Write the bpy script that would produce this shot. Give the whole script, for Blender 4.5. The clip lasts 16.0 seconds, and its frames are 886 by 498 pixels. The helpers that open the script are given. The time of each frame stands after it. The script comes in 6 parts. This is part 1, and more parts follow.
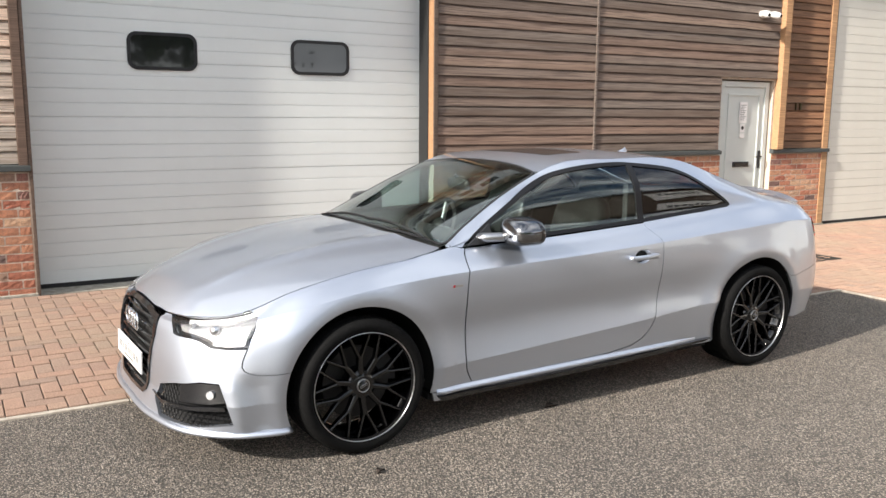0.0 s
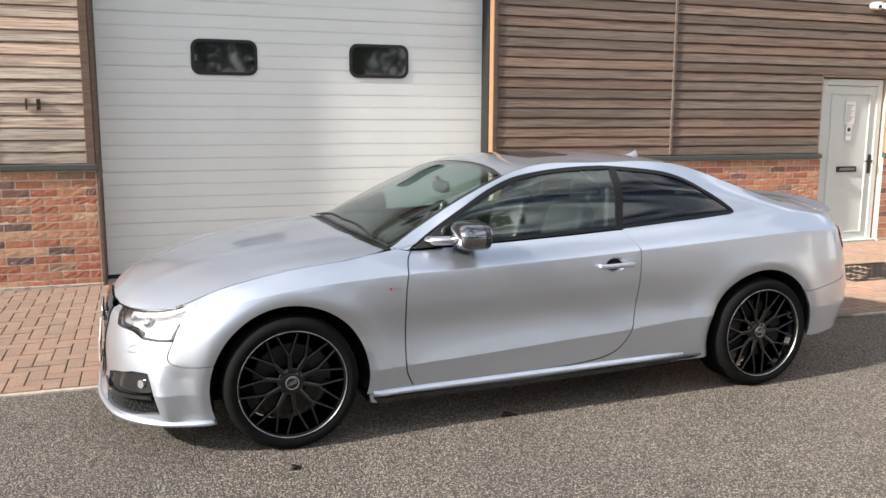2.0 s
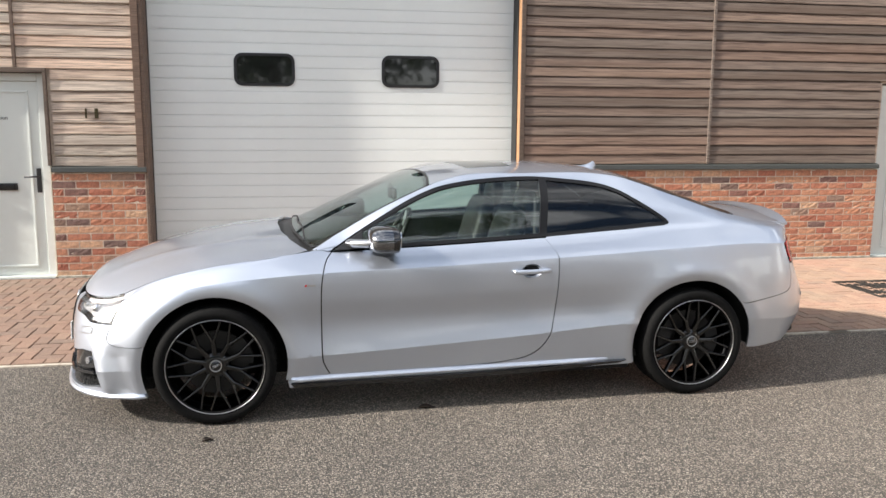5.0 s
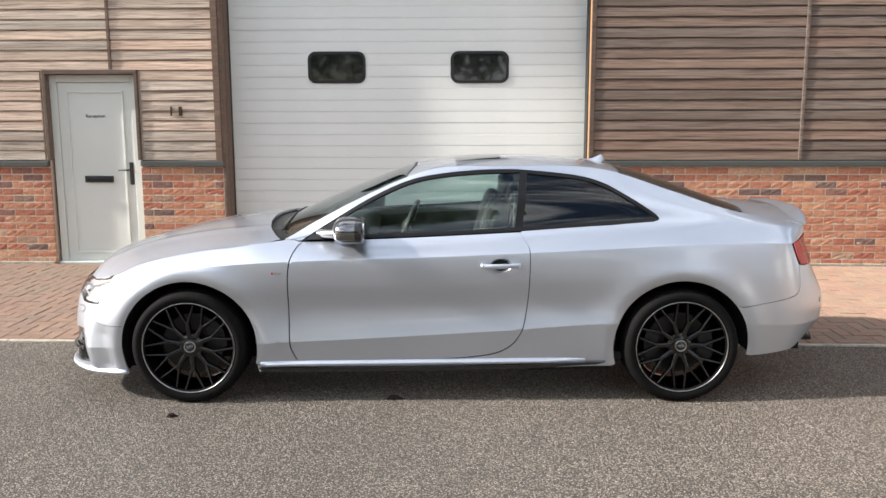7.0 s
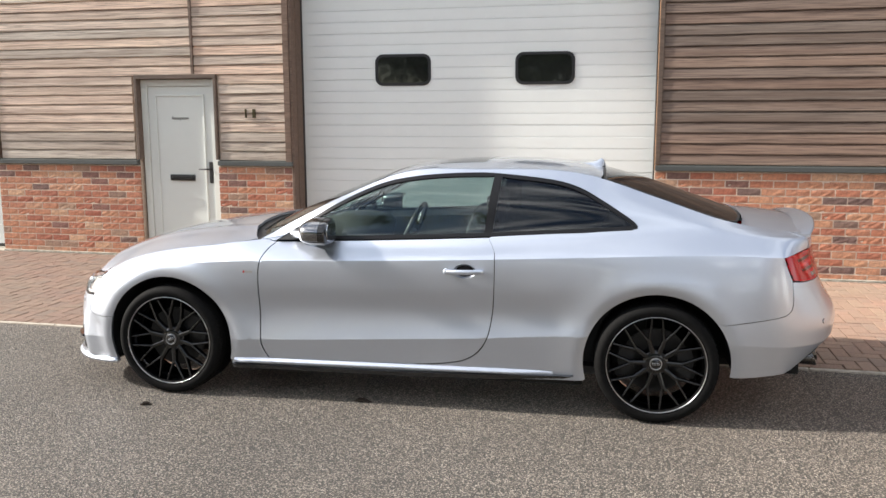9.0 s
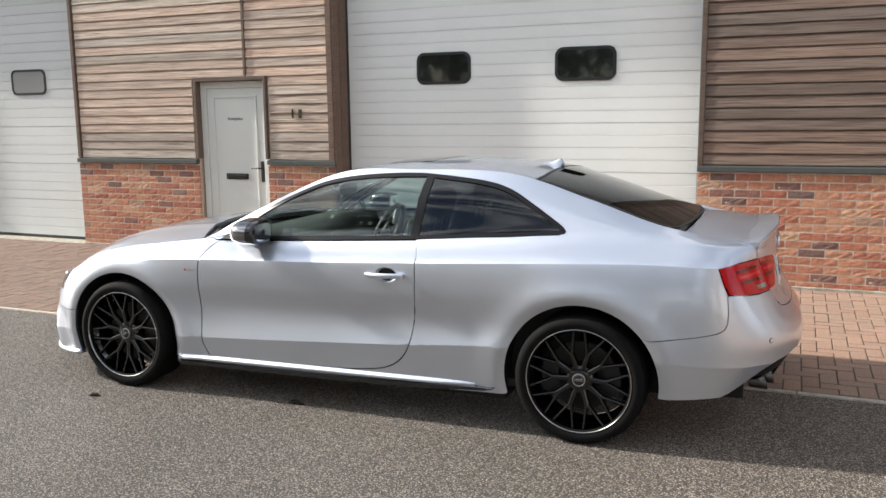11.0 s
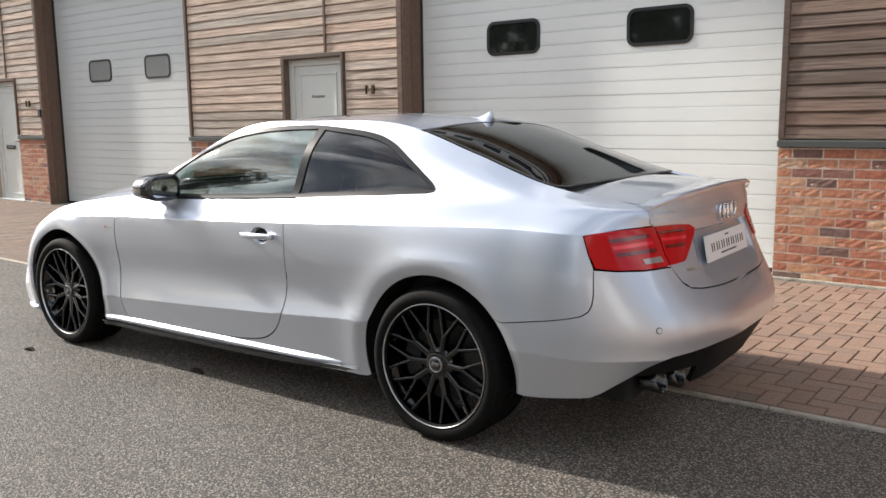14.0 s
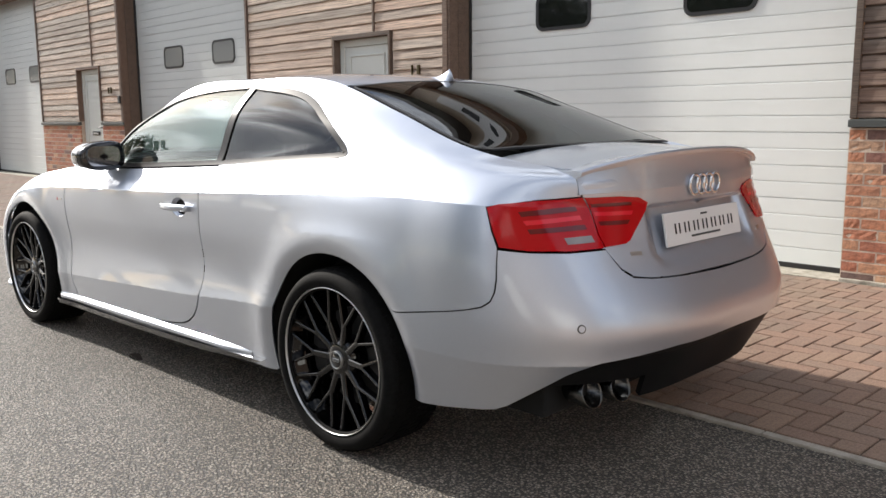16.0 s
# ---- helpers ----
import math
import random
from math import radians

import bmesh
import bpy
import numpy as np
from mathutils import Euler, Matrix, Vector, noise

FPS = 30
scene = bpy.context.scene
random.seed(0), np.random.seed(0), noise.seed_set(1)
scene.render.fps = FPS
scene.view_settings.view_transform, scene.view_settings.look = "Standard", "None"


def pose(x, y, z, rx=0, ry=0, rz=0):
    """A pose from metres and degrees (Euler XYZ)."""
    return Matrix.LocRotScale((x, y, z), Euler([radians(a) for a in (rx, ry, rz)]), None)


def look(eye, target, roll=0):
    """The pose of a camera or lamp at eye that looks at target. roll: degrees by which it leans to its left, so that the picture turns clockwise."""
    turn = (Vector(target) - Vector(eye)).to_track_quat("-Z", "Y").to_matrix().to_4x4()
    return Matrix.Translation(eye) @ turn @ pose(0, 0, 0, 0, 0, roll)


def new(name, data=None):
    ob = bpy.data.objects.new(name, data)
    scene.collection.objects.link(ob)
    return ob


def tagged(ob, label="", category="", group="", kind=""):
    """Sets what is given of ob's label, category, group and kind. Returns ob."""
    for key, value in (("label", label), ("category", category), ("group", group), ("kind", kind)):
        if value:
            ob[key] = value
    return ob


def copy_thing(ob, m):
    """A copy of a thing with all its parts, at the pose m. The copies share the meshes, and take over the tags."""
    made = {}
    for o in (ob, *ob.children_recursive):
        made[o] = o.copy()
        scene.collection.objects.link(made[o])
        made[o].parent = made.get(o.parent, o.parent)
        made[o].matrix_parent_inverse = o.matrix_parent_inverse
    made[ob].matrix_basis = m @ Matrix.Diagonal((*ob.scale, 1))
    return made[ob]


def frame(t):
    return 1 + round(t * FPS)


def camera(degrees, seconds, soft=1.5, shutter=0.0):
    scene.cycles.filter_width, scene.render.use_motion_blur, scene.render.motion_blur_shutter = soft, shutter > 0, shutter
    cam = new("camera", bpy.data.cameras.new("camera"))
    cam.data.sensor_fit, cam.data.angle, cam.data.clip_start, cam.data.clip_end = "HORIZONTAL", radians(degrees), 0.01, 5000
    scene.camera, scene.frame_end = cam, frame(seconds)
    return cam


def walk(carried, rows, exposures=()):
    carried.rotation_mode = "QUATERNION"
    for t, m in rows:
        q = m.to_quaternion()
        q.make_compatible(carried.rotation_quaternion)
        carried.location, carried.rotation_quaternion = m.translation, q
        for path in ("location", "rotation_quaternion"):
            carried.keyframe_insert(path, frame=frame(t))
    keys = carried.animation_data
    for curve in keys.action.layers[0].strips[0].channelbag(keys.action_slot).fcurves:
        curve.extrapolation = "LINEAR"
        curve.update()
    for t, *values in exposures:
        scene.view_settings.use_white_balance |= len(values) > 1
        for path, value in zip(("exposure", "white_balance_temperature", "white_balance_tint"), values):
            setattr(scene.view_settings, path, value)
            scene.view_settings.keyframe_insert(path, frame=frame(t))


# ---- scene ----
cam = camera(55.6, 16.0)
PATH = [
    (0, (-2.95, -4.352, 1.568), (-1.952, -2.648, 1.249), 0.5),
    (0.5, (-2.693, -4.47, 1.565), (-1.773, -2.723, 1.246), 0.5),
    (1, (-2.432, -4.546, 1.553), (-1.599, -2.755, 1.234), 0.5),
    (1.5, (-2.189, -4.623, 1.562), (-1.441, -2.795, 1.245), 0.3),
    (2, (-1.984, -4.77, 1.578), (-1.323, -2.909, 1.26), 0.3),
    (2.5, (-1.882, -4.947, 1.621), (-1.279, -3.066, 1.302), 0.1),
    (3, (-1.814, -5.122, 1.643), (-1.236, -3.234, 1.328), 0.1),
    (3.5, (-1.647, -5.271, 1.65), (-1.083, -3.378, 1.336), 0.2),
    (4, (-1.441, -5.343, 1.65), (-0.911, -3.441, 1.336), 0.4),
    (4.5, (-1.214, -5.379, 1.653), (-0.765, -3.456, 1.339), 0.5),
    (7, (0.171, -5.477, 1.614), (0.118, -3.503, 1.295), -0.1),
    (7.5, (0.425, -5.439, 1.604), (0.28, -3.469, 1.291), 0.1),
    (8, (0.709, -5.422, 1.61), (0.457, -3.463, 1.297), -0.1),
    (8.5, (0.967, -5.358, 1.61), (0.624, -3.413, 1.297), -0.1),
    (11, (2.306, -4.748, 1.595), (1.541, -2.927, 1.283), -0.6),
    (11.5, (2.575, -4.588, 1.568), (1.736, -2.799, 1.257), -0.6),
    (12, (2.772, -4.4, 1.524), (1.871, -2.642, 1.214), -0.7),
    (12.5, (2.986, -4.173, 1.472), (1.994, -2.464, 1.165), -0.6),
    (13, (3.21, -3.964, 1.437), (2.122, -2.314, 1.132), -0.7),
    (13.5, (3.35, -3.712, 1.372), (2.19, -2.112, 1.069), -0.6),
    (14, (3.461, -3.472, 1.318), (2.246, -1.913, 1.011), -0.7),
    (14.5, (3.55, -3.22, 1.256), (2.291, -1.697, 0.948), -0.8),
    (15, (3.586, -2.974, 1.215), (2.284, -1.487, 0.906), -0.7),
    (15.5, (3.611, -2.753, 1.173), (2.249, -1.322, 0.864), -0.5),
    (16, (3.664, -2.554, 1.145), (2.243, -1.18, 0.837), -0.4),
]
walk(cam, [(t, look(eye, target, roll)) for t, eye, target, roll in PATH],
     exposures=[(0.0, 0.75), (4.5, 0.87), (8.5, 0.93), (11.0, 0.76), (11.5, 0.67), (12.3, 0.79), (14.0, 0.71), (16.0, 0.63)])

# ---------------------------------------------------------------- light
SUN_AZ, SUN_EL = 8.0, 31.0          # the light travels towards +x, a little towards the wall
world = bpy.data.worlds.new("sky")
scene.world = world
world.use_nodes = True
wn, wl = world.node_tree.nodes, world.node_tree.links
wn.clear()
w_out = wn.new("ShaderNodeOutputWorld")
w_bg = wn.new("ShaderNodeBackground")
w_sky = wn.new("ShaderNodeTexSky")
w_sky.sky_type = "NISHITA"
w_sky.sun_disc = False
w_sky.sun_elevation = radians(SUN_EL)
w_sky.sun_rotation = radians(270.0 - SUN_AZ)
w_sky.air_density, w_sky.dust_density = 1.0, 1.5
w_co = wn.new("ShaderNodeTexCoord")
w_map = wn.new("ShaderNodeMapping")
w_map.inputs["Scale"].default_value = (1.0, 1.0, 2.6)
w_noise = wn.new("ShaderNodeTexNoise")
w_noise.inputs["Scale"].default_value = 2.6
w_noise.inputs["Detail"].default_value = 7.0
w_noise.inputs["Roughness"].default_value = 0.56
w_ramp = wn.new("ShaderNodeValToRGB")
w_ramp.color_ramp.elements[0].position, w_ramp.color_ramp.elements[1].position = 0.43, 0.62
w_shade = wn.new("ShaderNodeTexNoise")
w_shade.inputs["Scale"].default_value = 5.0
w_shade.inputs["Detail"].default_value = 5.0
w_tone = wn.new("ShaderNodeValToRGB")
w_tone.color_ramp.elements[0].position, w_tone.color_ramp.elements[1].position = 0.35, 0.65
w_tone.color_ramp.elements[0].color = (6.5, 6.8, 7.3, 1)
w_tone.color_ramp.elements[1].color = (15.6, 15.8, 16.1, 1)
w_mix = wn.new("ShaderNodeMix")
w_mix.data_type = "RGBA"
wl.new(w_co.outputs["Generated"], w_map.inputs["Vector"])
wl.new(w_map.outputs["Vector"], w_noise.inputs["Vector"])
wl.new(w_map.outputs["Vector"], w_shade.inputs["Vector"])
wl.new(w_noise.outputs["Fac"], w_ramp.inputs["Fac"])
wl.new(w_shade.outputs["Fac"], w_tone.inputs["Fac"])
wl.new(w_ramp.outputs["Color"], w_mix.inputs[0])
wl.new(w_sky.outputs["Color"], w_mix.inputs[6])
# clouds shine more strongly round the sun
w_dot = wn.new("ShaderNodeVectorMath")
w_dot.operation = "DOT_PRODUCT"
w_dot.inputs[1].default_value = (-math.cos(radians(SUN_EL)) * math.cos(radians(SUN_AZ)), -math.cos(radians(SUN_EL)) * math.sin(radians(SUN_AZ)), math.sin(radians(SUN_EL)))
w_max, w_pow, w_gain = [wn.new("ShaderNodeMath") for _ in range(3)]
w_max.operation, w_pow.operation, w_gain.operation = "MAXIMUM", "POWER", "MULTIPLY_ADD"
w_max.inputs[1].default_value, w_pow.inputs[1].default_value = 0.0, 8.0
w_gain.inputs[1].default_value, w_gain.inputs[2].default_value = 1.35, 0.97
w_lit = wn.new("ShaderNodeVectorMath")
w_lit.operation = "SCALE"
wl.new(w_co.outputs["Generated"], w_dot.inputs[0])
wl.new(w_dot.outputs["Value"], w_max.inputs[0])
wl.new(w_max.outputs[0], w_pow.inputs[0])
wl.new(w_pow.outputs[0], w_gain.inputs[0])
wl.new(w_tone.outputs["Color"], w_lit.inputs[0])
wl.new(w_gain.outputs[0], w_lit.inputs["Scale"])
wl.new(w_lit.outputs["Vector"], w_mix.inputs[7])
wl.new(w_mix.outputs[2], w_bg.inputs["Color"])
wl.new(w_bg.outputs["Background"], w_out.inputs["Surface"])
w_bg.inputs["Strength"].default_value = 0.101

sun = new("sun", bpy.data.lights.new("sun", "SUN"))
sun.data.energy, sun.data.angle, sun.data.color = 5.1, radians(1.8), (1.0, 0.93, 0.845)
sun.matrix_world = look((0, 0, 20), (20 * math.cos(radians(SUN_AZ)), 20 * math.sin(radians(SUN_AZ)), 20 - 20 * math.tan(radians(SUN_EL))))

# ---------------------------------------------------------------- materials
def material(name, color, rough=0.5, metal=0.0, coat=0.0, spec=0.5):
    m = bpy.data.materials.new(name)
    m.use_nodes = True
    b = m.node_tree.nodes["Principled BSDF"]
    b.inputs["Base Color"].default_value = (*color, 1)
    b.inputs["Roughness"].default_value = rough
    b.inputs["Metallic"].default_value = metal
    b.inputs["Coat Weight"].default_value = coat
    b.inputs["Coat Roughness"].default_value = 0.03
    b.inputs["Specular IOR Level"].default_value = spec
    return m


def node(m, kind, **inputs):
    n = m.node_tree.nodes.new(kind)
    for key, value in inputs.items():
        n.inputs[key.replace("_", " ")].default_value = value
    return n


def link(m, a, b):
    m.node_tree.links.new(a, b)


def bsdf(m):
    return m.node_tree.nodes["Principled BSDF"]


def coords(m, scale=(1, 1, 1), space="Object"):
    co, mp = node(m, "ShaderNodeTexCoord"), node(m, "ShaderNodeMapping")
    mp.inputs["Scale"].default_value = scale
    link(m, co.outputs[space], mp.inputs["Vector"])
    return mp.outputs["Vector"]


def noise_tex(m, vec, scale, detail=4.0, rough=0.55):
    n = node(m, "ShaderNodeTexNoise", Scale=scale, Detail=detail, Roughness=rough)
    link(m, vec, n.inputs["Vector"])
    return n.outputs["Fac"]


def ramp(m, fac, stops):
    n = node(m, "ShaderNodeValToRGB")
    els = n.color_ramp.elements
    while len(els) < len(stops):
        els.new(0.5)
    for e, (p, c) in zip(els, stops):
        e.position, e.color = p, (*c, 1) if len(c) == 3 else c
    link(m, fac, n.inputs["Fac"])
    return n.outputs["Color"]


def mix(m, a, b, fac, blend="MIX"):
    n = node(m, "ShaderNodeMix")
    n.data_type, n.blend_type = "RGBA", blend
    for value, i in ((fac, 0), (a, 6), (b, 7)):
        if isinstance(value, (int, float)):
            n.inputs[i].default_value = value
        elif isinstance(value, tuple):
            n.inputs[i].default_value = (*value, 1)
        else:
            link(m, value, n.inputs[i])
    return n.outputs[2]


def bump(m, height, strength, distance):
    n = node(m, "ShaderNodeBump", Strength=strength, Distance=distance)
    link(m, height, n.inputs["Height"])
    link(m, n.outputs["Normal"], bsdf(m).inputs["Normal"])
    return n


def per_piece(m):
    return node(m, "ShaderNodeObjectInfo").outputs["Random"]


def grey(v):
    return (v, v, v)


# silver metallic paint under a clear coat
PAINT = material("silver_paint", (0.50, 0.52, 0.555), 0.34, 0.92, 1.0)
_v = coords(PAINT)
_f = noise_tex(PAINT, _v, 900.0, 2.0)
link(PAINT, ramp(PAINT, _f, [(0.3, (0.50, 0.54, 0.615)), (0.7, (0.60, 0.64, 0.715))]), bsdf(PAINT).inputs["Base Color"])
_d = noise_tex(PAINT, _v, 3.0, 3.0)
link(PAINT, ramp(PAINT, _d, [(0.3, grey(0.40)), (0.75, grey(0.45))]), bsdf(PAINT).inputs["Roughness"])
bsdf(PAINT).inputs["Coat Roughness"].default_value = 0.015

BLACK_GLOSS = material("black_gloss", (0.008, 0.008, 0.009), 0.12, 0.0, 0.6)
BLACK_SATIN = material("black_satin", (0.014, 0.014, 0.015), 0.45)
BLACK_MESH = material("black_mesh", (0.006, 0.006, 0.0065), 0.5, spec=0.2)
SURROUND = material("window_surround_black", (0.008, 0.008, 0.009), 0.32, spec=0.25)
BLACK_TRIM = material("black_trim", (0.02, 0.02, 0.021), 0.38)
DARK_VOID = material("dark_liner", (0.006, 0.006, 0.006), 0.9)
CHROME = material("chrome", (0.85, 0.86, 0.88), 0.08, 1.0)
MIRROR_CAP = material("polished_aluminium", (0.22, 0.22, 0.225), 0.17, 1.0, 0.3)
DARK_CHROME = material("smoked_chrome", (0.09, 0.09, 0.093), 0.09, 1.0, 0.5)
TIP_STEEL = material("exhaust_steel", (0.11, 0.108, 0.105), 0.25, 1.0)
SATIN_METAL = material("satin_metal", (0.5, 0.5, 0.5), 0.3, 1.0)
LAMP_BEZEL = material("lamp_bezel", (0.13, 0.133, 0.14), 0.40, 0.4, 0.2)
REFLECTOR = material("lamp_reflector", (0.62, 0.63, 0.65), 0.12, 0.9, 0.5)
LAMP_WHITE = material("lamp_light_guide", (0.34, 0.35, 0.365), 0.3, 0.0, 0.2)
WHEEL_BLACK = material("wheel_black", (0.0016, 0.0016, 0.0019), 0.05, 0.0, 0.3, 0.5)
WHEEL_LIP = material("machined_lip", (0.82, 0.82, 0.83), 0.28, 1.0)
DISC = material("brake_disc", (0.05, 0.05, 0.05), 0.5, 1.0)
CALIPER = material("brake_caliper", (0.012, 0.012, 0.013), 0.5)
RED_LAMP = material("red_lamp", (0.46, 0.002, 0.006), 0.12, 0.0, 0.15, 0.3)
RED_DARK = material("red_lamp_dark", (0.13, 0.001, 0.003), 0.14, 0.0, 0.35)
RED_BRIGHT = material("red_lamp_bright", (0.72, 0.015, 0.03), 0.12, 0.0, 0.35)
LAMP_CLEAR = material("reversing_lamp", (0.26, 0.22, 0.21), 0.15, 0.2, 0.8)
PLATE_WHITE = material("plate_white", (0.78, 0.78, 0.77), 0.3)
INK = material("ink", (0.012, 0.012, 0.013), 0.5)
RED_BADGE = material("red_badge", (0.55, 0.02, 0.03), 0.3)
LEATHER = material("leather", (0.010, 0.0098, 0.0098), 0.5, spec=0.3)
_h = noise_tex(LEATHER, coords(LEATHER), 160.0)
bump(LEATHER, _h, 0.25, 0.002)
DASH = material("dash_plastic", (0.02, 0.02, 0.021), 0.6)
TYRE = material("tyre_rubber", (0.012, 0.012, 0.012), 0.8, spec=0.12)
_h = noise_tex(TYRE, coords(TYRE), 70.0)
link(TYRE, ramp(TYRE, _h, [(0.35, grey(0.004)), (0.75, grey(0.008))]), bsdf(TYRE).inputs["Base Color"])
bump(TYRE, _h, 0.2, 0.001)


def glass(name, tint):
    m = material(name, tint, 0.0)
    bsdf(m).inputs["Transmission Weight"].default_value = 1.0
    bsdf(m).inputs["IOR"].default_value = 1.5
    return m


CHIP = material("stone_chip", (0.45, 0.42, 0.38), 0.8)
GLASS = glass("window_glass", (0.56, 0.68, 0.655))
GLASS_DARK = glass("privacy_glass", (0.10, 0.11, 0.115))
GLASS_CLEAR = glass("lamp_lens", (0.97, 0.97, 0.97))


def timber(name, dark, light, stain):
    m = material(name, light, 0.8)
    v = coords(m, (0.32, 16.0, 16.0))
    shift = node(m, "ShaderNodeVectorMath")
    rnd = node(m, "ShaderNodeCombineXYZ")
    link(m, per_piece(m), rnd.inputs["X"])
    link(m, per_piece(m), rnd.inputs["Z"])
    sc = node(m, "ShaderNodeVectorMath")
    sc.operation = "SCALE"
    sc.inputs["Scale"].default_value = 37.0
    link(m, rnd.outputs["Vector"], sc.inputs[0])
    link(m, v, shift.inputs[0])
    link(m, sc.outputs["Vector"], shift.inputs[1])
    v = shift.outputs["Vector"]
    g = noise_tex(m, v, 7.0, 8.0, 0.68)
    fine = noise_tex(m, v, 22.0, 4.0, 0.7)
    big = noise_tex(m, v, 0.9, 3.0)
    col = ramp(m, g, [(0.34, dark), (0.5, light), (0.66, tuple(min(1, c * 1.35) for c in light))])
    col = mix(m, col, stain, ramp(m, big, [(0.45, grey(0)), (0.75, grey(0.7))]))
    tone = ramp(m, per_piece(m), [(0.0, grey(0.70)), (0.3, (0.92, 0.97, 1.0)), (0.6, (1.1, 0.98, 0.92)), (0.8, (0.82, 0.8, 0.8)), (1.0, (1.22, 1.14, 1.08))])
    col = mix(m, col, tone, 1.0, "MULTIPLY")
    knots = node(m, "ShaderNodeTexVoronoi", Scale=0.8)
    link(m, v, knots.inputs["Vector"])
    col = mix(m, (0.03, 0.02, 0.015), col, ramp(m, knots.outputs["Distance"], [(0.02, grey(0)), (0.06, grey(1))]))
    link(m, col, bsdf(m).inputs["Base Color"])
    bump(m, mix(m, g, fine, 0.6), 0.6, 0.003)
    bsdf(m).inputs["Diffuse Roughness"].default_value = 0.7
    return m


BOARD_GREY = timber("weathered_boards", (0.072, 0.051, 0.040), (0.235, 0.180, 0.145), (0.155, 0.097, 0.068))
BOARD_PALE = timber("bleached_boards", (0.19, 0.135, 0.10), (0.68, 0.585, 0.485), (0.34, 0.235, 0.175))
BOARD_RED = timber("red_brown_boards", (0.11, 0.06, 0.035), (0.27, 0.145, 0.08), (0.20, 0.105, 0.06))
POST_BROWN = timber("brown_post_timber", (0.085, 0.06, 0.045), (0.17, 0.12, 0.09), (0.12, 0.085, 0.065))
# fresh orange timber, with sunlight partly put into the colour
POST_NEW_SUNLIT = timber("sunlit_new_post_timber", (0.33, 0.175, 0.08), (0.52, 0.29, 0.145), (0.42, 0.22, 0.11))

BRICK = material("brick", (0.3, 0.12, 0.08), 0.88)
_v = coords(BRICK)
_r = per_piece(BRICK)
_c = ramp(BRICK, _r, [(0.0, (0.40, 0.145, 0.090)), (0.2, (0.50, 0.240, 0.140)), (0.38, (0.36, 0.125, 0.080)), (0.55, (0.53, 0.290, 0.175)),
                      (0.72, (0.44, 0.180, 0.110)), (0.86, (0.57, 0.365, 0.235)), (0.94, (0.17, 0.11, 0.095)), (1.0, (0.27, 0.13, 0.10))])
_n = noise_tex(BRICK, _v, 28.0, 6.0, 0.7)
_c = mix(BRICK, _c, ramp(BRICK, _n, [(0.28, grey(0.55)), (0.5, grey(1.02)), (0.74, (1.42, 1.38, 1.28))]), 1.0, "MULTIPLY")
link(BRICK, _c, bsdf(BRICK).inputs["Base Color"])
bump(BRICK, noise_tex(BRICK, _v, 45.0, 6.0, 0.7), 0.7, 0.004)
MORTAR = material("mortar", (0.42, 0.37, 0.31), 0.95)
_n = noise_tex(MORTAR, coords(MORTAR), 45.0, 5.0)
link(MORTAR, ramp(MORTAR, _n, [(0.3, (0.46, 0.37, 0.29)), (0.7, (0.66, 0.56, 0.46))]), bsdf(MORTAR).inputs["Base Color"])
bump(MORTAR, _n, 0.6, 0.004)
FOOTING = material("footing_concrete", (0.36, 0.33, 0.28), 0.95)
_n = noise_tex(FOOTING, coords(FOOTING), 14.0, 7.0, 0.7)
link(FOOTING, ramp(FOOTING, _n, [(0.3, (0.17, 0.16, 0.12)), (0.6, (0.42, 0.39, 0.33))]), bsdf(FOOTING).inputs["Base Color"])
bump(FOOTING, _n, 0.8, 0.02)

PAVER = material("paver", (0.3, 0.16, 0.11), 0.9)
_v = coords(PAVER)
_r = per_piece(PAVER)
_isl = node(PAVER, "ShaderNodeNewGeometry").outputs["Random Per Island"]
_add = node(PAVER, "ShaderNodeMath")
_add.operation = "ADD"
link(PAVER, _r, _add.inputs[0])
link(PAVER, _isl, _add.inputs[1])
_fr = node(PAVER, "ShaderNodeMath")
_fr.operation = "FRACT"
link(PAVER, _add.outputs[0], _fr.inputs[0])
_c = ramp(PAVER, _fr.outputs[0], [(0.0, (0.31, 0.18, 0.13)), (0.3, (0.37, 0.215, 0.155)), (0.6, (0.28, 0.175, 0.135)), (0.85, (0.39, 0.24, 0.17)), (1.0, (0.26, 0.175, 0.14))])
_n1, _n2 = noise_tex(PAVER, _v, 1.1, 5.0, 0.6), noise_tex(PAVER, _v, 120.0, 3.0, 0.7)
_c = mix(PAVER, _c, (0.30, 0.235, 0.165), ramp(PAVER, _n1, [(0.34, grey(0.12)), (0.66, grey(0.62))]))
_c = mix(PAVER, _c, ramp(PAVER, _n2, [(0.3, grey(0.62)), (0.7, grey(1.02))]), 1.0, "MULTIPLY")
link(PAVER, _c, bsdf(PAVER).inputs["Base Color"])
bump(PAVER, _n2, 0.5, 0.004)
SAND = material("joint_sand", (0.13, 0.095, 0.065), 1.0)
_n = noise_tex(SAND, coords(SAND), 30.0, 5.0)
link(SAND, ramp(SAND, _n, [(0.3, (0.05, 0.04, 0.03)), (0.7, (0.13, 0.10, 0.075))]), bsdf(SAND).inputs["Base Color"])

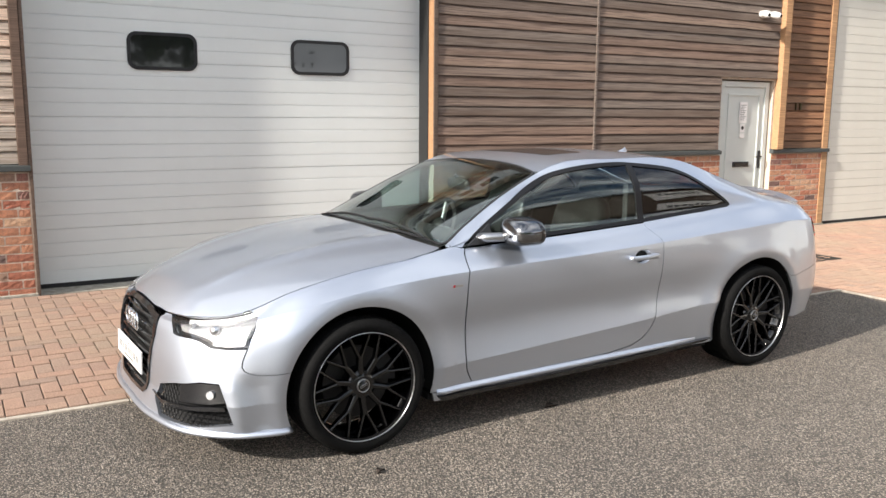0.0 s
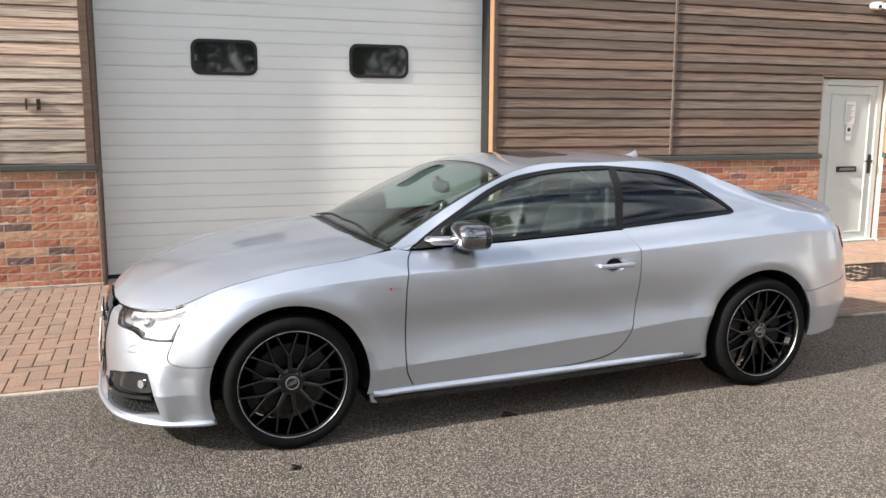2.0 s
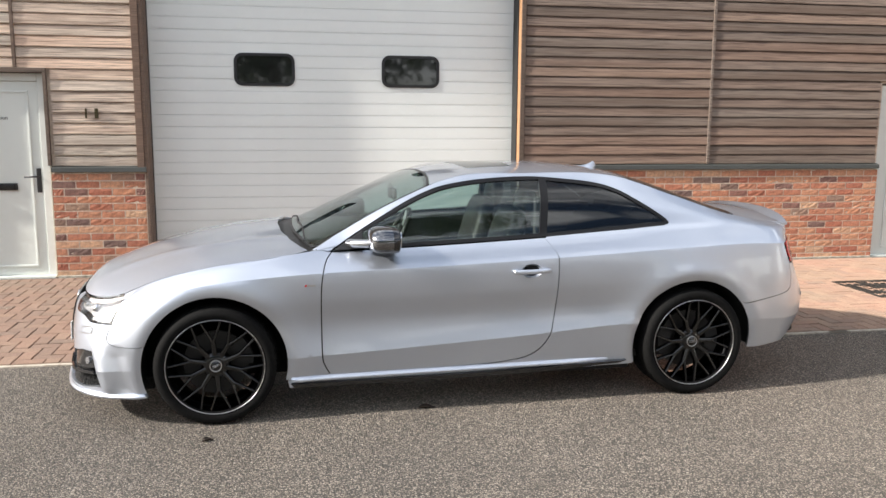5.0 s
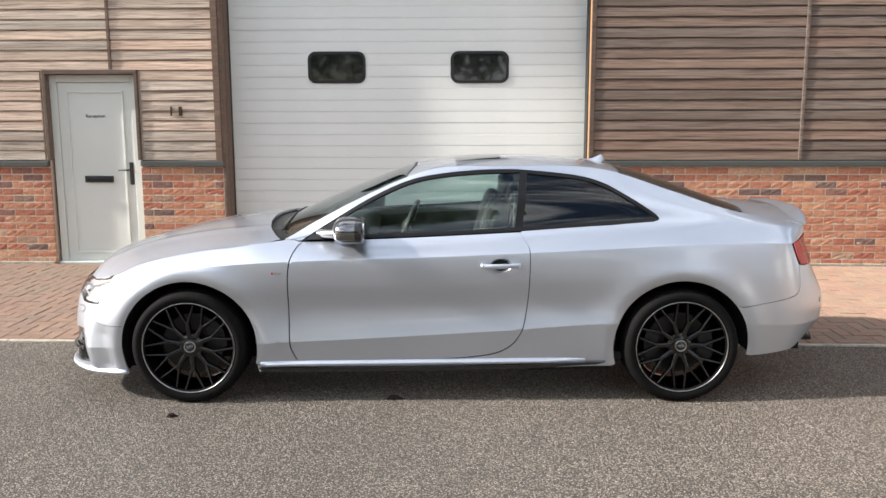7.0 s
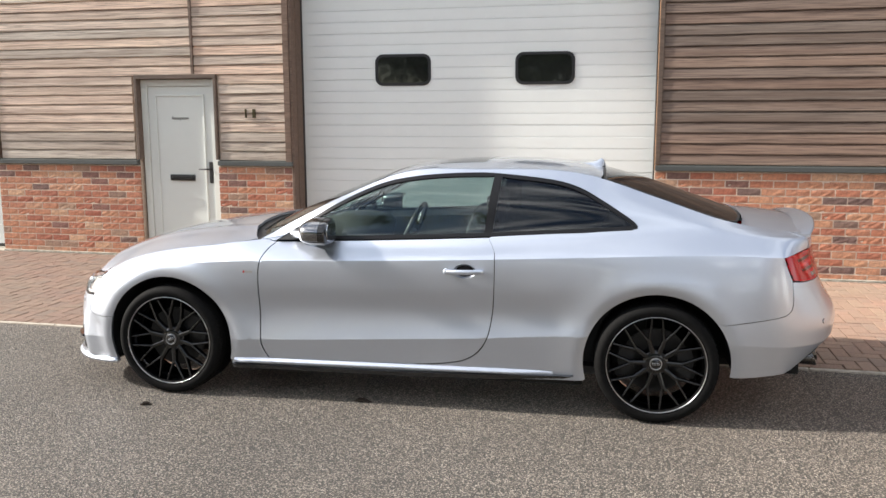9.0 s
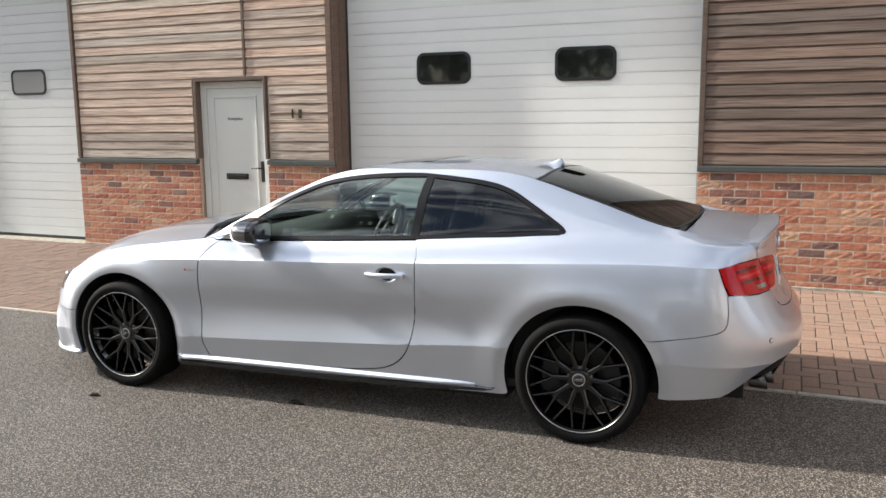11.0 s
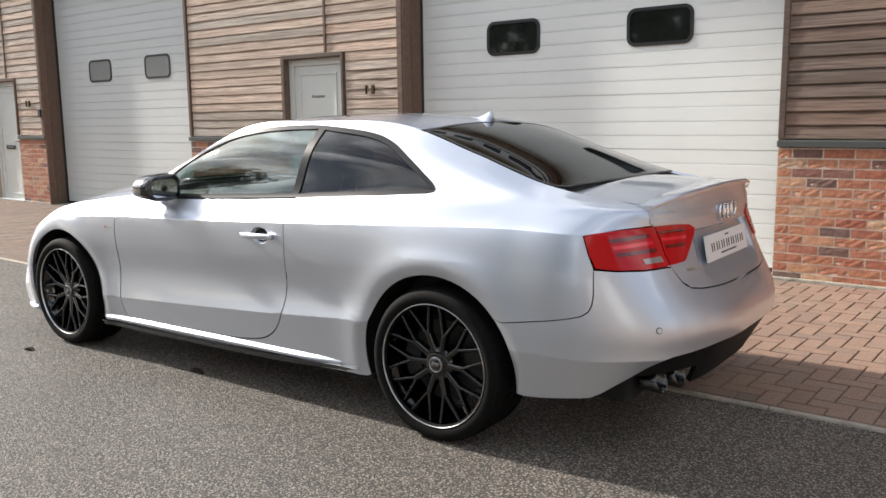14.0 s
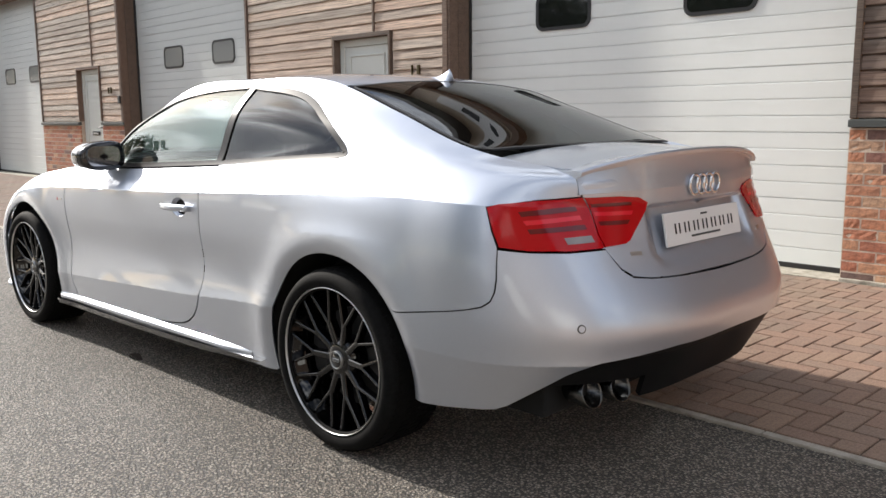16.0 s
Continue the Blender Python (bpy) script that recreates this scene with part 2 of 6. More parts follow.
ASPHALT = material("asphalt", (0.1, 0.095, 0.088), 0.50, spec=0.6)
_v = coords(ASPHALT)
_vo = node(ASPHALT, "ShaderNodeTexVoronoi", Scale=108.0)
link(ASPHALT, _v, _vo.inputs["Vector"])
_vo2 = node(ASPHALT, "ShaderNodeTexVoronoi", Scale=290.0)
link(ASPHALT, _v, _vo2.inputs["Vector"])
_big = noise_tex(ASPHALT, _v, 0.7, 5.0, 0.6)
_sep = node(ASPHALT, "ShaderNodeSeparateColor")
link(ASPHALT, _vo.outputs["Color"], _sep.inputs[0])
_st = ramp(ASPHALT, _sep.outputs[0], [(0.0, (0.165, 0.138, 0.108)), (0.4, (0.325, 0.275, 0.220)), (0.78, (0.455, 0.39, 0.318)), (1.0, (0.64, 0.57, 0.475))])
_st = mix(ASPHALT, _st, (0.050, 0.044, 0.037), ramp(ASPHALT, _vo.outputs["Distance"], [(0.34, grey(0)), (0.56, grey(0.95))]))
_st = mix(ASPHALT, _st, ramp(ASPHALT, _big, [(0.3, grey(0.80)), (0.7, grey(1.10))]), 1.0, "MULTIPLY")
link(ASPHALT, _st, bsdf(ASPHALT).inputs["Base Color"])
_hh = mix(ASPHALT, _vo.outputs["Distance"], _vo2.outputs["Distance"], 0.35)
_b = bump(ASPHALT, _hh, 1.0, 0.021)
_b.invert = True
bsdf(ASPHALT).inputs["Diffuse Roughness"].default_value = 0.7
bsdf(PAVER).inputs["Diffuse Roughness"].default_value = 0.8
bsdf(BRICK).inputs["Diffuse Roughness"].default_value = 0.6

KERB = material("edging_concrete", (0.42, 0.38, 0.32), 0.9)
_n = noise_tex(KERB, coords(KERB), 20.0, 6.0, 0.65)
link(KERB, ramp(KERB, _n, [(0.3, (0.30, 0.26, 0.21)), (0.7, (0.50, 0.45, 0.38))]), bsdf(KERB).inputs["Base Color"])
bump(KERB, _n, 0.4, 0.004)


def sheet(name, color, rough):
    m = material(name, color, rough)
    v = coords(m)
    n = noise_tex(m, v, 1.3, 5.0, 0.6)
    fine = noise_tex(m, v, 260.0, 2.0)
    bsdf(m).inputs["Specular IOR Level"].default_value = 0.28
    link(m, mix(m, tuple(c * 0.9 for c in color), tuple(min(1.0, c * 1.06) for c in color), n), bsdf(m).inputs["Base Color"])
    link(m, ramp(m, n, [(0.3, grey(rough - 0.05)), (0.7, grey(rough + 0.08))]), bsdf(m).inputs["Roughness"])
    bump(m, fine, 0.12, 0.001)
    return m


DOOR_GREY = sheet("grey_door_panel", (0.775, 0.805, 0.785), 0.42)
# the grey door panel darkened: shade of the neighbours' reveals put into the colour
DOOR_SHADED = sheet("shaded_grey_door_panel", (0.62, 0.65, 0.64), 0.45)
DOOR_UPVC = sheet("grey_white_door", (0.66, 0.69, 0.655), 0.38)
DOOR_CREAM = sheet("cream_door_panel", (0.80, 0.77, 0.68), 0.42)
LEDGE = sheet("grey_flashing", (0.075, 0.082, 0.08), 0.5)
RUBBER = material("rubber_seal", (0.012, 0.012, 0.012), 0.6)
PANE_DARK = material("dark_pane", (0.012, 0.014, 0.013), 0.06, 0.0, 1.0)
# the pale base colour paints in what these panes reflect
PANE_REFLECTING = material("grey_reflecting_pane", (0.30, 0.31, 0.305), 0.12, 0.0, 0.5, 0.5)
WHITE_PLASTIC = material("white_plastic", (0.78, 0.78, 0.76), 0.35)
PAPER = material("paper", (0.80, 0.78, 0.76), 0.7)
BRASS = material("brass_numerals", (0.10, 0.085, 0.05), 0.4, 1.0)
IRON = material("drain_iron", (0.055, 0.05, 0.045), 0.6, 0.6)
LEAF = material("dead_leaf", (0.022, 0.014, 0.009), 0.8)
SLATE = sheet("roof_sheet", (0.09, 0.09, 0.095), 0.6)
FOLIAGE = material("foliage", (0.05, 0.075, 0.025), 0.7)
link(FOLIAGE, ramp(FOLIAGE, node(FOLIAGE, "ShaderNodeNewGeometry").outputs["Random Per Island"], [(0.0, (0.03, 0.05, 0.015)), (1.0, (0.085, 0.12, 0.04))]), bsdf(FOLIAGE).inputs["Base Color"])
BARK = material("bark", (0.09, 0.07, 0.05), 0.9)

# ---------------------------------------------------------------- helpers for building
def part(name, bm, mat, parent=None, label="", smooth=False):
    me = bpy.data.meshes.new(name)
    bm.normal_update()
    bm.to_mesh(me)
    bm.free()
    me.materials.append(mat)
    if smooth:
        me.shade_smooth()
    ob = new(name, me)
    ob.parent = parent
    if label:
        tagged(ob, label)
    return ob


def share(name, mesh, parent, m):
    ob = new(name, mesh)
    ob.parent = parent
    ob.matrix_basis = m
    return ob


def empty(name, m=None):
    ob = new(name)
    if m is not None:
        ob.matrix_basis = m
    return ob


def add_box(bm, x0, x1, y0, y1, z0, z1, bevel=0.0):
    b = bmesh.new()
    bmesh.ops.create_cube(b, size=1.0, matrix=Matrix.Translation(((x0 + x1) / 2, (y0 + y1) / 2, (z0 + z1) / 2)) @ Matrix.Diagonal((x1 - x0, y1 - y0, z1 - z0, 1)))
    if bevel:
        bmesh.ops.bevel(b, geom=b.edges[:], offset=bevel, segments=2, affect="EDGES", profile=0.6)
    join(bm, b)
    return bm


def join(bm, other):
    me = bpy.data.meshes.new("tmp")
    other.to_mesh(me)
    other.free()
    bm.from_mesh(me)
    bpy.data.meshes.remove(me)


def box(x0, x1, y0, y1, z0, z1, bevel=0.0):
    return add_box(bmesh.new(), x0, x1, y0, y1, z0, z1, bevel)


def tube(points, radius, sides=10, caps=True):
    """A round bar along points."""
    bm = bmesh.new()
    pts = [Vector(p) for p in points]
    rings = []
    for i, p in enumerate(pts):
        d = (pts[min(i + 1, len(pts) - 1)] - pts[max(i - 1, 0)]).normalized()
        q = d.to_track_quat("Z", "Y")
        r = radius[i] if isinstance(radius, (list, tuple)) else radius
        rings.append([bm.verts.new(p + q @ Vector((r * math.cos(a), r * math.sin(a), 0))) for a in [2 * math.pi * k / sides for k in range(sides)]])
    for a, b in zip(rings, rings[1:]):
        for k in range(sides):
            bm.faces.new((a[k], a[(k + 1) % sides], b[(k + 1) % sides], b[k]))
    if caps:
        bm.faces.new(rings[0][::-1])
        bm.faces.new(rings[-1])
    return bm


def rounded_rect(w, h, r, n=6):
    out = []
    for cx, cy, a0 in ((w / 2 - r, h / 2 - r, 0), (-w / 2 + r, h / 2 - r, 90), (-w / 2 + r, -h / 2 + r, 180), (w / 2 - r, -h / 2 + r, 270)):
        for k in range(n + 1):
            a = radians(a0 + 90 * k / n)
            out.append((cx + r * math.cos(a), cy + r * math.sin(a)))
    return out


def prism(loop, to3d, d0, d1, hole=None):
    """A plate with outline loop (2D), between depths d0 and d1; hole: an inner outline of as many points."""
    bm = bmesh.new()
    def ring(l, d):
        return [bm.verts.new(to3d(a, b, d)) for a, b in l]
    o0, o1 = ring(loop, d0), ring(loop, d1)
    n = len(loop)
    for k in range(n):
        bm.faces.new((o0[k], o0[(k + 1) % n], o1[(k + 1) % n], o1[k]))
    if hole:
        i0, i1 = ring(hole, d0), ring(hole, d1)
        for k in range(n):
            j = (k + 1) % n
            bm.faces.new((i0[j], i0[k], i1[k], i1[j]))
            bm.faces.new((o0[j], o0[k], i0[k], i0[j]))
            bm.faces.new((o1[k], o1[j], i1[j], i1[k]))
    else:
        bm.faces.new(o0[::-1])
        bm.faces.new(o1)
    bmesh.ops.recalc_face_normals(bm, faces=bm.faces)
    return bm


# ---------------------------------------------------------------- ground
KERB_Y, WALL_Y, DOOR_Y = 0.30, 3.40, 3.69      # edging line, brick face, garage door face
TOP = 4.7
def build_ground():
    bm = bmesh.new()
    for x0, x1, y0, y1 in ((-900, 900, -900, -60), (-900, -60, -60, 900), (60, 900, -60, 900), (-60, 60, 60, 900), (-60, 60, -60, 60)):
        bm.faces.new([bm.verts.new((x, y, 0)) for x, y in ((x0, y0), (x1, y0), (x1, y1), (x0, y1))])
    tagged(part("ground", bm, ASPHALT), "worn grey asphalt yard with pale chippings", "ground", kind="structure")
    bm = box(-30, 16, KERB_Y + 0.02, WALL_Y + 0.35, -0.05, 0.004)
    add_box(bm, 3.99, 9.0, -4.0, KERB_Y + 0.02, -0.05, 0.004)
    return tagged(part("pavement", bm, SAND), "red-brown block paving with sandy joints before the doors", "pavement", kind="structure")
PAVEMENT = build_ground()
def build_edging():
    kerb = tagged(empty("kerb"), "pale flush concrete edging strip between asphalt and paving", "edging", kind="structure")
    me = None
    for k in range(34):
        x = -26.9 + 0.915 * k
        if x > 3.1:
            break
        if me is None:
            ob = part("edging_stone", box(0, 0.909, KERB_Y - 0.017, KERB_Y + 0.022, -0.1, 0.012, 0.005), KERB, kerb)
            ob.location.x, me = x, ob.data
        else:
            share("edging_stone", me, kerb, pose(x, 0, 0))
    part("edging_stone", box(3.105, 3.99, KERB_Y - 0.017, KERB_Y + 0.022, -0.1, 0.012, 0.005), KERB, kerb)
    for k in range(6):
        share("edging_stone", me, kerb, pose(3.67, KERB_Y - 0.03 - 0.915 * k, 0, 0, 0, -90))
build_edging()

# ---------------------------------------------------------------- the row of units
PERIOD = 7.6
# spans along the wall: (x0, x1) of garage openings, and of doors
GARAGES = [(-2.38 - PERIOD * k, 1.46 - PERIOD * k) for k in range(0, 4)] + [(8.02, 11.86)]
DOORS = [(-4.27 - PERIOD * k, -3.27 - PERIOD * k) for k in range(0, 3)] + [(5.79, 6.80)]
def solid_spans():
    cuts = sorted(GARAGES + DOORS)
    x, out = -34.0, []
    for a, b in cuts:
        out.append((x, a))
        x = b
    out.append((x, 16.0))
    return [s for s in out if s[1] - s[0] > 0.05]


def build_walls():
    bm = bmesh.new()
    spans = solid_spans()
    for a, b in spans:
        add_box(bm, a, b, WALL_Y + 0.0006, WALL_Y + 0.55, 0.0, 1.06)
        add_box(bm, a, b, WALL_Y + 0.03, WALL_Y + 0.55, 1.06, TOP)
    for a, b in GARAGES:
        add_box(bm, a, b, WALL_Y + 0.03, WALL_Y + 0.55, 3.72, TOP)
    for a, b in DOORS:
        add_box(bm, a, b, WALL_Y + 0.03, WALL_Y + 0.55, 2.04, TOP)
    wall = tagged(part("wall_north", bm, MORTAR), "unit wall with red brick plinth below weathered timber boarding", "wall", kind="structure")
    bm = box(-34, 16, WALL_Y + 3.5, WALL_Y + 3.8, 0, TOP)
    add_box(bm, -34, -33.7, WALL_Y + 0.55, WALL_Y + 3.5, 0, TOP)
    add_box(bm, 15.7, 16, WALL_Y + 0.55, WALL_Y + 3.5, 0, TOP)
    tagged(part("wall_back", bm, MORTAR), "plain rear wall closing the units", "wall", kind="structure")
    bm = box(-34.5, 16.5, WALL_Y - 0.35, WALL_Y + 4.2, TOP, TOP + 0.16)
    tagged(part("roof", bm, SLATE), "dark sheet roof with a low overhang", "roof", kind="structure")
    return wall
WALL = build_walls()


def build_ledges():
    for a, b in solid_spans():
        a2, b2 = max(a, -32), b
        bm = bmesh.new()
        prof = [(WALL_Y + 0.03, 1.125), (WALL_Y - 0.035, 1.112), (WALL_Y - 0.035, 1.068), (WALL_Y + 0.03, 1.062)]
        l = [bm.verts.new((a2, y, z)) for y, z in prof]
        r = [bm.verts.new((b2, y, z)) for y, z in prof]
        for k in range(4):
            j = (k + 1) % 4
            bm.faces.new((l[k], l[j], r[j], r[k]))
        bm.faces.new(l[::-1])
        bm.faces.new(r)
        bmesh.ops.recalc_face_normals(bm, faces=bm.faces)
        tagged(part("trim", bm, LEDGE), "grey sloped flashing between brick and boarding", "flashing", kind="structure")
        if b - a > 0.3 and b < 9:
            tagged(part("footing", box(a2, b2, WALL_Y - 0.025, WALL_Y + 0.01, -0.02, 0.035, 0.008), FOOTING), "rough mortar footing under the brickwork", "footing", kind="structure")
build_ledges()


def garage_door(x0, x1, mat, panes, label, face=DOOR_Y):
    door = tagged(empty("garage_door", pose((x0 + x1) / 2, face, 0)), label, "garage door", "sectional garage doors")
    w = x1 - x0
    pitch, base = 0.1225, 0.045
    me = None
    prof = [(0.0, 0.003), (0.0, pitch - 0.007), (0.0045, pitch - 0.004), (0.0045, pitch)]
    k = 0
    while base + pitch * (k + 1) < 3.78:
        z = base + pitch * k
        if me is None:
            bm = bmesh.new()
            l = [bm.verts.new((-w / 2, y, zz)) for y, zz in prof]
            r = [bm.verts.new((w / 2, y, zz)) for y, zz in prof]
            for i in range(3):
                bm.faces.new((l[i], r[i], r[i + 1], l[i + 1]))
            bm.faces.new([bm.verts.new((x, 0.0045, zz)) for x, zz in ((-w / 2, 0), (w / 2, 0), (w / 2, 0.003), (-w / 2, 0.003))])
            ob = part("slat", bm, mat, door)
            ob.location.z, me = z, ob.data
        else:
            share("slat", me, door, pose(0, 0.0015 if k % 4 == 3 else 0, z))
        k += 1
    part("core", box(-w / 2, w / 2, 0.02, 0.05, 0.04, 3.8), mat, door)
    part("bottom_seal", box(-w / 2, w / 2, -0.004, 0.045, 0.004, 0.05, 0.008), RUBBER, door, "black rubber bottom seal")
    for cx, pm in panes:
        win = part("window", prism(rounded_rect(0.62, 0.335, 0.085), lambda a, b, d: (cx - (x0 + x1) / 2 + a, d, 2.10 + b), -0.010, 0.004, rounded_rect(0.56, 0.275, 0.06)), BLACK_SATIN, door, "black rounded rubber window frame")
        part("pane", prism(rounded_rect(0.572, 0.287, 0.062), lambda a, b, d: (cx - (x0 + x1) / 2 + a, d, 2.10 + b), -0.006, -0.001), pm, win, "dark glazing")
    return door


for i, (a, b) in enumerate(GARAGES):
    panes = [(-1.21 - PERIOD * i, PANE_DARK), (0.32 - PERIOD * i, PANE_REFLECTING if i != 0 else PANE_DARK)] if i < 4 else []
    if i == 1 or i == 2:
        panes = [(-1.13 - PERIOD * i, PANE_REFLECTING), (0.37 - PERIOD * i, PANE_REFLECTING)]
    garage_door(a, b, DOOR_CREAM if i == 4 else DOOR_GREY if i == 0 else DOOR_SHADED, panes,
                "pale cream sectional garage door, closed" if i == 4 else "pale grey ribbed sectional garage door with two rounded windows, closed",
                WALL_Y + 0.03 if i == 4 else DOOR_Y)
    tagged(part("trim", box(a, b, DOOR_Y - 0.28, DOOR_Y + 0.1, -0.01, 0.009), FOOTING), "pale concrete threshold under the garage door", "threshold", kind="structure")


def post(x0, x1, y0, y1, z0, z1, mat, label):
    return tagged(part("post", box(x0, x1, y0, y1, z0, z1, 0.004), mat), label, "post", "timber posts")


for i, (a, b) in enumerate(GARAGES):
    if i < 4:
        post(a - 0.085, a - 0.015, WALL_Y - 0.022, WALL_Y + 0.27, 1.07, 4.6, POST_BROWN, "weathered brown timber post beside the garage opening")
        post(a - 0.012, a + 0.016, WALL_Y - 0.016, WALL_Y + 0.10, 0.0, 3.74, POST_BROWN, "dark timber door guide beside the garage opening")
        post(a - 0.010, a + 0.020, WALL_Y + 0.103, DOOR_Y - 0.034, 0.0, 3.74, POST_BROWN, "dark timber door lining beside the garage opening")
        post(a - 0.010, a + 0.026, DOOR_Y - 0.032, DOOR_Y + 0.05, 0.0, 3.74, RUBBER, "black rubber door guide beside the garage opening")
        # orange paints in the sun on the reveal face; the front strip stays brown
        post(b - 0.002, b + 0.046, WALL_Y + 0.004, WALL_Y + 0.30, 1.07, 4.6, POST_NEW_SUNLIT if i == 0 else POST_BROWN, "fresh timber lining with sunlit orange painted in, at the edge of the boarding" if i == 0 else "weathered brown timber lining at the edge of the boarding")
        post(b - 0.001, b + 0.046, WALL_Y - 0.014, WALL_Y + 0.003, 1.126, 4.6, POST_BROWN, "weathered narrow timber strip at the edge of the boarding")
        post(b - 0.014, b - 0.004, WALL_Y + 0.1, DOOR_Y + 0.05, 0.0, 3.74, RUBBER, "black door guide beside the garage opening")
        post(a, b, WALL_Y - 0.01, WALL_Y + 0.2, 3.60, 3.74, POST_BROWN, "timber lintel over the garage opening")
    else:
        post(a - 0.14, a - 0.02, WALL_Y - 0.012, WALL_Y + 0.27, 0.0, 4.6, POST_NEW_SUNLIT, "orange timber post beside the cream garage door")
        post(a - 0.019, a - 0.001, WALL_Y - 0.008, DOOR_Y, 0.0, 3.74, LEDGE, "grey door guide beside the cream garage door")
post(6.83, 6.95, WALL_Y - 0.075, WALL_Y + 0.03, 1.12, 4.6, POST_NEW_SUNLIT, "orange timber post between boarding and number panel")


def entrance_door(x0, x1, right_hung, detail):
    """A white composite door in its frame, set back in the wall."""
    m = (x0 + x1) / 2
    y = WALL_Y + 0.10
    door = tagged(empty("entrance_door", pose(m, y, 0)), "grey-white panelled entrance door, closed, with black letter plate and handle", "door", "entrance doors")
    w = x1 - x0
    fw, ft = 0.075, 2.02
    fr = bmesh.new()
    add_box(fr, -w / 2, -w / 2 + fw, -0.03, 0.05, 0.02, ft, 0.006)
    add_box(fr, w / 2 - fw, w / 2, -0.03, 0.05, 0.02, ft, 0.006)
    add_box(fr, -w / 2 + fw, w / 2 - fw, -0.03, 0.05, ft - fw, ft, 0.006)
    part("frame", fr, DOOR_UPVC, door)
    lx0, lx1, lz0, lz1 = -w / 2 + fw + 0.004, w / 2 - fw - 0.004, 0.03, ft - fw - 0.004
    leaf = part("leaf", box(lx0, lx1, -0.012, 0.04, lz0, lz1, 0.004), DOOR_UPVC, door)
    bd = bmesh.new()
    i, t = 0.085, 0.022
    for a, b, c, d in ((lx0 + i, lx1 - i, lz1 - i - t, lz1 - i), (lx0 + i, lx1 - i, lz0 + i, lz0 + i + t), (lx0 + i, lx0 + i + t, lz0 + i + t, lz1 - i - t), (lx1 - i - t, lx1 - i, lz0 + i + t, lz1 - i - t)):
        add_box(bd, a, b, -0.026, -0.012, c, d, 0.005)
    part("moulding", bd, DOOR_UPVC, leaf)
    lp = part("letter_plate", box(-0.155, 0.155, -0.03, -0.012, 0.885, 0.955, 0.008), BLACK_SATIN, leaf, "black letter plate")
    part("flap", box(-0.13, 0.13, -0.036, -0.03, 0.9, 0.94, 0.004), BLACK_GLOSS, lp)
    hx = lx1 - 0.035 if right_hung else lx0 + 0.035
    part("handle_plate", box(hx - 0.022, hx + 0.022, -0.024, -0.012, 0.86, 1.10, 0.008), BLACK_SATIN, leaf, "black backplate")
    part("lever", tube([(hx, -0.024, 1.02), (hx, -0.065, 1.02), (hx - 0.02, -0.07, 1.02), (hx - 0.125, -0.07, 1.018)], 0.009), BLACK_SATIN, leaf, "black lever handle", True)
    part("sill", box(-w / 2, w / 2, -0.09, 0.05, 0.004, 0.03, 0.006), DOOR_UPVC, door)
    # timber lining round the recess
    rec = bmesh.new()
    if detail != "plain":
        add_box(rec, -w / 2 - 0.03, -w / 2, -0.118, -0.02, 1.13, 2.07, 0.003)
        add_box(rec, w / 2, w / 2 + 0.03, -0.118, -0.02, 1.13, 2.07, 0.003)
        add_box(rec, -w / 2, w / 2, -0.118, -0.02, 2.025, 2.07, 0.003)
        part("surround", rec, POST_BROWN, door, "weathered timber surround")
    else:
        rec.free()
    return door


for i, (a, b) in enumerate(DOORS):
    entrance_door(a + 0.03, b - 0.03, True, "plain" if a > 0 else "lined")


def words(text, size, m, mat, label, name="sign_lettering"):
    cu = bpy.data.curves.new("letters", "FONT")
    cu.body, cu.size, cu.extrude, cu.align_x = text, size, 0.001, "CENTER"
    ob = bpy.data.objects.new("letters", cu)
    scene.collection.objects.link(ob)
    me = bpy.data.meshes.new_from_object(ob.evaluated_get(bpy.context.evaluated_depsgraph_get()))
    bpy.data.objects.remove(ob)
    me.materials.append(mat)
    t = new(name, me)
    t.matrix_basis = m
    return tagged(t, label, "lettering")


words("Reception", 0.052, pose(-3.77, WALL_Y + 0.086, 1.575, 90), INK, "small dark lettering reading Reception on the entrance door")


def bars(name, x, y, z, label):
    n = tagged(empty(name, pose(x, y, z)), label, "number sign")
    part("digit_bar", box(-.068, -.054, -.012, .012, -.048, .048, .003), BRASS, n)
    part("digit_bar", box(.020, .052, -.012, .012, -.048, .048, .003), BRASS, n)


bars("unit_number", -2.86, WALL_Y - 0.012, 1.64, "two small dark bars standing for the unit number on the boarding")
bars("unit_number", 7.30, WALL_Y - 0.012, 1.70, "two small dark bars standing for the unit number on the boarding")
bars("unit_number", -2.86 - PERIOD, WALL_Y - 0.012, 1.64, "two small dark bars standing for the unit number on the boarding")


def notices():
    y = WALL_Y + 0.075
    n = tagged(empty("door_notice", pose(6.28, y, 1.55)), "white paper notices with a small pictogram taped to the door", "notice")
    part("sheet", box(-0.075, 0.075, -0.002, 0.0, -0.08, 0.20), PAPER, n)
    part("sheet", box(-0.045, 0.045, -0.002, 0.0, -0.20, -0.09), PAPER, n)
    part("sheet", box(-0.045, 0.045, -0.002, 0.0, -0.275, -0.215), PAPER, n)
    b = bmesh.new()
    for k in range(9):
        add_box(b, -0.055, 0.055 - 0.02 * (k % 3), -0.0035, -0.002, 0.155 - 0.024 * k, 0.161 - 0.024 * k)
    part("text_lines", b, LEDGE, n, "grey bars of unreadable print")
    b = bmesh.new()
    bmesh.ops.create_circle(b, cap_ends=True, segments=20, radius=0.026, matrix=Matrix.Translation((0, -0.003, -0.14)) @ Matrix.Rotation(radians(90), 4, "X"))
    part("pictogram", b, INK, n, "dark round pictogram")
notices()


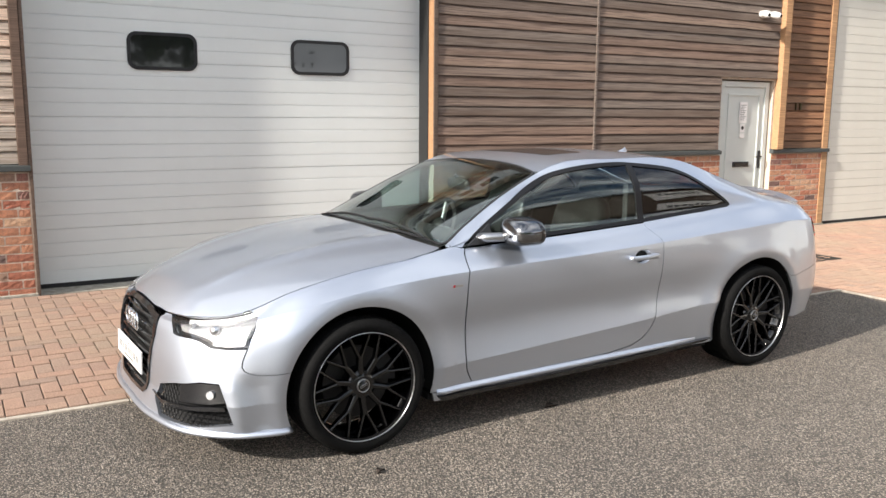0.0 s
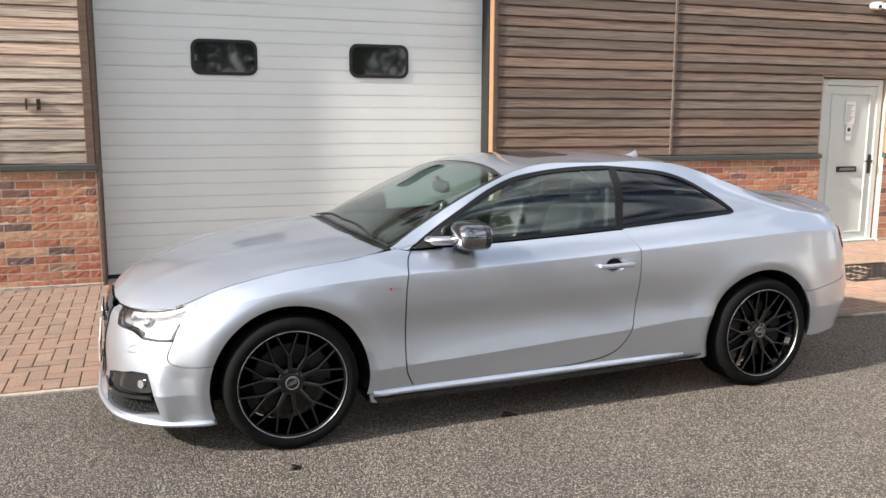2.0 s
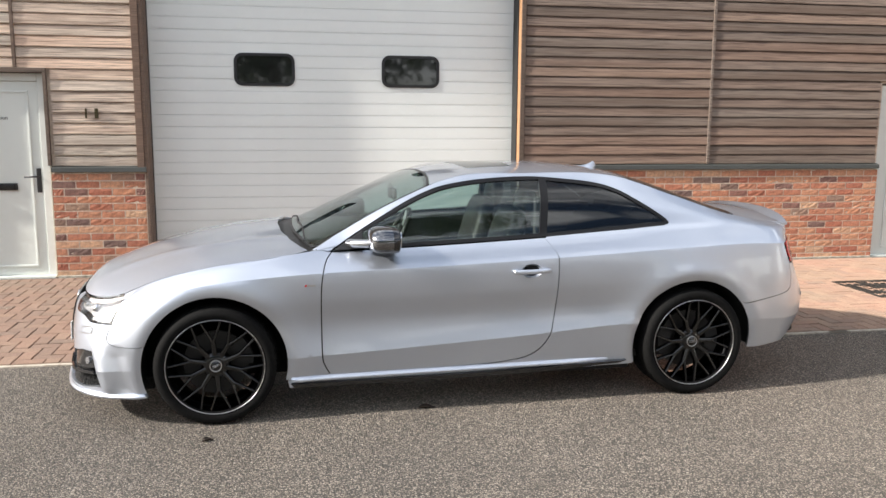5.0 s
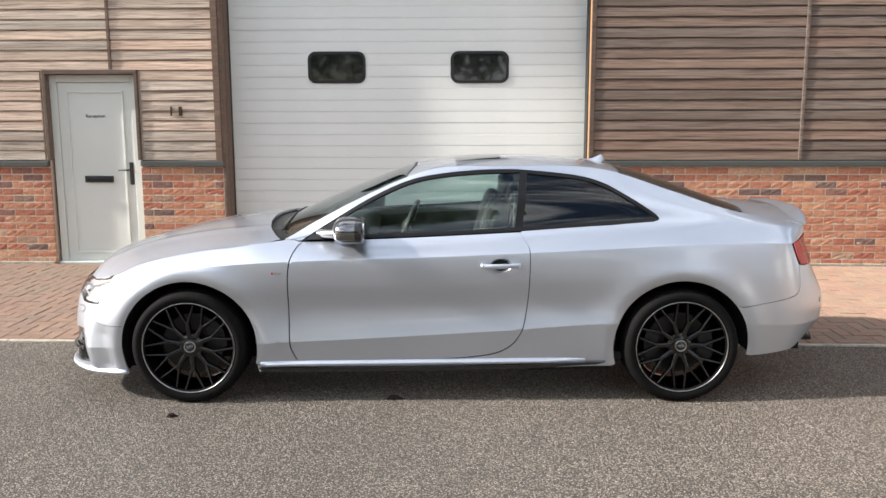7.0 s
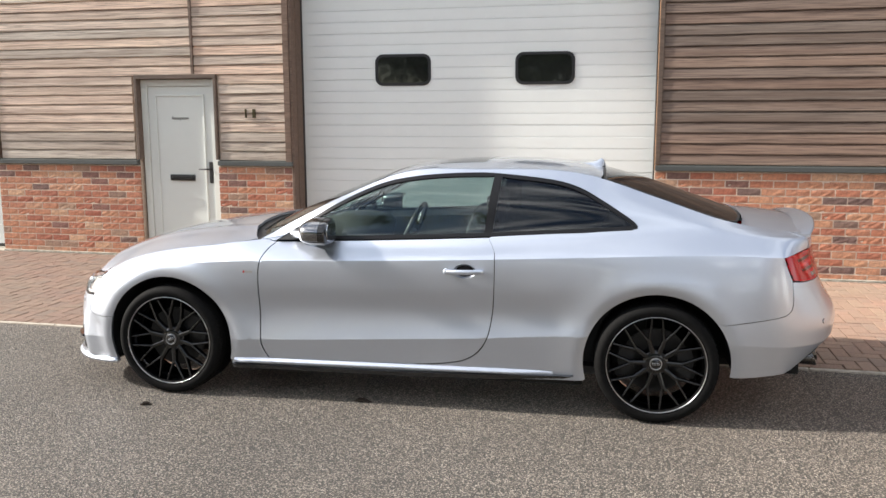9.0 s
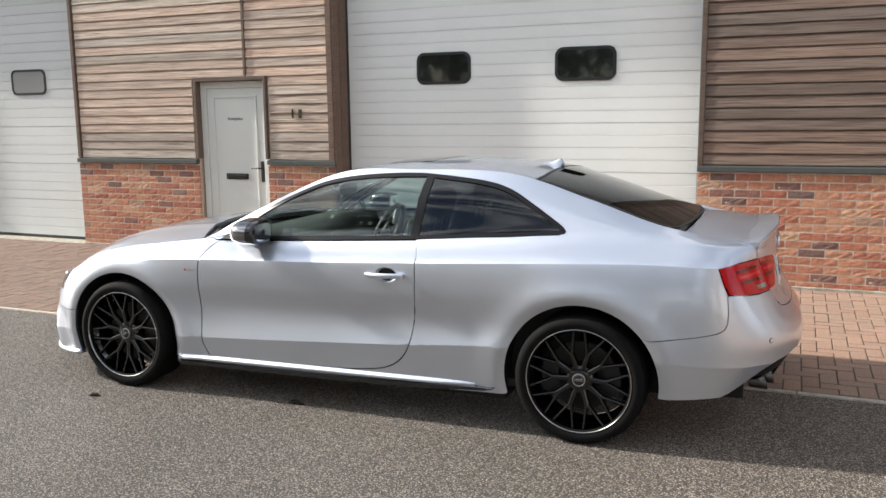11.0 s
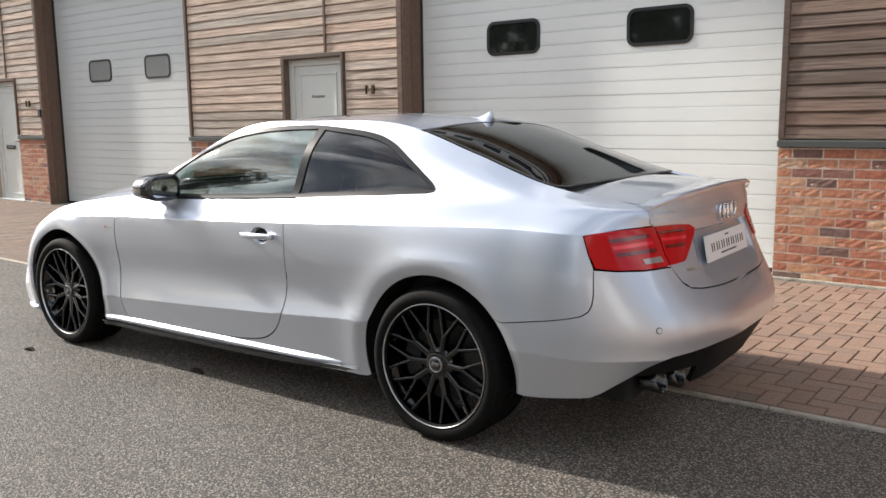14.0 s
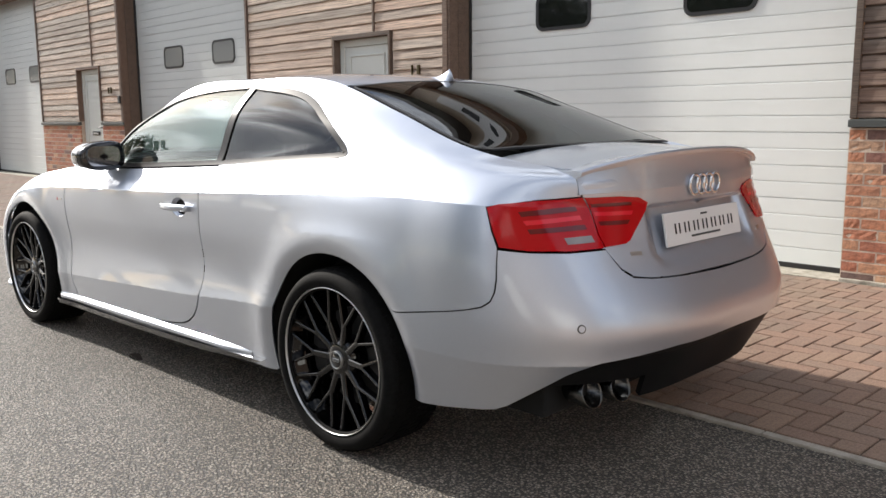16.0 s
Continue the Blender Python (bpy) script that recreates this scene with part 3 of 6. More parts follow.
def fascia_sign():
    s = tagged(empty("fascia_sign", pose(-0.15, WALL_Y - 0.02, 4.06)), "white sign board with plain dark bars above the garage door", "sign")
    part("board", box(-1.75, 1.75, -0.03, 0.0, -0.24, 0.24, 0.006), PLATE_WHITE, s)
    for k in range(7):
        part("letter_bar", box(-1.28 + 0.39 * k, -1.03 + 0.39 * k, -0.034, -0.0305, -0.08, 0.12), INK, s)
    part("text_bar", box(-0.7, 0.7, -0.034, -0.0305, -0.18, -0.13), LEDGE, s)
fascia_sign()


def wall_camera():
    c = tagged(empty("security_camera", pose(6.45, WALL_Y - 0.045, 2.89)), "white twin-head security camera fixed to the boarding", "camera")
    part("base", prism([(0.075 * math.cos(a), 0.05 * math.sin(a)) for a in [2 * math.pi * k / 20 for k in range(20)]], lambda a, b, d: (a, d, b), -0.03, 0.06), WHITE_PLASTIC, c)
    for s in (-1, 1):
        part("head", tube([(0.05 * s, -0.03, 0.0), (0.09 * s, -0.07, -0.01), (0.11 * s, -0.12, -0.025), (0.115 * s, -0.15, -0.03)], [0.03, 0.045, 0.042, 0.03], 14), WHITE_PLASTIC, c, smooth=True)
        part("lens", tube([(0.115 * s, -0.148, -0.03), (0.116 * s, -0.155, -0.031)], 0.022, 14), BLACK_GLOSS, c, "dark lens")
wall_camera()
tagged(part("entry_keypad", box(-10.11, -10.03, WALL_Y - 0.047, WALL_Y - 0.022, 1.42, 1.54, 0.008), BLACK_SATIN), "small black entry keypad on the timber post", "keypad")
# ---------------------------------------------------------------- the car: a two-door coupe, nose towards -x
# Rings run from the middle of the nose round the left side to the middle of the tail: (x, half width, z).
RING_SILL = [(-2.235, 0, .165), (-2.215, .36, .162), (-2.12, .66, .160), (-1.94, .83, .160), (-1.74, .885, .165), (-1.38, .885, .168), (-1.05, .885, .172), (-.7, .885, .172),
             (-.4, .885, .172), (0, .885, .175), (.4, .885, .185), (1.0, .885, .205), (1.38, .885, .215), (1.72, .880, .225), (2.0, .825, .245), (2.17, .65, .245), (2.27, .36, .245), (2.29, 0, .245)]
RING_CREASE = [(-2.205, 0, .30), (-2.19, .36, .30), (-2.115, .66, .30), (-1.95, .845, .305), (-1.75, .905, .32), (-1.38, .915, .335), (-1.05, .908, .342), (-.7, .908, .355),
               (-.4, .908, .37), (0, .908, .392), (.4, .910, .415), (1.0, .915, .455), (1.38, .925, .46), (1.72, .915, .45), (2.04, .85, .43), (2.23, .69, .425), (2.365, .38, .42), (2.39, 0, .42)]
RING_DOOR = [(-2.21, 0, .46), (-2.19, .36, .46), (-2.10, .65, .46), (-1.94, .83, .465), (-1.75, .91, .475), (-1.38, .925, .50), (-1.05, .902, .51), (-.7, .890, .515),
             (-.4, .887, .52), (0, .886, .53), (.4, .888, .54), (1.0, .902, .56), (1.38, .925, .58), (1.72, .915, .575), (2.05, .85, .56), (2.24, .68, .55), (2.37, .38, .545), (2.395, 0, .545)]
RING_WAIST = [(-2.195, 0, .570), (-2.17, .36, .570), (-2.08, .63, .575), (-1.93, .80, .58), (-1.74, .895, .60), (-1.38, .925, .640), (-1.05, .917, .665), (-.7, .910, .675),
              (-.4, .908, .68), (0, .908, .685), (.4, .909, .70), (1.0, .915, .725), (1.38, .927, .745), (1.72, .905, .745), (2.03, .845, .73), (2.19, .66, .72), (2.285, .36, .71), (2.305, 0, .71)]
RING_SHOULDER = [(-2.175, 0, .630), (-2.15, .35, .619), (-2.055, .61, .628), (-1.91, .765, .652), (-1.72, .855, .700), (-1.38, .900, .765), (-1.05, .912, .795), (-.7, .910, .812),
                 (-.4, .909, .820), (0, .908, .832), (.4, .907, .848), (1.0, .904, .876), (1.38, .900, .895), (1.72, .873, .902), (2.0, .822, .892), (2.145, .62, .88), (2.235, .33, .878), (2.26, 0, .878)]
RING_BELT = [(-2.145, 0, .660), (-2.12, .34, .643), (-2.02, .57, .652), (-1.88, .705, .684), (-1.68, .780, .770), (-1.38, .815, .842), (-1.05, .826, .882), (-.7, .768, .905),
             (-.4, .772, .915), (0, .780, .931), (.4, .782, .951), (1.0, .770, .984), (1.38, .755, .992), (1.72, .748, .983), (1.98, .738, .966), (2.135, .62, .958), (2.225, .35, .958), (2.248, 0, .958)]
RING_GLASS = [(-2.08, 0, .73), (-2.05, .3, .73), (-1.95, .48, .745), (-1.82, .58, .78), (-1.65, .63, .835), (-1.36, .66, .885), (-.95, .786, .893), (-.7, .743, .946),
              (-.4, .714, 1.095), (0, .710, 1.15), (.4, .705, 1.165), (1.0, .694, 1.15), (1.38, .692, 1.085), (1.73, .686, 1.018), (1.97, .675, .992), (2.1, .59, .982), (2.185, .33, .985), (2.205, 0, .985)]
RING_RAIL = [(-2.0, 0, .78), (-1.98, .25, .78), (-1.9, .4, .79), (-1.78, .48, .82), (-1.62, .52, .86), (-1.33, .55, .905), (-.865, .742, .908), (-.7, .695, .996),
             (-.4, .634, 1.150), (0, .592, 1.300), (.4, .580, 1.314), (1.0, .565, 1.287), (1.38, .580, 1.167), (1.75, .608, 1.048), (1.96, .603, 1.010), (2.07, .56, .998), (2.15, .3, 1.0), (2.17, 0, 1.0)]
RINGS = np.array([RING_SILL, RING_CREASE, RING_DOOR, RING_WAIST, RING_SHOULDER, RING_BELT, RING_GLASS, RING_RAIL], float)
HUB_X, HUB_Z, ARCH_R = 1.380, 0.318, 0.379


def spline_tangents(p, axis):
    p = np.moveaxis(p, axis, 0)
    t = np.empty_like(p)
    t[1:-1] = (p[2:] - p[:-2]) / 2
    t[0], t[-1] = p[1] - p[0], p[-1] - p[-2]
    return np.moveaxis(t, 0, axis)


def hermite(p0, p1, m0, m1, f):
    f = f[..., None]
    return (2 * f**3 - 3 * f**2 + 1) * p0 + (f**3 - 2 * f**2 + f) * m0 + (-2 * f**3 + 3 * f**2) * p1 + (f**3 - f**2) * m1


def ring_chords():
    # tangents along the rings, weighted by the lengths of the spans either side
    d = np.linalg.norm(np.diff(RINGS, axis=1), axis=2) + 1e-6
    t = np.empty_like(RINGS)
    a, b = d[:, :-1, None], d[:, 1:, None]
    t[:, 1:-1] = ((RINGS[:, 1:-1] - RINGS[:, :-2]) / a * b + (RINGS[:, 2:] - RINGS[:, 1:-1]) / b * a) / (a + b)
    t[:, 0], t[:, -1] = 0, 0
    t[:, 0, 1] = 1.0
    t[:, -1, 1] = -1.0
    return t, d
RING_T, RING_D = ring_chords()


def side_raw(u, v):
    """A point of the left body side: u runs along the rings, v from sill (0) to roof rail (7)."""
    u, v = np.clip(np.asarray(u, float), 0, RINGS.shape[1] - 1.0001), np.clip(np.asarray(v, float), -0.2, 6.9999)
    i = u.astype(int)
    f = u - i
    rows = []
    for k in range(RINGS.shape[0]):
        d = RING_D[k, i][:, None]
        rows.append(hermite(RINGS[k, i], RINGS[k, i + 1], RING_T[k, i] * d, RING_T[k, i + 1] * d, f))
    rows = np.array(rows)
    tan = spline_tangents(rows, 0)
    tan_up, tan_dn = tan.copy(), tan.copy()
    tan_up[1] = (rows[2] - rows[1]) * 1.0            # the lower crease is a real edge
    tan_up[1, :, 1] = (rows[2] - rows[1])[:, 1] * 1.6
    tan_dn[1] = rows[1] - rows[0]
    # the shoulder is a tight but rounded edge
    tan_up[4] = 0.72 * (rows[5] - rows[4]) + 0.28 * tan[4]
    tan_low = 0.72 * (rows[4] - rows[3]) + 0.28 * tan[4]
    j = np.clip(v, 0, None).astype(int)
    g = np.clip(v - j, 0, 1)
    n = np.arange(len(u))
    m0 = np.where((j == 0)[:, None], tan_dn[j, n], tan_up[j, n])
    m1 = np.where((j == 0)[:, None], tan_dn[j + 1, n], tan_up[j + 1, n])
    m1 = np.where((j == 3)[:, None], tan_low, m1)
    return hermite(rows[j, n], rows[j + 1, n], m0, m1, g)


def flare(p):
    # lips round the wheel openings
    out = p.copy()
    for hx in (-HUB_X, HUB_X):
        r = np.hypot(p[:, 0] - hx, p[:, 2] - HUB_Z)
        q = r - ARCH_R
        grow = np.where(q > 0.05, 0.010 * np.exp(-((q - 0.05) / 0.07) ** 2), 0.010 - 0.013 * (np.clip(0.05 - q, 0, 0.08) / 0.05) ** 1.8)
        grow = grow * np.clip((0.86 - p[:, 2]) / 0.1, 0, 1) * np.clip((p[:, 1] - 0.5) / 0.2, 0, 1)
        out[:, 1] += grow
    # a ridge beside the front intake, hollow behind it
    d = p[:, 0] + 1.985 - (.41 - p[:, 2]) * .22
    ridge = .012 * np.exp(-(d / .035) ** 2) - .012 * np.exp(-((d - .10) / .05) ** 2)
    ridge = ridge * np.clip((.45 - p[:, 2]) / .06, 0, 1) * np.clip((p[:, 2] - .17) / .03, 0, 1) * np.clip((p[:, 1] - .5) / .1, 0, 1) * np.clip((-1.70 - p[:, 0]) / .1, 0, 1)
    out[:, 0] -= ridge * .6
    # the boot lid is hollow round the plate
    a = np.clip((.345 - p[:, 1]) / .05, 0, 1) * np.clip((p[:, 2] - .675) / .05, 0, 1) * np.clip((.878 - p[:, 2]) / .022, 0, 1) * (p[:, 0] > 2.1)
    out[:, 0] -= .034 * a * a * (3 - 2 * a)
    out[:, 1] += ridge * .8
    return out


def side(u, v):
    p = flare(side_raw(np.atleast_1d(u), np.atleast_1d(v)))
    p[:, 1] *= -1
    return p


_uu, _vv = np.meshgrid(np.linspace(0, 17, 681), np.linspace(0, 7, 141), indexing="ij")
_tab = side(_uu.ravel(), _vv.ravel())


def solve_uv(a, b, ia, ib, keep):
    """The (u, v) at which coordinates ia, ib of the side equal a, b, among the table rows kept."""
    idx = np.nonzero(keep)[0]
    d = (_tab[idx, ia] - a) ** 2 + (_tab[idx, ib] - b) ** 2
    k = idx[np.argmin(d)]
    u, v = _uu.ravel()[k], _vv.ravel()[k]
    for _ in range(6):
        e = 1e-4
        p = side([u, u + e, u], [v, v, v + e])
        j = np.array([[(p[1, ia] - p[0, ia]) / e, (p[2, ia] - p[0, ia]) / e], [(p[1, ib] - p[0, ib]) / e, (p[2, ib] - p[0, ib]) / e]])
        r = np.array([a - p[0, ia], b - p[0, ib]])
        try:
            s = np.clip(np.linalg.solve(j, r), -0.3, 0.3)
        except np.linalg.LinAlgError:
            break
        u, v = min(max(u + s[0], 0), 17), min(max(v + s[1], 0), 6.999)
    return (u, v)


_keep_side = (_uu.ravel() > 2.2) & (_uu.ravel() < 15.2)
_keep_front = _uu.ravel() < 4.5
_keep_rear = _uu.ravel() > 13.0


def on_side(x, z):
    return solve_uv(x, z, 0, 2, _keep_side)


def on_front(w, z):
    return solve_uv(-w, z, 1, 2, _keep_front & (_vv.ravel() < 5.6))


def on_rear(w, z):
    return solve_uv(-w, z, 1, 2, _keep_rear & (_vv.ravel() < 5.6))


def on_ring(x, v):
    """The u of ring v at x, on the long side."""
    us = np.linspace(3, 15, 1201)
    p = side(us, np.full_like(us, v))
    return (float(us[np.argmin(abs(p[:, 0] - x))]), v)


def smooth_line(pts, n=8):
    """A smooth line through 2D points."""
    p = np.array(pts, float)
    t = spline_tangents(p, 0)
    out = []
    for k in range(len(p) - 1):
        f = np.arange(n) / n
        out.append(hermite(p[k][None], p[k + 1][None], t[k][None], t[k + 1][None], f))
    return [tuple(q) for q in np.vstack(out)] + [tuple(p[-1])]


def arc(hx, a0, a1, r=ARCH_R, n=30):
    return [(hx + r * math.cos(radians(a0 + (a1 - a0) * k / n)), HUB_Z + r * math.sin(radians(a0 + (a1 - a0) * k / n))) for k in range(n + 1)]


ARCH_POINTS = np.array([on_side(x, z) for hx in (-HUB_X, HUB_X) for dr in (.008, .018, .03, .04, .055, .075, .10) for x, z in arc(hx, -10, 190, ARCH_R + dr, 44)])


def sides(pts):
    return [on_side(x, z) for x, z in pts]


def fine(loop, surface, step=0.02):
    """Adds points to a closed loop so that none lie further apart than step on the surface."""
    out = []
    n = len(loop)
    p = surface(np.array([a for a, _ in loop]), np.array([b for _, b in loop]))
    for k in range(n):
        j = (k + 1) % n
        d = float(np.linalg.norm(p[k] - p[j]))
        if d < 1e-5:
            continue
        m = max(1, int(math.ceil(d / step)))
        for q in range(m):
            f = q / m
            out.append((loop[k][0] * (1 - f) + loop[j][0] * f, loop[k][1] * (1 - f) + loop[j][1] * f))
    return out


def inside(poly, x, y):
    px, py = np.array([a for a, _ in poly]), np.array([b for _, b in poly])
    qx, qy = np.roll(px, -1), np.roll(py, -1)
    hit = np.zeros(len(x), bool)
    for a, b, c, d in zip(px, py, qx, qy):
        if b != d:
            cond = ((b > y) != (d > y)) & (x < (c - a) * (y - b) / (d - b) + a)
            hit ^= cond
    return hit


def normals(surface, a, b, e=2e-3):
    du = surface(a + e, b) - surface(a - e, b)
    dv = surface(a, b + e) - surface(a, b - e)
    n = np.cross(du, dv)
    n /= np.linalg.norm(n, axis=1)[:, None] + 1e-12
    return n


from mathutils import geometry


def panel_data(surface, loop, holes=(), grid=(0.25, 0.25), lift=0.0, lip=0.012, flip=False, step=0.02, back=0.0):
    """Points, normals and faces of a panel cut from a surface, with its edges turned in by lip. back: a second skin this far behind (glass)."""
    loop = fine(loop, surface, step)
    holes = [fine(h, surface, step) for h in holes]
    verts, edges = [], []
    for l in [loop] + holes:
        s = len(verts)
        verts += l
        edges += [(s + k, s + (k + 1) % len(l)) for k in range(len(l))]
    nb = len(verts)
    arr = np.array(loop)
    a0, a1, b0, b1 = arr[:, 0].min(), arr[:, 0].max(), arr[:, 1].min(), arr[:, 1].max()
    ga, gb = np.meshgrid(np.arange(a0 + grid[0] * 0.5, a1, grid[0]), np.arange(b0 + grid[1] * 0.5, b1, grid[1]))
    ga, gb = ga.ravel(), gb.ravel()
    ok = inside(loop, ga, gb)
    for h in holes:
        ok &= ~inside(h, ga, gb)
    ga, gb = ga[ok], gb[ok]
    if len(ga):
        bp = surface(np.array([v[0] for v in verts]), np.array([v[1] for v in verts]))
        gp = surface(ga, gb)
        far = np.array([np.min(np.sum((bp - q) ** 2, axis=1)) > (0.45 * step) ** 2 for q in gp])
        if surface is side:
            far &= abs(gb - 4.0) > .13
        verts += list(zip(ga[far], gb[far]))
        if surface is side:
            extra = []
            for vv in (0.985, 1.015, 3.90, 3.95, 3.985, 4.0, 4.015, 4.05, 4.10):
                uq = np.arange(a0, a1, grid[0] if vv < 2 else .035)
                extra.append(np.stack([uq, np.full_like(uq, vv)], 1))
            extra.append(ARCH_POINTS)
            ex = np.vstack(extra)
            ok = inside(loop, ex[:, 0], ex[:, 1])
            for h in holes:
                ok &= ~inside(h, ex[:, 0], ex[:, 1])
            ex = ex[ok]
            if len(ex):
                ep = surface(ex[:, 0], ex[:, 1])
                far = np.array([np.min(np.sum((bp - q) ** 2, axis=1)) > 0.004 ** 2 for q in ep])
                verts += [tuple(q) for q in ex[far]]
    sc = 10.0
    out = geometry.delaunay_2d_cdt([Vector((a * sc, b * sc)) for a, b in verts], edges, [], 0, 1e-6)
    vs = np.array([(v.x / sc, v.y / sc) for v in out[0]])
    tri = [tuple(f) for f in out[2]]
    cen = np.array([vs[list(f)].mean(axis=0) for f in tri])
    ok = inside(loop, cen[:, 0], cen[:, 1])
    for h in holes:
        ok &= ~inside(h, cen[:, 0], cen[:, 1])
    tri = [f for f, k in zip(tri, ok) if k]
    pts = surface(vs[:, 0], vs[:, 1])
    nor = normals(surface, vs[:, 0], vs[:, 1])
    if flip:
        nor = -nor
    pts = pts + nor * lift
    faces, fn = [], []
    for f in tri:
        g = np.cross(pts[f[1]] - pts[f[0]], pts[f[2]] - pts[f[0]])
        if np.dot(g, nor[f[0]] + nor[f[1]] + nor[f[2]]) < 0:
            f = f[::-1]
        faces.append(f)
        fn.append([nor[k] for k in f])
    P = list(pts)
    # boundary edges, found from the triangles
    count = {}
    for f in faces:
        for k in range(3):
            e = (f[k], f[(k + 1) % 3])
            count[tuple(sorted(e))] = count.get(tuple(sorted(e)), []) + [e]
    bound = [e[0] for e in count.values() if len(e) == 1]
    depth = back if back else lip
    twin = {}
    if depth:
        for e in bound:
            for k in e:
                if k not in twin:
                    twin[k] = len(P)
                    P.append(pts[k] - nor[k] * depth)
        for a, b in bound:
            d = pts[b] - pts[a]
            o = np.cross(d, nor[a])
            o /= np.linalg.norm(o) + 1e-12
            faces.append((a, twin[a], twin[b], b))
            fn.append([o] * 4)
    if back:
        for f in tri:
            for k in f:
                if k not in twin:
                    twin[k] = len(P)
                    P.append(pts[k] - nor[k] * depth)
        for f, n3 in list(zip(faces, fn)):
            if len(f) == 3:
                faces.append(tuple(twin[k] for k in f[::-1]))
                fn.append([-q for q in n3[::-1]])
    return P, faces, fn


def mirrored(data):
    P, F, N = data
    return ([np.array((p[0], -p[1], p[2])) for p in P], [f[::-1] for f in F], [[np.array((n[0], -n[1], n[2])) for n in ns[::-1]] for ns in N])


def merged(*datas):
    P, F, N = [], [], []
    for p, f, n in datas:
        s = len(P)
        P += list(p)
        F += [tuple(k + s for k in q) for q in f]
        N += n
    return P, F, N


def panel_object(name, data, mat, parent, label=""):
    P, F, N = data
    me = bpy.data.meshes.new(name)
    me.from_pydata([tuple(p) for p in P], [], F)
    me.materials.append(mat)
    me.shade_smooth()
    flat = [tuple(n) for ns in N for n in ns]
    me.normals_split_custom_set(flat)
    ob = new(name, me)
    ob.parent = parent
    if label:
        tagged(ob, label)
    return ob


CAR = tagged(empty("car", pose(-0.022, -0.01, 0, 0, 0, 1.69)), "silver two-door coupe with black wheels, parked on the asphalt", "car")


def body(name, loop, mat=PAINT, both="each", holes=(), lift=0.0, lip=0.012, label="", parent=None, grid=(0.12, 0.16), step=0.02, back=0.0, surface=side, flip=False):
    d = panel_data(surface, loop, holes, grid, lift, lip, flip, step, back)
    parent = parent or CAR
    if both == "one":
        return [panel_object(name, merged(d, mirrored(d)), mat, parent, label)]
    obs = [panel_object(name, d, mat, parent, label)]
    if both == "each":
        obs.append(panel_object(name, mirrored(d), mat, parent, label))
    return obs


# outlines in side view (x, z)
G = 0.0022                                             # half a shut line
DOOR_FRONT = smooth_line([(-.748, .900), (-.779, .868), (-.803, .81), (-.816, .70), (-.816, .50), (-.814, .345), (-.800, .29), (-.772, .238)], 5)
DOOR_REAR = smooth_line([(.475, .953), (.508, .905), (.525, .85), (.520, .62), (.500, .47), (.472, .39), (.42, .325), (.34, .283), (.22, .262), (.05, .250), (-.40, .243), (-.772, .238)], 5)
BELT_LINE = smooth_line([(-.748, .900), (-.25, .918), (.10, .934), (.475, .953)], 6)
WIN_TOP = smooth_line([(-.752, .907), (-.622, .990), (-.448, 1.094), (-.290, 1.176), (-.125, 1.240), (.048, 1.272), (.211, 1.287), (.377, 1.293), (.52, 1.289), (.806, 1.260), (.962, 1.219), (1.092, 1.150), (1.186, 1.092), (1.250, 1.048), (1.272, 1.024)], 4)
WIN_LOW = smooth_line([(1.272, 1.024), (1.240, 1.008), (.98, .990), (.475, .959), (.10, .940), (-.25, .924), (-.60, .911), (-.752, .907)], 6)


def outset(loop, d):
    """A closed 2D loop moved outwards by d (loops run clockwise seen in x, z here or not: the sign is found)."""
    p = np.array(loop)
    area = 0.5 * np.sum(p[:, 0] * np.roll(p[:, 1], -1) - np.roll(p[:, 0], -1) * p[:, 1])
    e = np.roll(p, -1, 0) - np.roll(p, 1, 0)
    n = np.stack([e[:, 1], -e[:, 0]], 1)
    n /= np.linalg.norm(n, axis=1)[:, None] + 1e-9
    return [tuple(q) for q in p + n * d * (1 if area > 0 else -1)]


# door
door_loop = outset(DOOR_FRONT[::-1][:-1] + BELT_LINE[:-1] + DOOR_REAR[:-1], -G)
bowl = [(.364 + .062 * math.cos(a), .784 + .040 * math.sin(a)) for a in [2 * math.pi * k / 24 for k in range(24)]]
doors = body("door", sides(door_loop), holes=[sides(bowl)])

# fender
fender_top = [on_ring(-.895, 5.7), on_ring(-.985, 5.3), on_ring(-1.06, 5.06)] + [on_ring(x, 5.0) for x in np.linspace(-1.12, -1.845, 20)]
fl = DOOR_FRONT[::-1]
arch_f = [p for p in arc(-HUB_X, -16, 162) if p[1] < 2]
fender_loop = ([on_side(x - 2 * G, z) for x, z in fl] + [on_side(-.770, .900), on_ring(-.848, 5.75)] + fender_top
               + [on_side(-1.838, .679), on_side(-1.862, .63), on_side(-1.900, .555), on_side(-1.925, .50)] + [on_side(-1.929, .478), on_side(-1.922, .462), on_side(-1.905, .452), on_side(-1.87, .443)]
               + [on_side(x, z) for x, z in arc(-HUB_X, 160.2, -15)] + [on_side(-1.006, .222)])
fenders = body("front_fender", fender_loop)

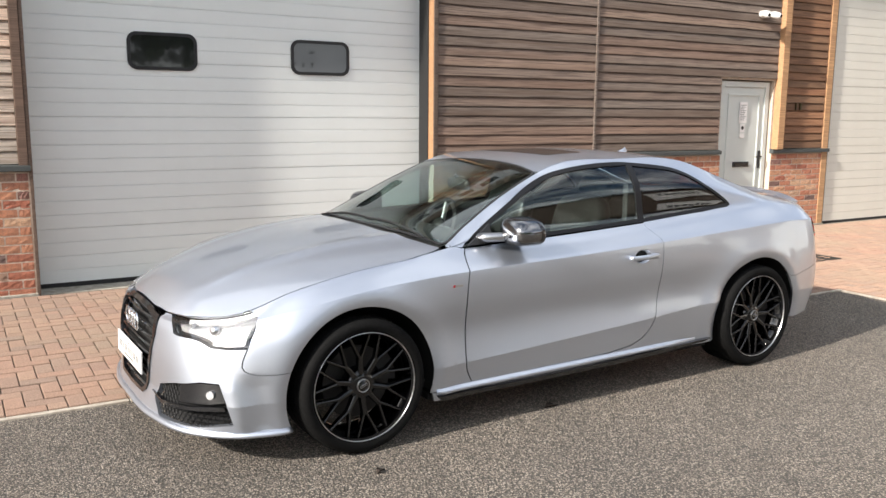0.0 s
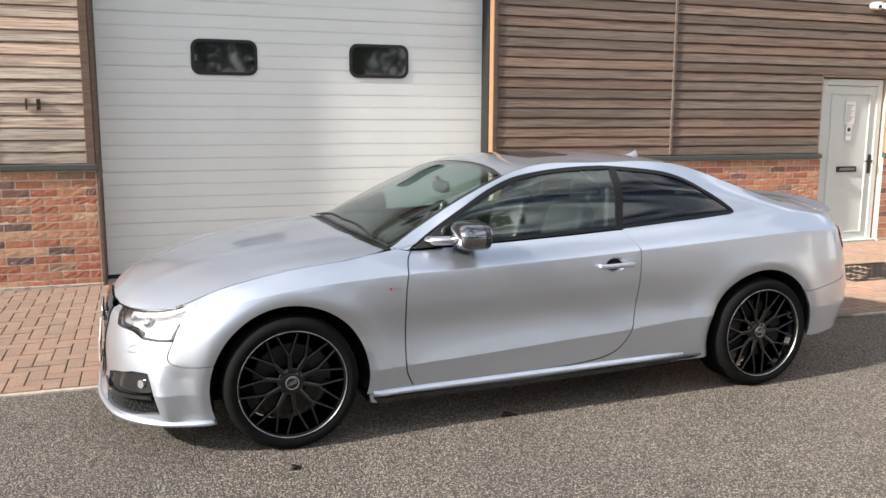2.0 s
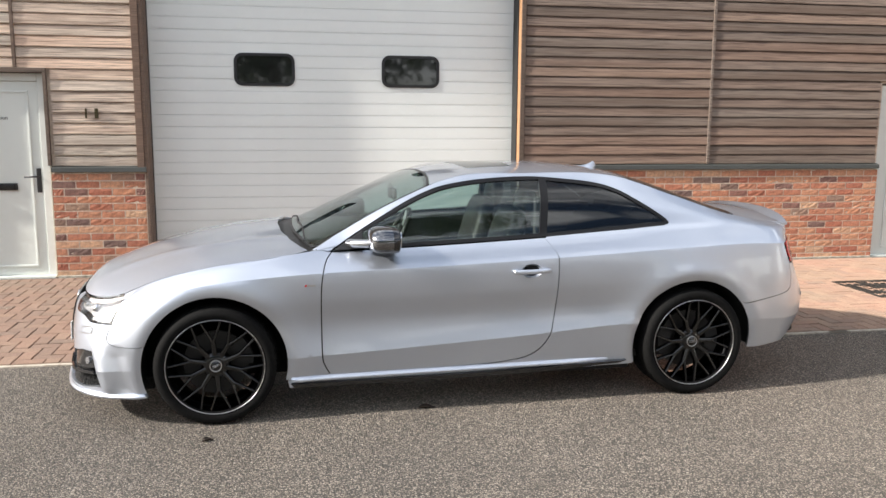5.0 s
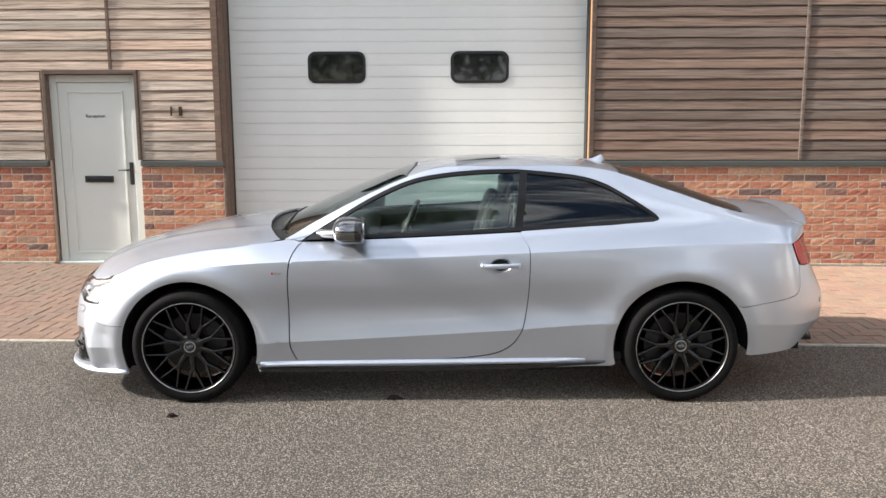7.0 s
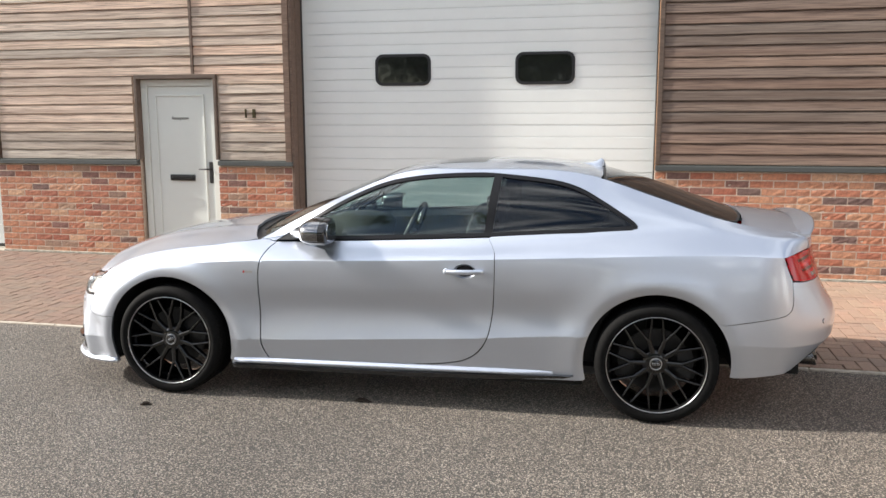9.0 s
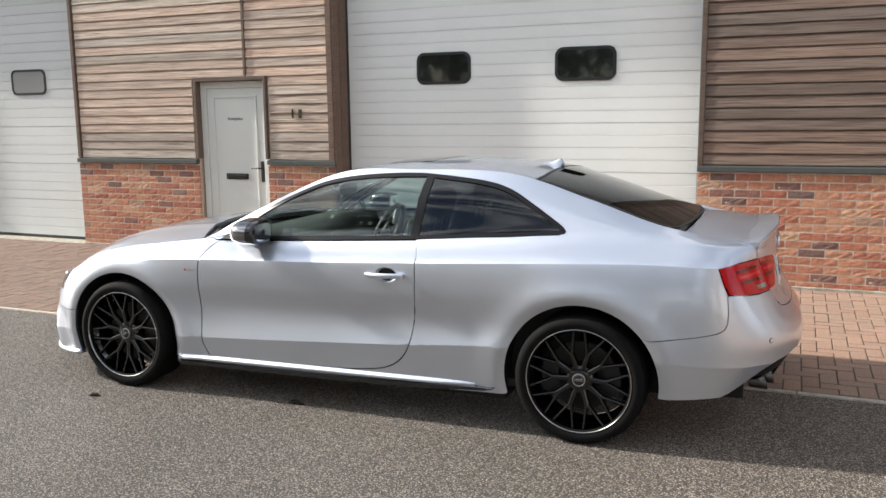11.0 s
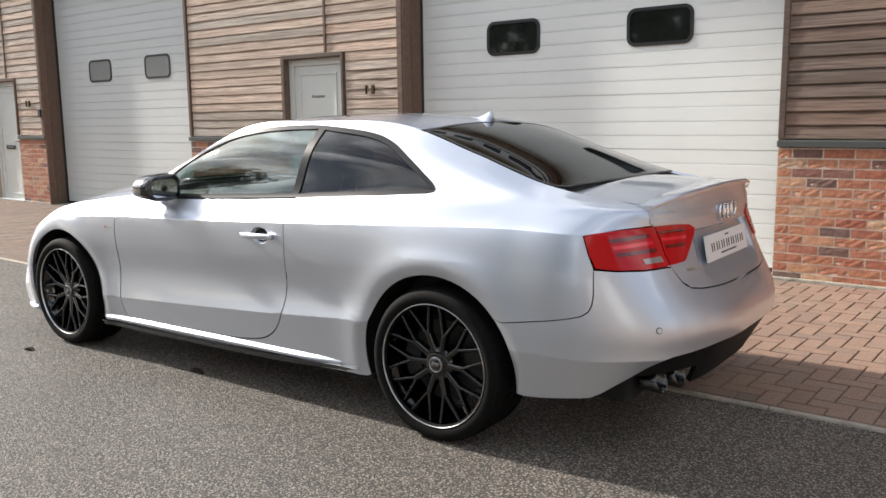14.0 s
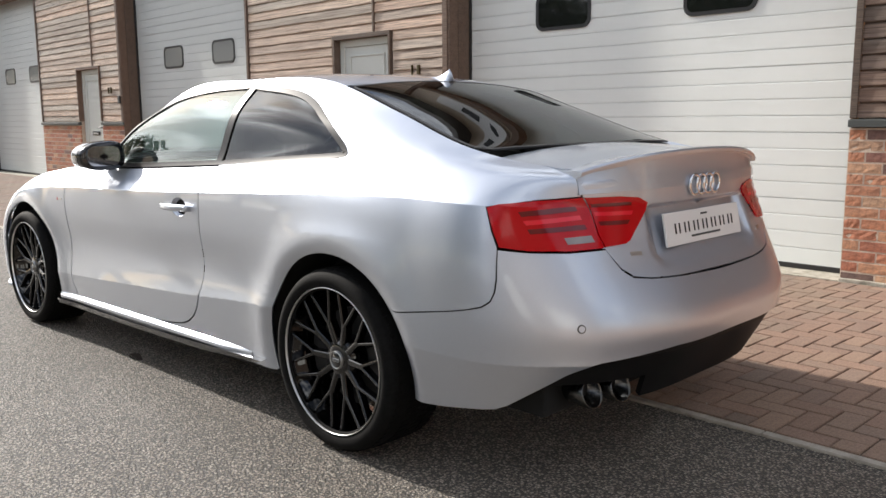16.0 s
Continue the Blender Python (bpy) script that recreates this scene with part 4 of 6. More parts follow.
# rear quarter with roof rail and pillars, in one sheet
rear_top = [on_ring(x, 6.98) for x in np.linspace(-.846, 1.79, 60)]
quarter_loop = ([on_side(x + G, z - 2 * G) for x, z in DOOR_REAR[::-1] if z < .26 or x > 0.0]
                + [on_side(.490, .957), on_side(.98, .987), on_side(1.240, 1.005), on_side(1.274, 1.024)]
                + sides([(x, z + .002) for x, z in WIN_TOP[::-1][1:]]) + [on_side(-.768, .904), on_ring(-.843, 5.8)] + rear_top
                + [(13.6, 6.98), (14.0, 6.95), (14.5, 6.85), (14.9, 6.5), (15.12, 5.9)]
                + [on_rear(.588, .94), on_rear(.580, .912), on_rear(.70, .906), on_side(2.000, .890), on_side(2.025, .82), on_side(2.045, .772)]
                + [on_side(2.052, .68), on_side(2.050, .645), on_side(2.040, .618), on_side(2.018, .602), on_side(1.975, .590), on_side(1.90, .576), on_side(1.71, .549)]
                + sides(arc(HUB_X, 39, 196)) + [on_side(1.003, .207), on_side(.5, .19)])
quarters = body("rear_quarter", quarter_loop)

# sill
sill_loop = sides([(-1.004, .217), (-.77, .230), (-.40, .236), (.05, .243), (.22, .254), (.34, .272), (.46, .30)][:4]) + sides([(.05, .238), (.3, .19)]) + [on_ring(.3, 0.02), on_ring(-.995, 0.02)]
body("sill", sill_loop, lip=0.03)
blade_loop = sides([(-.985, .205), (-.5, .205), (.3, .216), (.8, .233), (.955, .238), (.90, .222), (.5, .196), (.0, .186), (-.965, .182)])
body("sill_blade", blade_loop, BLACK_GLOSS, lift=0.025, lip=0.03, label="gloss black sill blade")

def sill_ledge():
    # a body-coloured step along the foot of the sill that catches the light
    b = bmesh.new()
    rows = []
    for k in range(41):
        f = k / 40
        x = -.985 + 1.83 * f
        z = .222 + .018 * f
        out = .017 * min(1.0, (1 - f) / .12) * min(1.0, f / .02 + .3) + .001
        y = float(side(*[np.array([q]) for q in on_side(x, z + .016)])[0, 1])
        rows.append([b.verts.new((x, y + p, z + q)) for p, q in ((.006, .018), (-out * .8, .005), (-out, 0.0), (-out, -.006), (-out * .85, -.012), (.02, -.014))])
    for r, q in zip(rows, rows[1:]):
        for i in range(5):
            b.faces.new((r[i], r[i + 1], q[i + 1], q[i]))
    b.faces.new(rows[0])
    b.faces.new(rows[-1][::-1])
    bmesh.ops.recalc_face_normals(b, faces=b.faces)
    for ob in both_sides("sill_ledge", b, PAINT, smooth=True):
        ob.data.set_sharp_from_angle(angle=0.7)


# front bumper
grille_loop = [(0, .655), (.20, .647), (.325, .625), (.355, .545), (.335, .45), (.262, .262), (.22, .238), (0, .232)]
intake_loop = [(.42, .332), (.55, .366), (.70, .398), (.78, .402), (.812, .32), (.826, .218), (.70, .194), (.55, .188), (.43, .186), (.365, .258)]
bump_loop = ([on_front(w, z) for w, z in [(.0, .170), (.25, .168), (.45, .166), (.66, .164), (.80, .164)]] + [on_side(-1.84, .165), on_side(-1.752, .166)]
             + sides(arc(-HUB_X, 203, 160.7, n=12)) + [on_side(-1.87, .4395), on_side(-1.907, .4485), on_side(-1.926, .460), on_side(-1.9335, .478), on_side(-1.9295, .50), on_side(-1.907, .552)]
             + [on_front(w, z) for w, z in [(.78, .546), (.717, .547), (.662, .569), (.62, .575), (.53, .575), (.500, .580), (.405, .633)]]
             + [(1.20, 4.96), (1.0, 4.96), on_front(.332, .628)] + [on_front(w, z) for w, z in grille_loop[3:]])
body("front_bumper", bump_loop, both="one", holes=[[on_front(w, z) for w, z in intake_loop]], lip=0.03)

# rear bumper and diffuser
lid_low = [(0, .645), (.25, .648), (.40, .655), (.47, .665), (.505, .69), (.538, .752)]
dif_line = [(.795, .295), (.745, .350), (.70, .395), (.62, .430), (.35, .450), (0, .452)]
rb_loop = ([on_side(1.712, .545), on_side(1.90, .572), on_side(1.975, .586), on_side(2.020, .598), on_side(2.0435, .6155), on_side(2.0540, .644), on_side(2.0560, .68), on_side(2.048, .766)]
           + [on_rear(w, z) for w, z in [(.76, .756), (.66, .750)] + lid_low[::-1]] + [on_rear(w, z) for w, z in dif_line[::-1]]
           + [on_side(2.03, .280), on_side(1.88, .268), on_side(1.775, .264)] + sides(arc(HUB_X, -8, 38.5, n=12)))
body("rear_bumper", rb_loop, both="one", lip=0.03)
dif_loop = [on_rear(w, z - .003) for w, z in dif_line[1:]] + [on_rear(0, .252), on_rear(.37, .252), on_rear(.405, .338), on_rear(.66, .345)]
body("diffuser", dif_loop, BLACK_MESH, both="one", lift=-0.022, lip=0.02, label="black rear diffuser")

# boot lid, rear face
lid_edge = [(.540, .757), (.550, .80), (.572, .905), (.582, .940)]
lid_face = ([on_rear(w - (.004 if w > .45 else 0), z + .005) for w, z in lid_low[:-1]] + [on_rear(w, z) for w, z in lid_edge] + [on_rear(.57, .957), on_rear(.40, .962), on_rear(0, .962)])
body("boot_lid_face", lid_face, both="one")


# lamps
def lamp_rear():
    outer = [on_side(2.004, .886), on_rear(.80, .893), on_rear(.70, .902), on_rear(.577, .908), on_rear(.555, .80), on_rear(.545, .758), on_rear(.66, .756), on_rear(.76, .762), on_side(2.050, .774), on_side(2.029, .82)]
    inner = [on_rear(.570, .908), on_rear(.45, .906), on_rear(.365, .898), on_rear(.328, .880), on_rear(.345, .855), on_rear(.44, .772), on_rear(.46, .764), on_rear(.540, .760), on_rear(.550, .80)]
    for loop, nm in ((outer, "tail_lamp"), (inner, "boot_lamp")):
        obs = body(nm, loop, RED_LAMP, lift=0.006, lip=0.02, label="red rear lamp")
        for s, ob in enumerate(obs):
            if nm == "tail_lamp":
                bits = [([on_rear(.76, .872), on_rear(.60, .882), on_rear(.598, .868), on_rear(.755, .858)], RED_DARK, "dark_bar"),
                        ([on_rear(.755, .846), on_rear(.595, .855), on_rear(.592, .842), on_rear(.75, .833)], RED_BRIGHT, "light_bar"),
                        ([on_rear(.75, .822), on_rear(.588, .828), on_rear(.585, .814), on_rear(.745, .808)], RED_DARK, "dark_bar"),
                        ([on_rear(.66, .793), on_rear(.578, .796), on_rear(.572, .776), on_rear(.655, .774)], LAMP_CLEAR, "reversing_lamp")]
            else:
                bits = [([on_rear(.552, .888), on_rear(.40, .886), on_rear(.40, .874), on_rear(.55, .876)], RED_DARK, "dark_bar"),
                        ([on_rear(.548, .862), on_rear(.40, .858), on_rear(.41, .846), on_rear(.545, .85)], RED_BRIGHT, "light_bar"),
                        ([on_rear(.54, .834), on_rear(.42, .832), on_rear(.435, .82), on_rear(.536, .822)], RED_DARK, "dark_bar")]
            for l, mt, n2 in bits:
                d = panel_data(side, l, (), (0.2, 0.2), 0.0075, 0.004)
                panel_object(n2, mirrored(d) if s else d, mt, ob)
lamp_rear()


def lamp_front():
    top_edge = [(3.55, 4.97), (3.2, 4.97), (2.8, 4.97), (2.4, 4.97), (2.0, 4.97), (1.6, 4.97), (1.35, 4.97)]
    loop = ([on_front(w, z) for w, z in [(.414, .634), (.505, .585), (.53, .580), (.62, .580), (.665, .574), (.72, .552), (.78, .551)]] + [on_side(-1.902, .560), on_side(-1.864, .63), on_side(-1.838, .680)]
            + top_edge)
    for s in (0, 1):
        head = tagged(empty("head_lamp"), "clear head lamp with black lower edge and pale light strip")
        head.parent = CAR
        def put(name, l, mat, lift, lip=0.01, back=0.0, label=""):
            d = panel_data(side, l, (), (0.1, 0.2), lift, lip, back=back, step=0.015)
            return panel_object(name, mirrored(d) if s else d, mat, head, label)
        put("housing", loop, BLACK_GLOSS, -0.030, 0.0)
        put("bezel", [on_front(w, z) for w, z in [(.475, .630), (.525, .603), (.62, .598), (.675, .590), (.725, .566), (.775, .561)]] + [on_side(-1.913, .568), on_side(-1.874, .63), on_side(-1.852, .670)] + [(3.3, 4.93), (2.8, 4.93), (2.4, 4.93), (2.0, 4.9)], LAMP_BEZEL, -0.020, 0.01)
        put("light_strip", [(1.7, 4.93), (2.2, 4.93), (2.6, 4.93), (3.0, 4.93), (3.3, 4.93), (3.3, 4.62), (3.0, 4.60), (2.6, 4.55), (2.2, 4.5), (1.75, 4.5)], LAMP_WHITE, -0.012, 0.008)
        put("light_strip", [on_front(.715, .562), on_front(.77, .559)] + [on_side(-1.915, .566), on_side(-1.875, .64), on_side(-1.890, .64), on_side(-1.928, .579)] + [on_front(.765, .574), on_front(.715, .574)], LAMP_WHITE, -0.010, 0.008)
        for w, z, r in ((.575, .618, .015), (.685, .614, .024)):
            p = side(*[np.array([q]) for q in on_front(w, z)])[0]
            b = bmesh.new()
            bmesh.ops.create_uvsphere(b, u_segments=20, v_segments=12, radius=r)
            for v in b.verts:
                v.co = v.co + Vector((p[0] + 0.022, -p[1] * (1 if s else -1), p[2]))
            part("projector", b, REFLECTOR, head, "round projector lens", True)
        lens = put("lens", loop, GLASS_CLEAR, 0.0, 0, 0.004)
        lens.visible_shadow = False
        put("seal", [on_front(w, z) for w, z in [(.407, .634), (.500, .580), (.53, .575), (.62, .575), (.662, .569), (.717, .547), (.78, .546)]] + [on_side(-1.899, .556)] + [on_front(w, z) for w, z in [(.775, .556), (.722, .558), (.670, .581), (.62, .587), (.535, .587), (.512, .590), (.428, .636)]], BLACK_GLOSS, 0.001, 0.012)
lamp_front()


# --- upper surfaces: heights over (x, y)
def curve(xs, zs):
    xs, zs = np.array(xs, float), np.array(zs, float)
    m = np.gradient(zs, xs)
    def f(x):
        x = np.clip(x, xs[0], xs[-1] - 1e-9)
        i = np.clip(np.searchsorted(xs, x, side="right") - 1, 0, len(xs) - 2)
        h = xs[i + 1] - xs[i]
        t = (x - xs[i]) / h
        return (2 * t**3 - 3 * t**2 + 1) * zs[i] + (t**3 - 2 * t**2 + t) * h * m[i] + (-2 * t**3 + 3 * t**2) * zs[i + 1] + (t**3 - t**2) * h * m[i + 1]
    return f


_us = np.linspace(0, 15.2, 1500)
_belt = side(_us, np.full_like(_us, 5.0))
_order = np.argsort(_belt[:, 0])
belt_w = lambda x: np.interp(x, _belt[_order, 0], -_belt[_order, 1])
belt_z = lambda x: np.interp(x, _belt[_order, 0], _belt[_order, 2])
_us2 = np.linspace(6, 14, 900)
_rail = side(_us2, np.full_like(_us2, 6.995))
rail_w = lambda x: np.interp(x, _rail[:, 0], -_rail[:, 1])
rail_z = lambda x: np.interp(x, _rail[:, 0], _rail[:, 2])
hood_c = curve([-2.145, -2.09, -1.93, -1.68, -1.32, -1.04, -.75], [.664, .722, .797, .870, .935, .966, .988])
top_c = curve([-1.10, -.95, -.70, -.42, -.15, .1, .4, .75, 1.05, 1.3, 1.55, 1.8, 1.95], [.890, .956, 1.070, 1.186, 1.286, 1.329, 1.348, 1.342, 1.306, 1.243, 1.160, 1.072, 1.02])
boot_c = curve([1.6, 1.75, 1.9, 2.03, 2.12, 2.2, 2.3], [1.058, 1.056, 1.052, 1.043, 1.033, 1.024, 1.01])


def hood(x, y):
    t = np.clip(np.abs(y) / np.maximum(belt_w(x), 0.02), 0, 1.1)
    z = belt_z(x) + (hood_c(x) - belt_z(x)) * (1 - np.abs(t) ** 2.2)
    fade = np.clip((x + 2.1) / 0.25, 0, 1)
    z = z + 0.007 * fade * np.exp(-((np.abs(y) - (.36 + .12 * (x + 2.0))) / .05) ** 2)
    return np.stack([x, y, z], 1)


def upper(x, y):
    w = rail_w(np.clip(x, -.86, 1.9))
    zr = rail_z(np.clip(x, -.86, 1.9))
    t = np.abs(y) / w
    return np.stack([x, y, zr + (top_c(x) - zr) * (1 - np.clip(t, 0, 1.2) ** 2.3)], 1)


def boot(x, y):
    return np.stack([x, y, boot_c(x) - 0.046 * (np.abs(y) / .60) ** 2.2], 1)


def sym(half):
    """A loop over (x, y) from half of it, which starts and ends on the middle line."""
    return half + [(x, -y) for x, y in half[::-1] if abs(y) > 1e-6]


hood_edge = [(float(p[0]) + .002, float(p[1]) + 0.004) for p in side(np.array([0, .3, .6, 1, 1.3, 1.6, 2, 2.3, 2.6, 3, 3.3, 3.6, 4, 4.3, 4.6, 5, 5.3, 5.6, 5.75]), np.full(19, 5.0))]
hood_edge[0] = (hood_edge[0][0], 0.0)
hood_half = hood_edge + [(-1.055, -.808), (-.99, -.795), (-.925, -.772), (-.880, -.742), (-.915, -.68), (-.975, -.52), (-1.015, -.3), (-1.03, 0)]
body("bonnet", sym(hood_half), both="no", surface=hood, grid=(0.04, 0.04), lip=0.015)
ws_base = [(-.950, 0), (-.940, -.3), (-.910, -.52), (-.872, -.66), (-.852, -.715)]
ws_side = [(x, -float(rail_w(x)) + .006) for x in (-.82, -.74, -.65, -.56, -.46, -.36, -.27, -.20)]
ws_top = [(-.170, -.575), (-.142, -.4), (-.126, -.2), (-.120, 0)]
ws = body("windscreen", sym(ws_base + ws_side + ws_top), GLASS, both="no", surface=upper, grid=(0.05, 0.05), back=0.005, label="tinted laminated windscreen")
rw_top = [(1.085, 0), (1.088, -.25), (1.09, -.45), (1.085, -.545)]
rw_side = [(x, -float(rail_w(x)) + .012) for x in (1.11, 1.2, 1.3, 1.4, 1.5, 1.6, 1.7, 1.76)]
rw_base = [(1.80, -.56), (1.835, -.4), (1.855, -.2), (1.86, 0)]
rw = body("rear_window", sym(rw_top + rw_side + rw_base), GLASS_DARK, both="no", surface=upper, grid=(0.05, 0.05), back=0.005, label="dark tinted rear window")
roof_half = [(-.113, 0), (-.119, -.2), (-.135, -.4), (-.163, -.575)] + [(x, -float(rail_w(x)) + .003) for x in np.linspace(-.155, 1.07, 26)] + [(1.083, -.45), (1.081, -.25), (1.078, 0)]
body("roof_panel", sym(roof_half), both="no", surface=upper, grid=(0.05, 0.05), lip=0.012)
sun_half = [(.12, 0), (.12, -.30), (.14, -.33), (.38, -.33), (.40, -.30), (.40, 0)]
body("sunroof", sym(sun_half), GLASS_DARK, both="no", surface=upper, grid=(0.05, 0.05), lift=0.0015, back=0.005, label="dark glass sunroof")
lid_half = [(1.873, 0), (1.868, -.2), (1.85, -.4), (1.82, -.565), (1.86, -.590), (1.95, -.593), (2.05, -.590), (2.10, -.585), (2.125, -.57), (2.19, -.4), (2.225, -.2), (2.235, 0)]
body("boot_lid", sym(lid_half), both="no", surface=boot, grid=(0.05, 0.05), lip=0.02)


def spoiler():
    # a lip swept along the rear edge of the lid
    bm = bmesh.new()
    rows = []
    for k in range(49):
        y = -.590 + 1.18 * k / 48
        a = abs(y) / .590
        zl = .921 - .004 * a ** 3
        x = float(side(*[np.array([q]) for q in on_rear(min(abs(y), .582), zl)])[0, 0])
        z = float(boot_c(np.array([2.17]))[0]) - 0.043 * a ** 2.2
        h = 0.014 * (1 - a ** 6) + 0.002
        prof = [(-.10, z + .004), (-.055, z + h * .45), (-.015, z + h), (.004, z + h * 1.02), (.010, z + h * .9 - .004), (.007, z + h - .016), (-.008, z + h - .018), (-.010, z - .012), (-.001, .955 - .014 * a ** 3), (.003, zl), (-.006, zl - .002)]
        rows.append([bm.verts.new((x + p, y, q)) for p, q in prof])
    for a, b in zip(rows, rows[1:]):
        for i in range(len(a) - 1):
            bm.faces.new((a[i], b[i], b[i + 1], a[i + 1]))
    bm.faces.new(rows[0])
    bm.faces.new(rows[-1][::-1])
    bmesh.ops.recalc_face_normals(bm, faces=bm.faces)
    ob = part("boot_spoiler", bm, PAINT, CAR, "body-coloured lip spoiler", True)
    ob.data.set_sharp_from_angle(angle=0.4)
spoiler()

# side glass and its black surround
front_glass = sides(outset([p for p in WIN_LOW if p[0] < .44][::1] + [p for p in WIN_TOP if p[0] < .47] + [(.504, 1.281), (.486, 1.12), (.466, .968)], -0.006))
rear_glass = sides(outset([(.474, .968), (.494, 1.12), (.513, 1.281)] + [p for p in WIN_TOP if p[0] > .57] + [p for p in WIN_LOW[1:] if p[0] > .50], -0.008))
for name, loop, mt, lb in (("side_window", front_glass, GLASS, "lightly tinted door glass"), ("quarter_window", rear_glass, GLASS_DARK, "dark tinted rear side glass")):
    for ob in body(name, loop, mt, lift=-0.004, back=0.004, label=lb):
        ob.visible_shadow = False
for ob in ws + rw:
    ob.visible_shadow = False
full = WIN_TOP[:-1] + WIN_LOW[:-1]
ring_in = [sides(outset([p for p in WIN_LOW if p[0] < .44] + [p for p in WIN_TOP if p[0] < .47] + [(.504, 1.281), (.486, 1.12), (.466, .968)], -0.019)),
           sides(outset([(.474, .968), (.494, 1.12), (.513, 1.281)] + [p for p in WIN_TOP if p[0] > .57] + [p for p in WIN_LOW[1:] if p[0] > .50], -0.019))]
body("window_surround", sides(full), SURROUND, holes=ring_in, lift=0.0015, lip=0.014, label="gloss black window surround")

# dark inner skin behind the shut lines
liner_loop = (sides(arc(-HUB_X, 150, -15, ARCH_R + .012)) + sides([(-.965, .235), (.95, .22)]) + sides(arc(HUB_X, 195, 30, ARCH_R + .012)) + [on_side(1.9, .60), on_side(1.98, .80), on_side(1.95, .93)]
              + [on_ring(x, 4.95) for x in np.linspace(1.8, -1.75, 40)] + [on_side(-1.88, .60)])
body("inner_skin", liner_loop, DARK_VOID, lift=-0.016, lip=0.0, grid=(0.3, 0.4), step=0.05)
rail_liner = sides([(x, z + .012) for x, z in WIN_TOP]) + [on_ring(x, 6.9) for x in np.linspace(1.5, -.75, 30)]
body("rail_liner", rail_liner, DARK_VOID, lift=-0.016, lip=0.0, grid=(0.3, 0.4), step=0.05)


# --- wheels
def wheel_thing():
    """A wheel at the origin, its face towards -y."""
    R, W = 0.322, 0.235
    wheel = empty("wheel")
    prof = [(0.247, 0.0), (0.262, -.012), (0.285, -.020), (0.305, -.013), (0.316, .003), (0.321, .03), (0.322, W * .5), (0.321, W - .03), (0.312, W), (0.285, W + .015), (0.245, W)]
    def lathe(prof, n=64, tread=None):
        bm = bmesh.new()
        rings = []
        for k in range(n):
            a = 2 * math.pi * k / n
            rings.append([bm.verts.new((r * math.cos(a), y, r * math.sin(a))) for r, y in prof])
        for k in range(n):
            a, b = rings[k], rings[(k + 1) % n]
            for i in range(len(prof) - 1):
                bm.faces.new((a[i], a[i + 1], b[i + 1], b[i]))
        bmesh.ops.recalc_face_normals(bm, faces=bm.faces)
        return bm
    tyre = part("tyre", lathe(prof, 96), TYRE, wheel, "low-profile black tyre", True)
    tr = bmesh.new()
    for k in range(72):
        a = 2 * math.pi * k / 72
        for s, y0, y1 in ((0, .012, .062), (.5, .07, .112), (0.25, .122, .165), (.75, .173, .222)):
            c = a + s * 2 * math.pi / 72
            b = bmesh.new()
            bmesh.ops.create_cube(b, size=1.0, matrix=Matrix.Rotation(-c, 4, "Y") @ Matrix.Translation((0.3205 - (0.004 if y0 < .02 else 0), (y0 + y1) / 2, 0)) @ Matrix.Rotation(0.25, 4, "X") @ Matrix.Diagonal((0.008, y1 - y0, 0.020, 1)))
            me = bpy.data.meshes.new("t")
            b.to_mesh(me)
            b.free()
            tr.from_mesh(me)
            bpy.data.meshes.remove(me)
    part("tread", tr, TYRE, tyre)
    rim = part("rim", lathe([(0.2545, -.006), (0.250, .028), (0.238, .040), (0.226, .075), (0.222, .16), (0.235, .22), (0.25, .225)], 72), WHEEL_BLACK, wheel, "gloss black barrel", True)
    part("lip", lathe([(0.2582, .004), (0.2580, -.012), (0.2568, -.0145), (0.2552, -.012), (0.2545, .008)], 96), WHEEL_LIP, rim, "machined bright lip", True)
    # ten forked spokes
    def spoke():
        bm = bmesh.new()
        def bar(p, q, w0, w1, y0, y1, d0, d1):
            p, q = Vector((p[0], 0, p[1])), Vector((q[0], 0, q[1]))
            t = (q - p).normalized()
            n = Vector((-t.z, 0, t.x))
            rows = []
            for c, w, y, d in ((p, w0, y0, d0), (q, w1, y1, d1)):
                rows.append([bm.verts.new(c + n * a + Vector((0, yy, 0))) for a, yy in ((-w, y + d), (-w, y + .009), (-w * .86, y + .003), (-w * .45, y), (w * .45, y), (w * .86, y + .003), (w, y + .009), (w, y + d))])
            a, b = rows
            for i in range(8):
                j = (i + 1) % 8
                bm.faces.new((a[i], a[j], b[j], b[i]))
            bm.faces.new(a[::-1])
            bm.faces.new(b)
        bar((.046, 0), (.142, 0), .0150, .0115, .026, .0150, .035, .032)
        for s in (-1, 1):
            bar((.130, .003 * s), (.2485, .0540 * s), .0070, .0058, .0158, .0060, .030, .026)
        bmesh.ops.recalc_face_normals(bm, faces=bm.faces)
        return bm
    first = part("spoke", spoke(), WHEEL_BLACK, wheel, smooth=True)
    first.data.set_sharp_from_angle(angle=1.2)
    for k in range(10):
        a = 90 + 36 * k + 18
        m = Matrix.Rotation(-radians(a), 4, "Y")
        if k == 0:
            first.matrix_basis = m
        else:
            share("spoke", first.data, wheel, m)
    hub = part("hub", lathe([(0.0, .022), (0.036, .022), (0.050, .024), (0.072, .034), (0.078, .07), (0.078, .1)], 40), WHEEL_BLACK, wheel, smooth=True)
    part("centre_cap", lathe([(0.0, .014), (0.027, .014), (0.029, .017), (0.031, .024)], 32), BLACK_GLOSS, hub, "black centre cap", True)
    ringb = bmesh.new()
    join(ringb, lathe([(0.0275, .0145), (0.030, .0115), (0.0325, .0145), (0.0325, .022)], 32))
    part("cap_ring", ringb, SATIN_METAL, hub, "thin bright ring", True)
    em = bmesh.new()
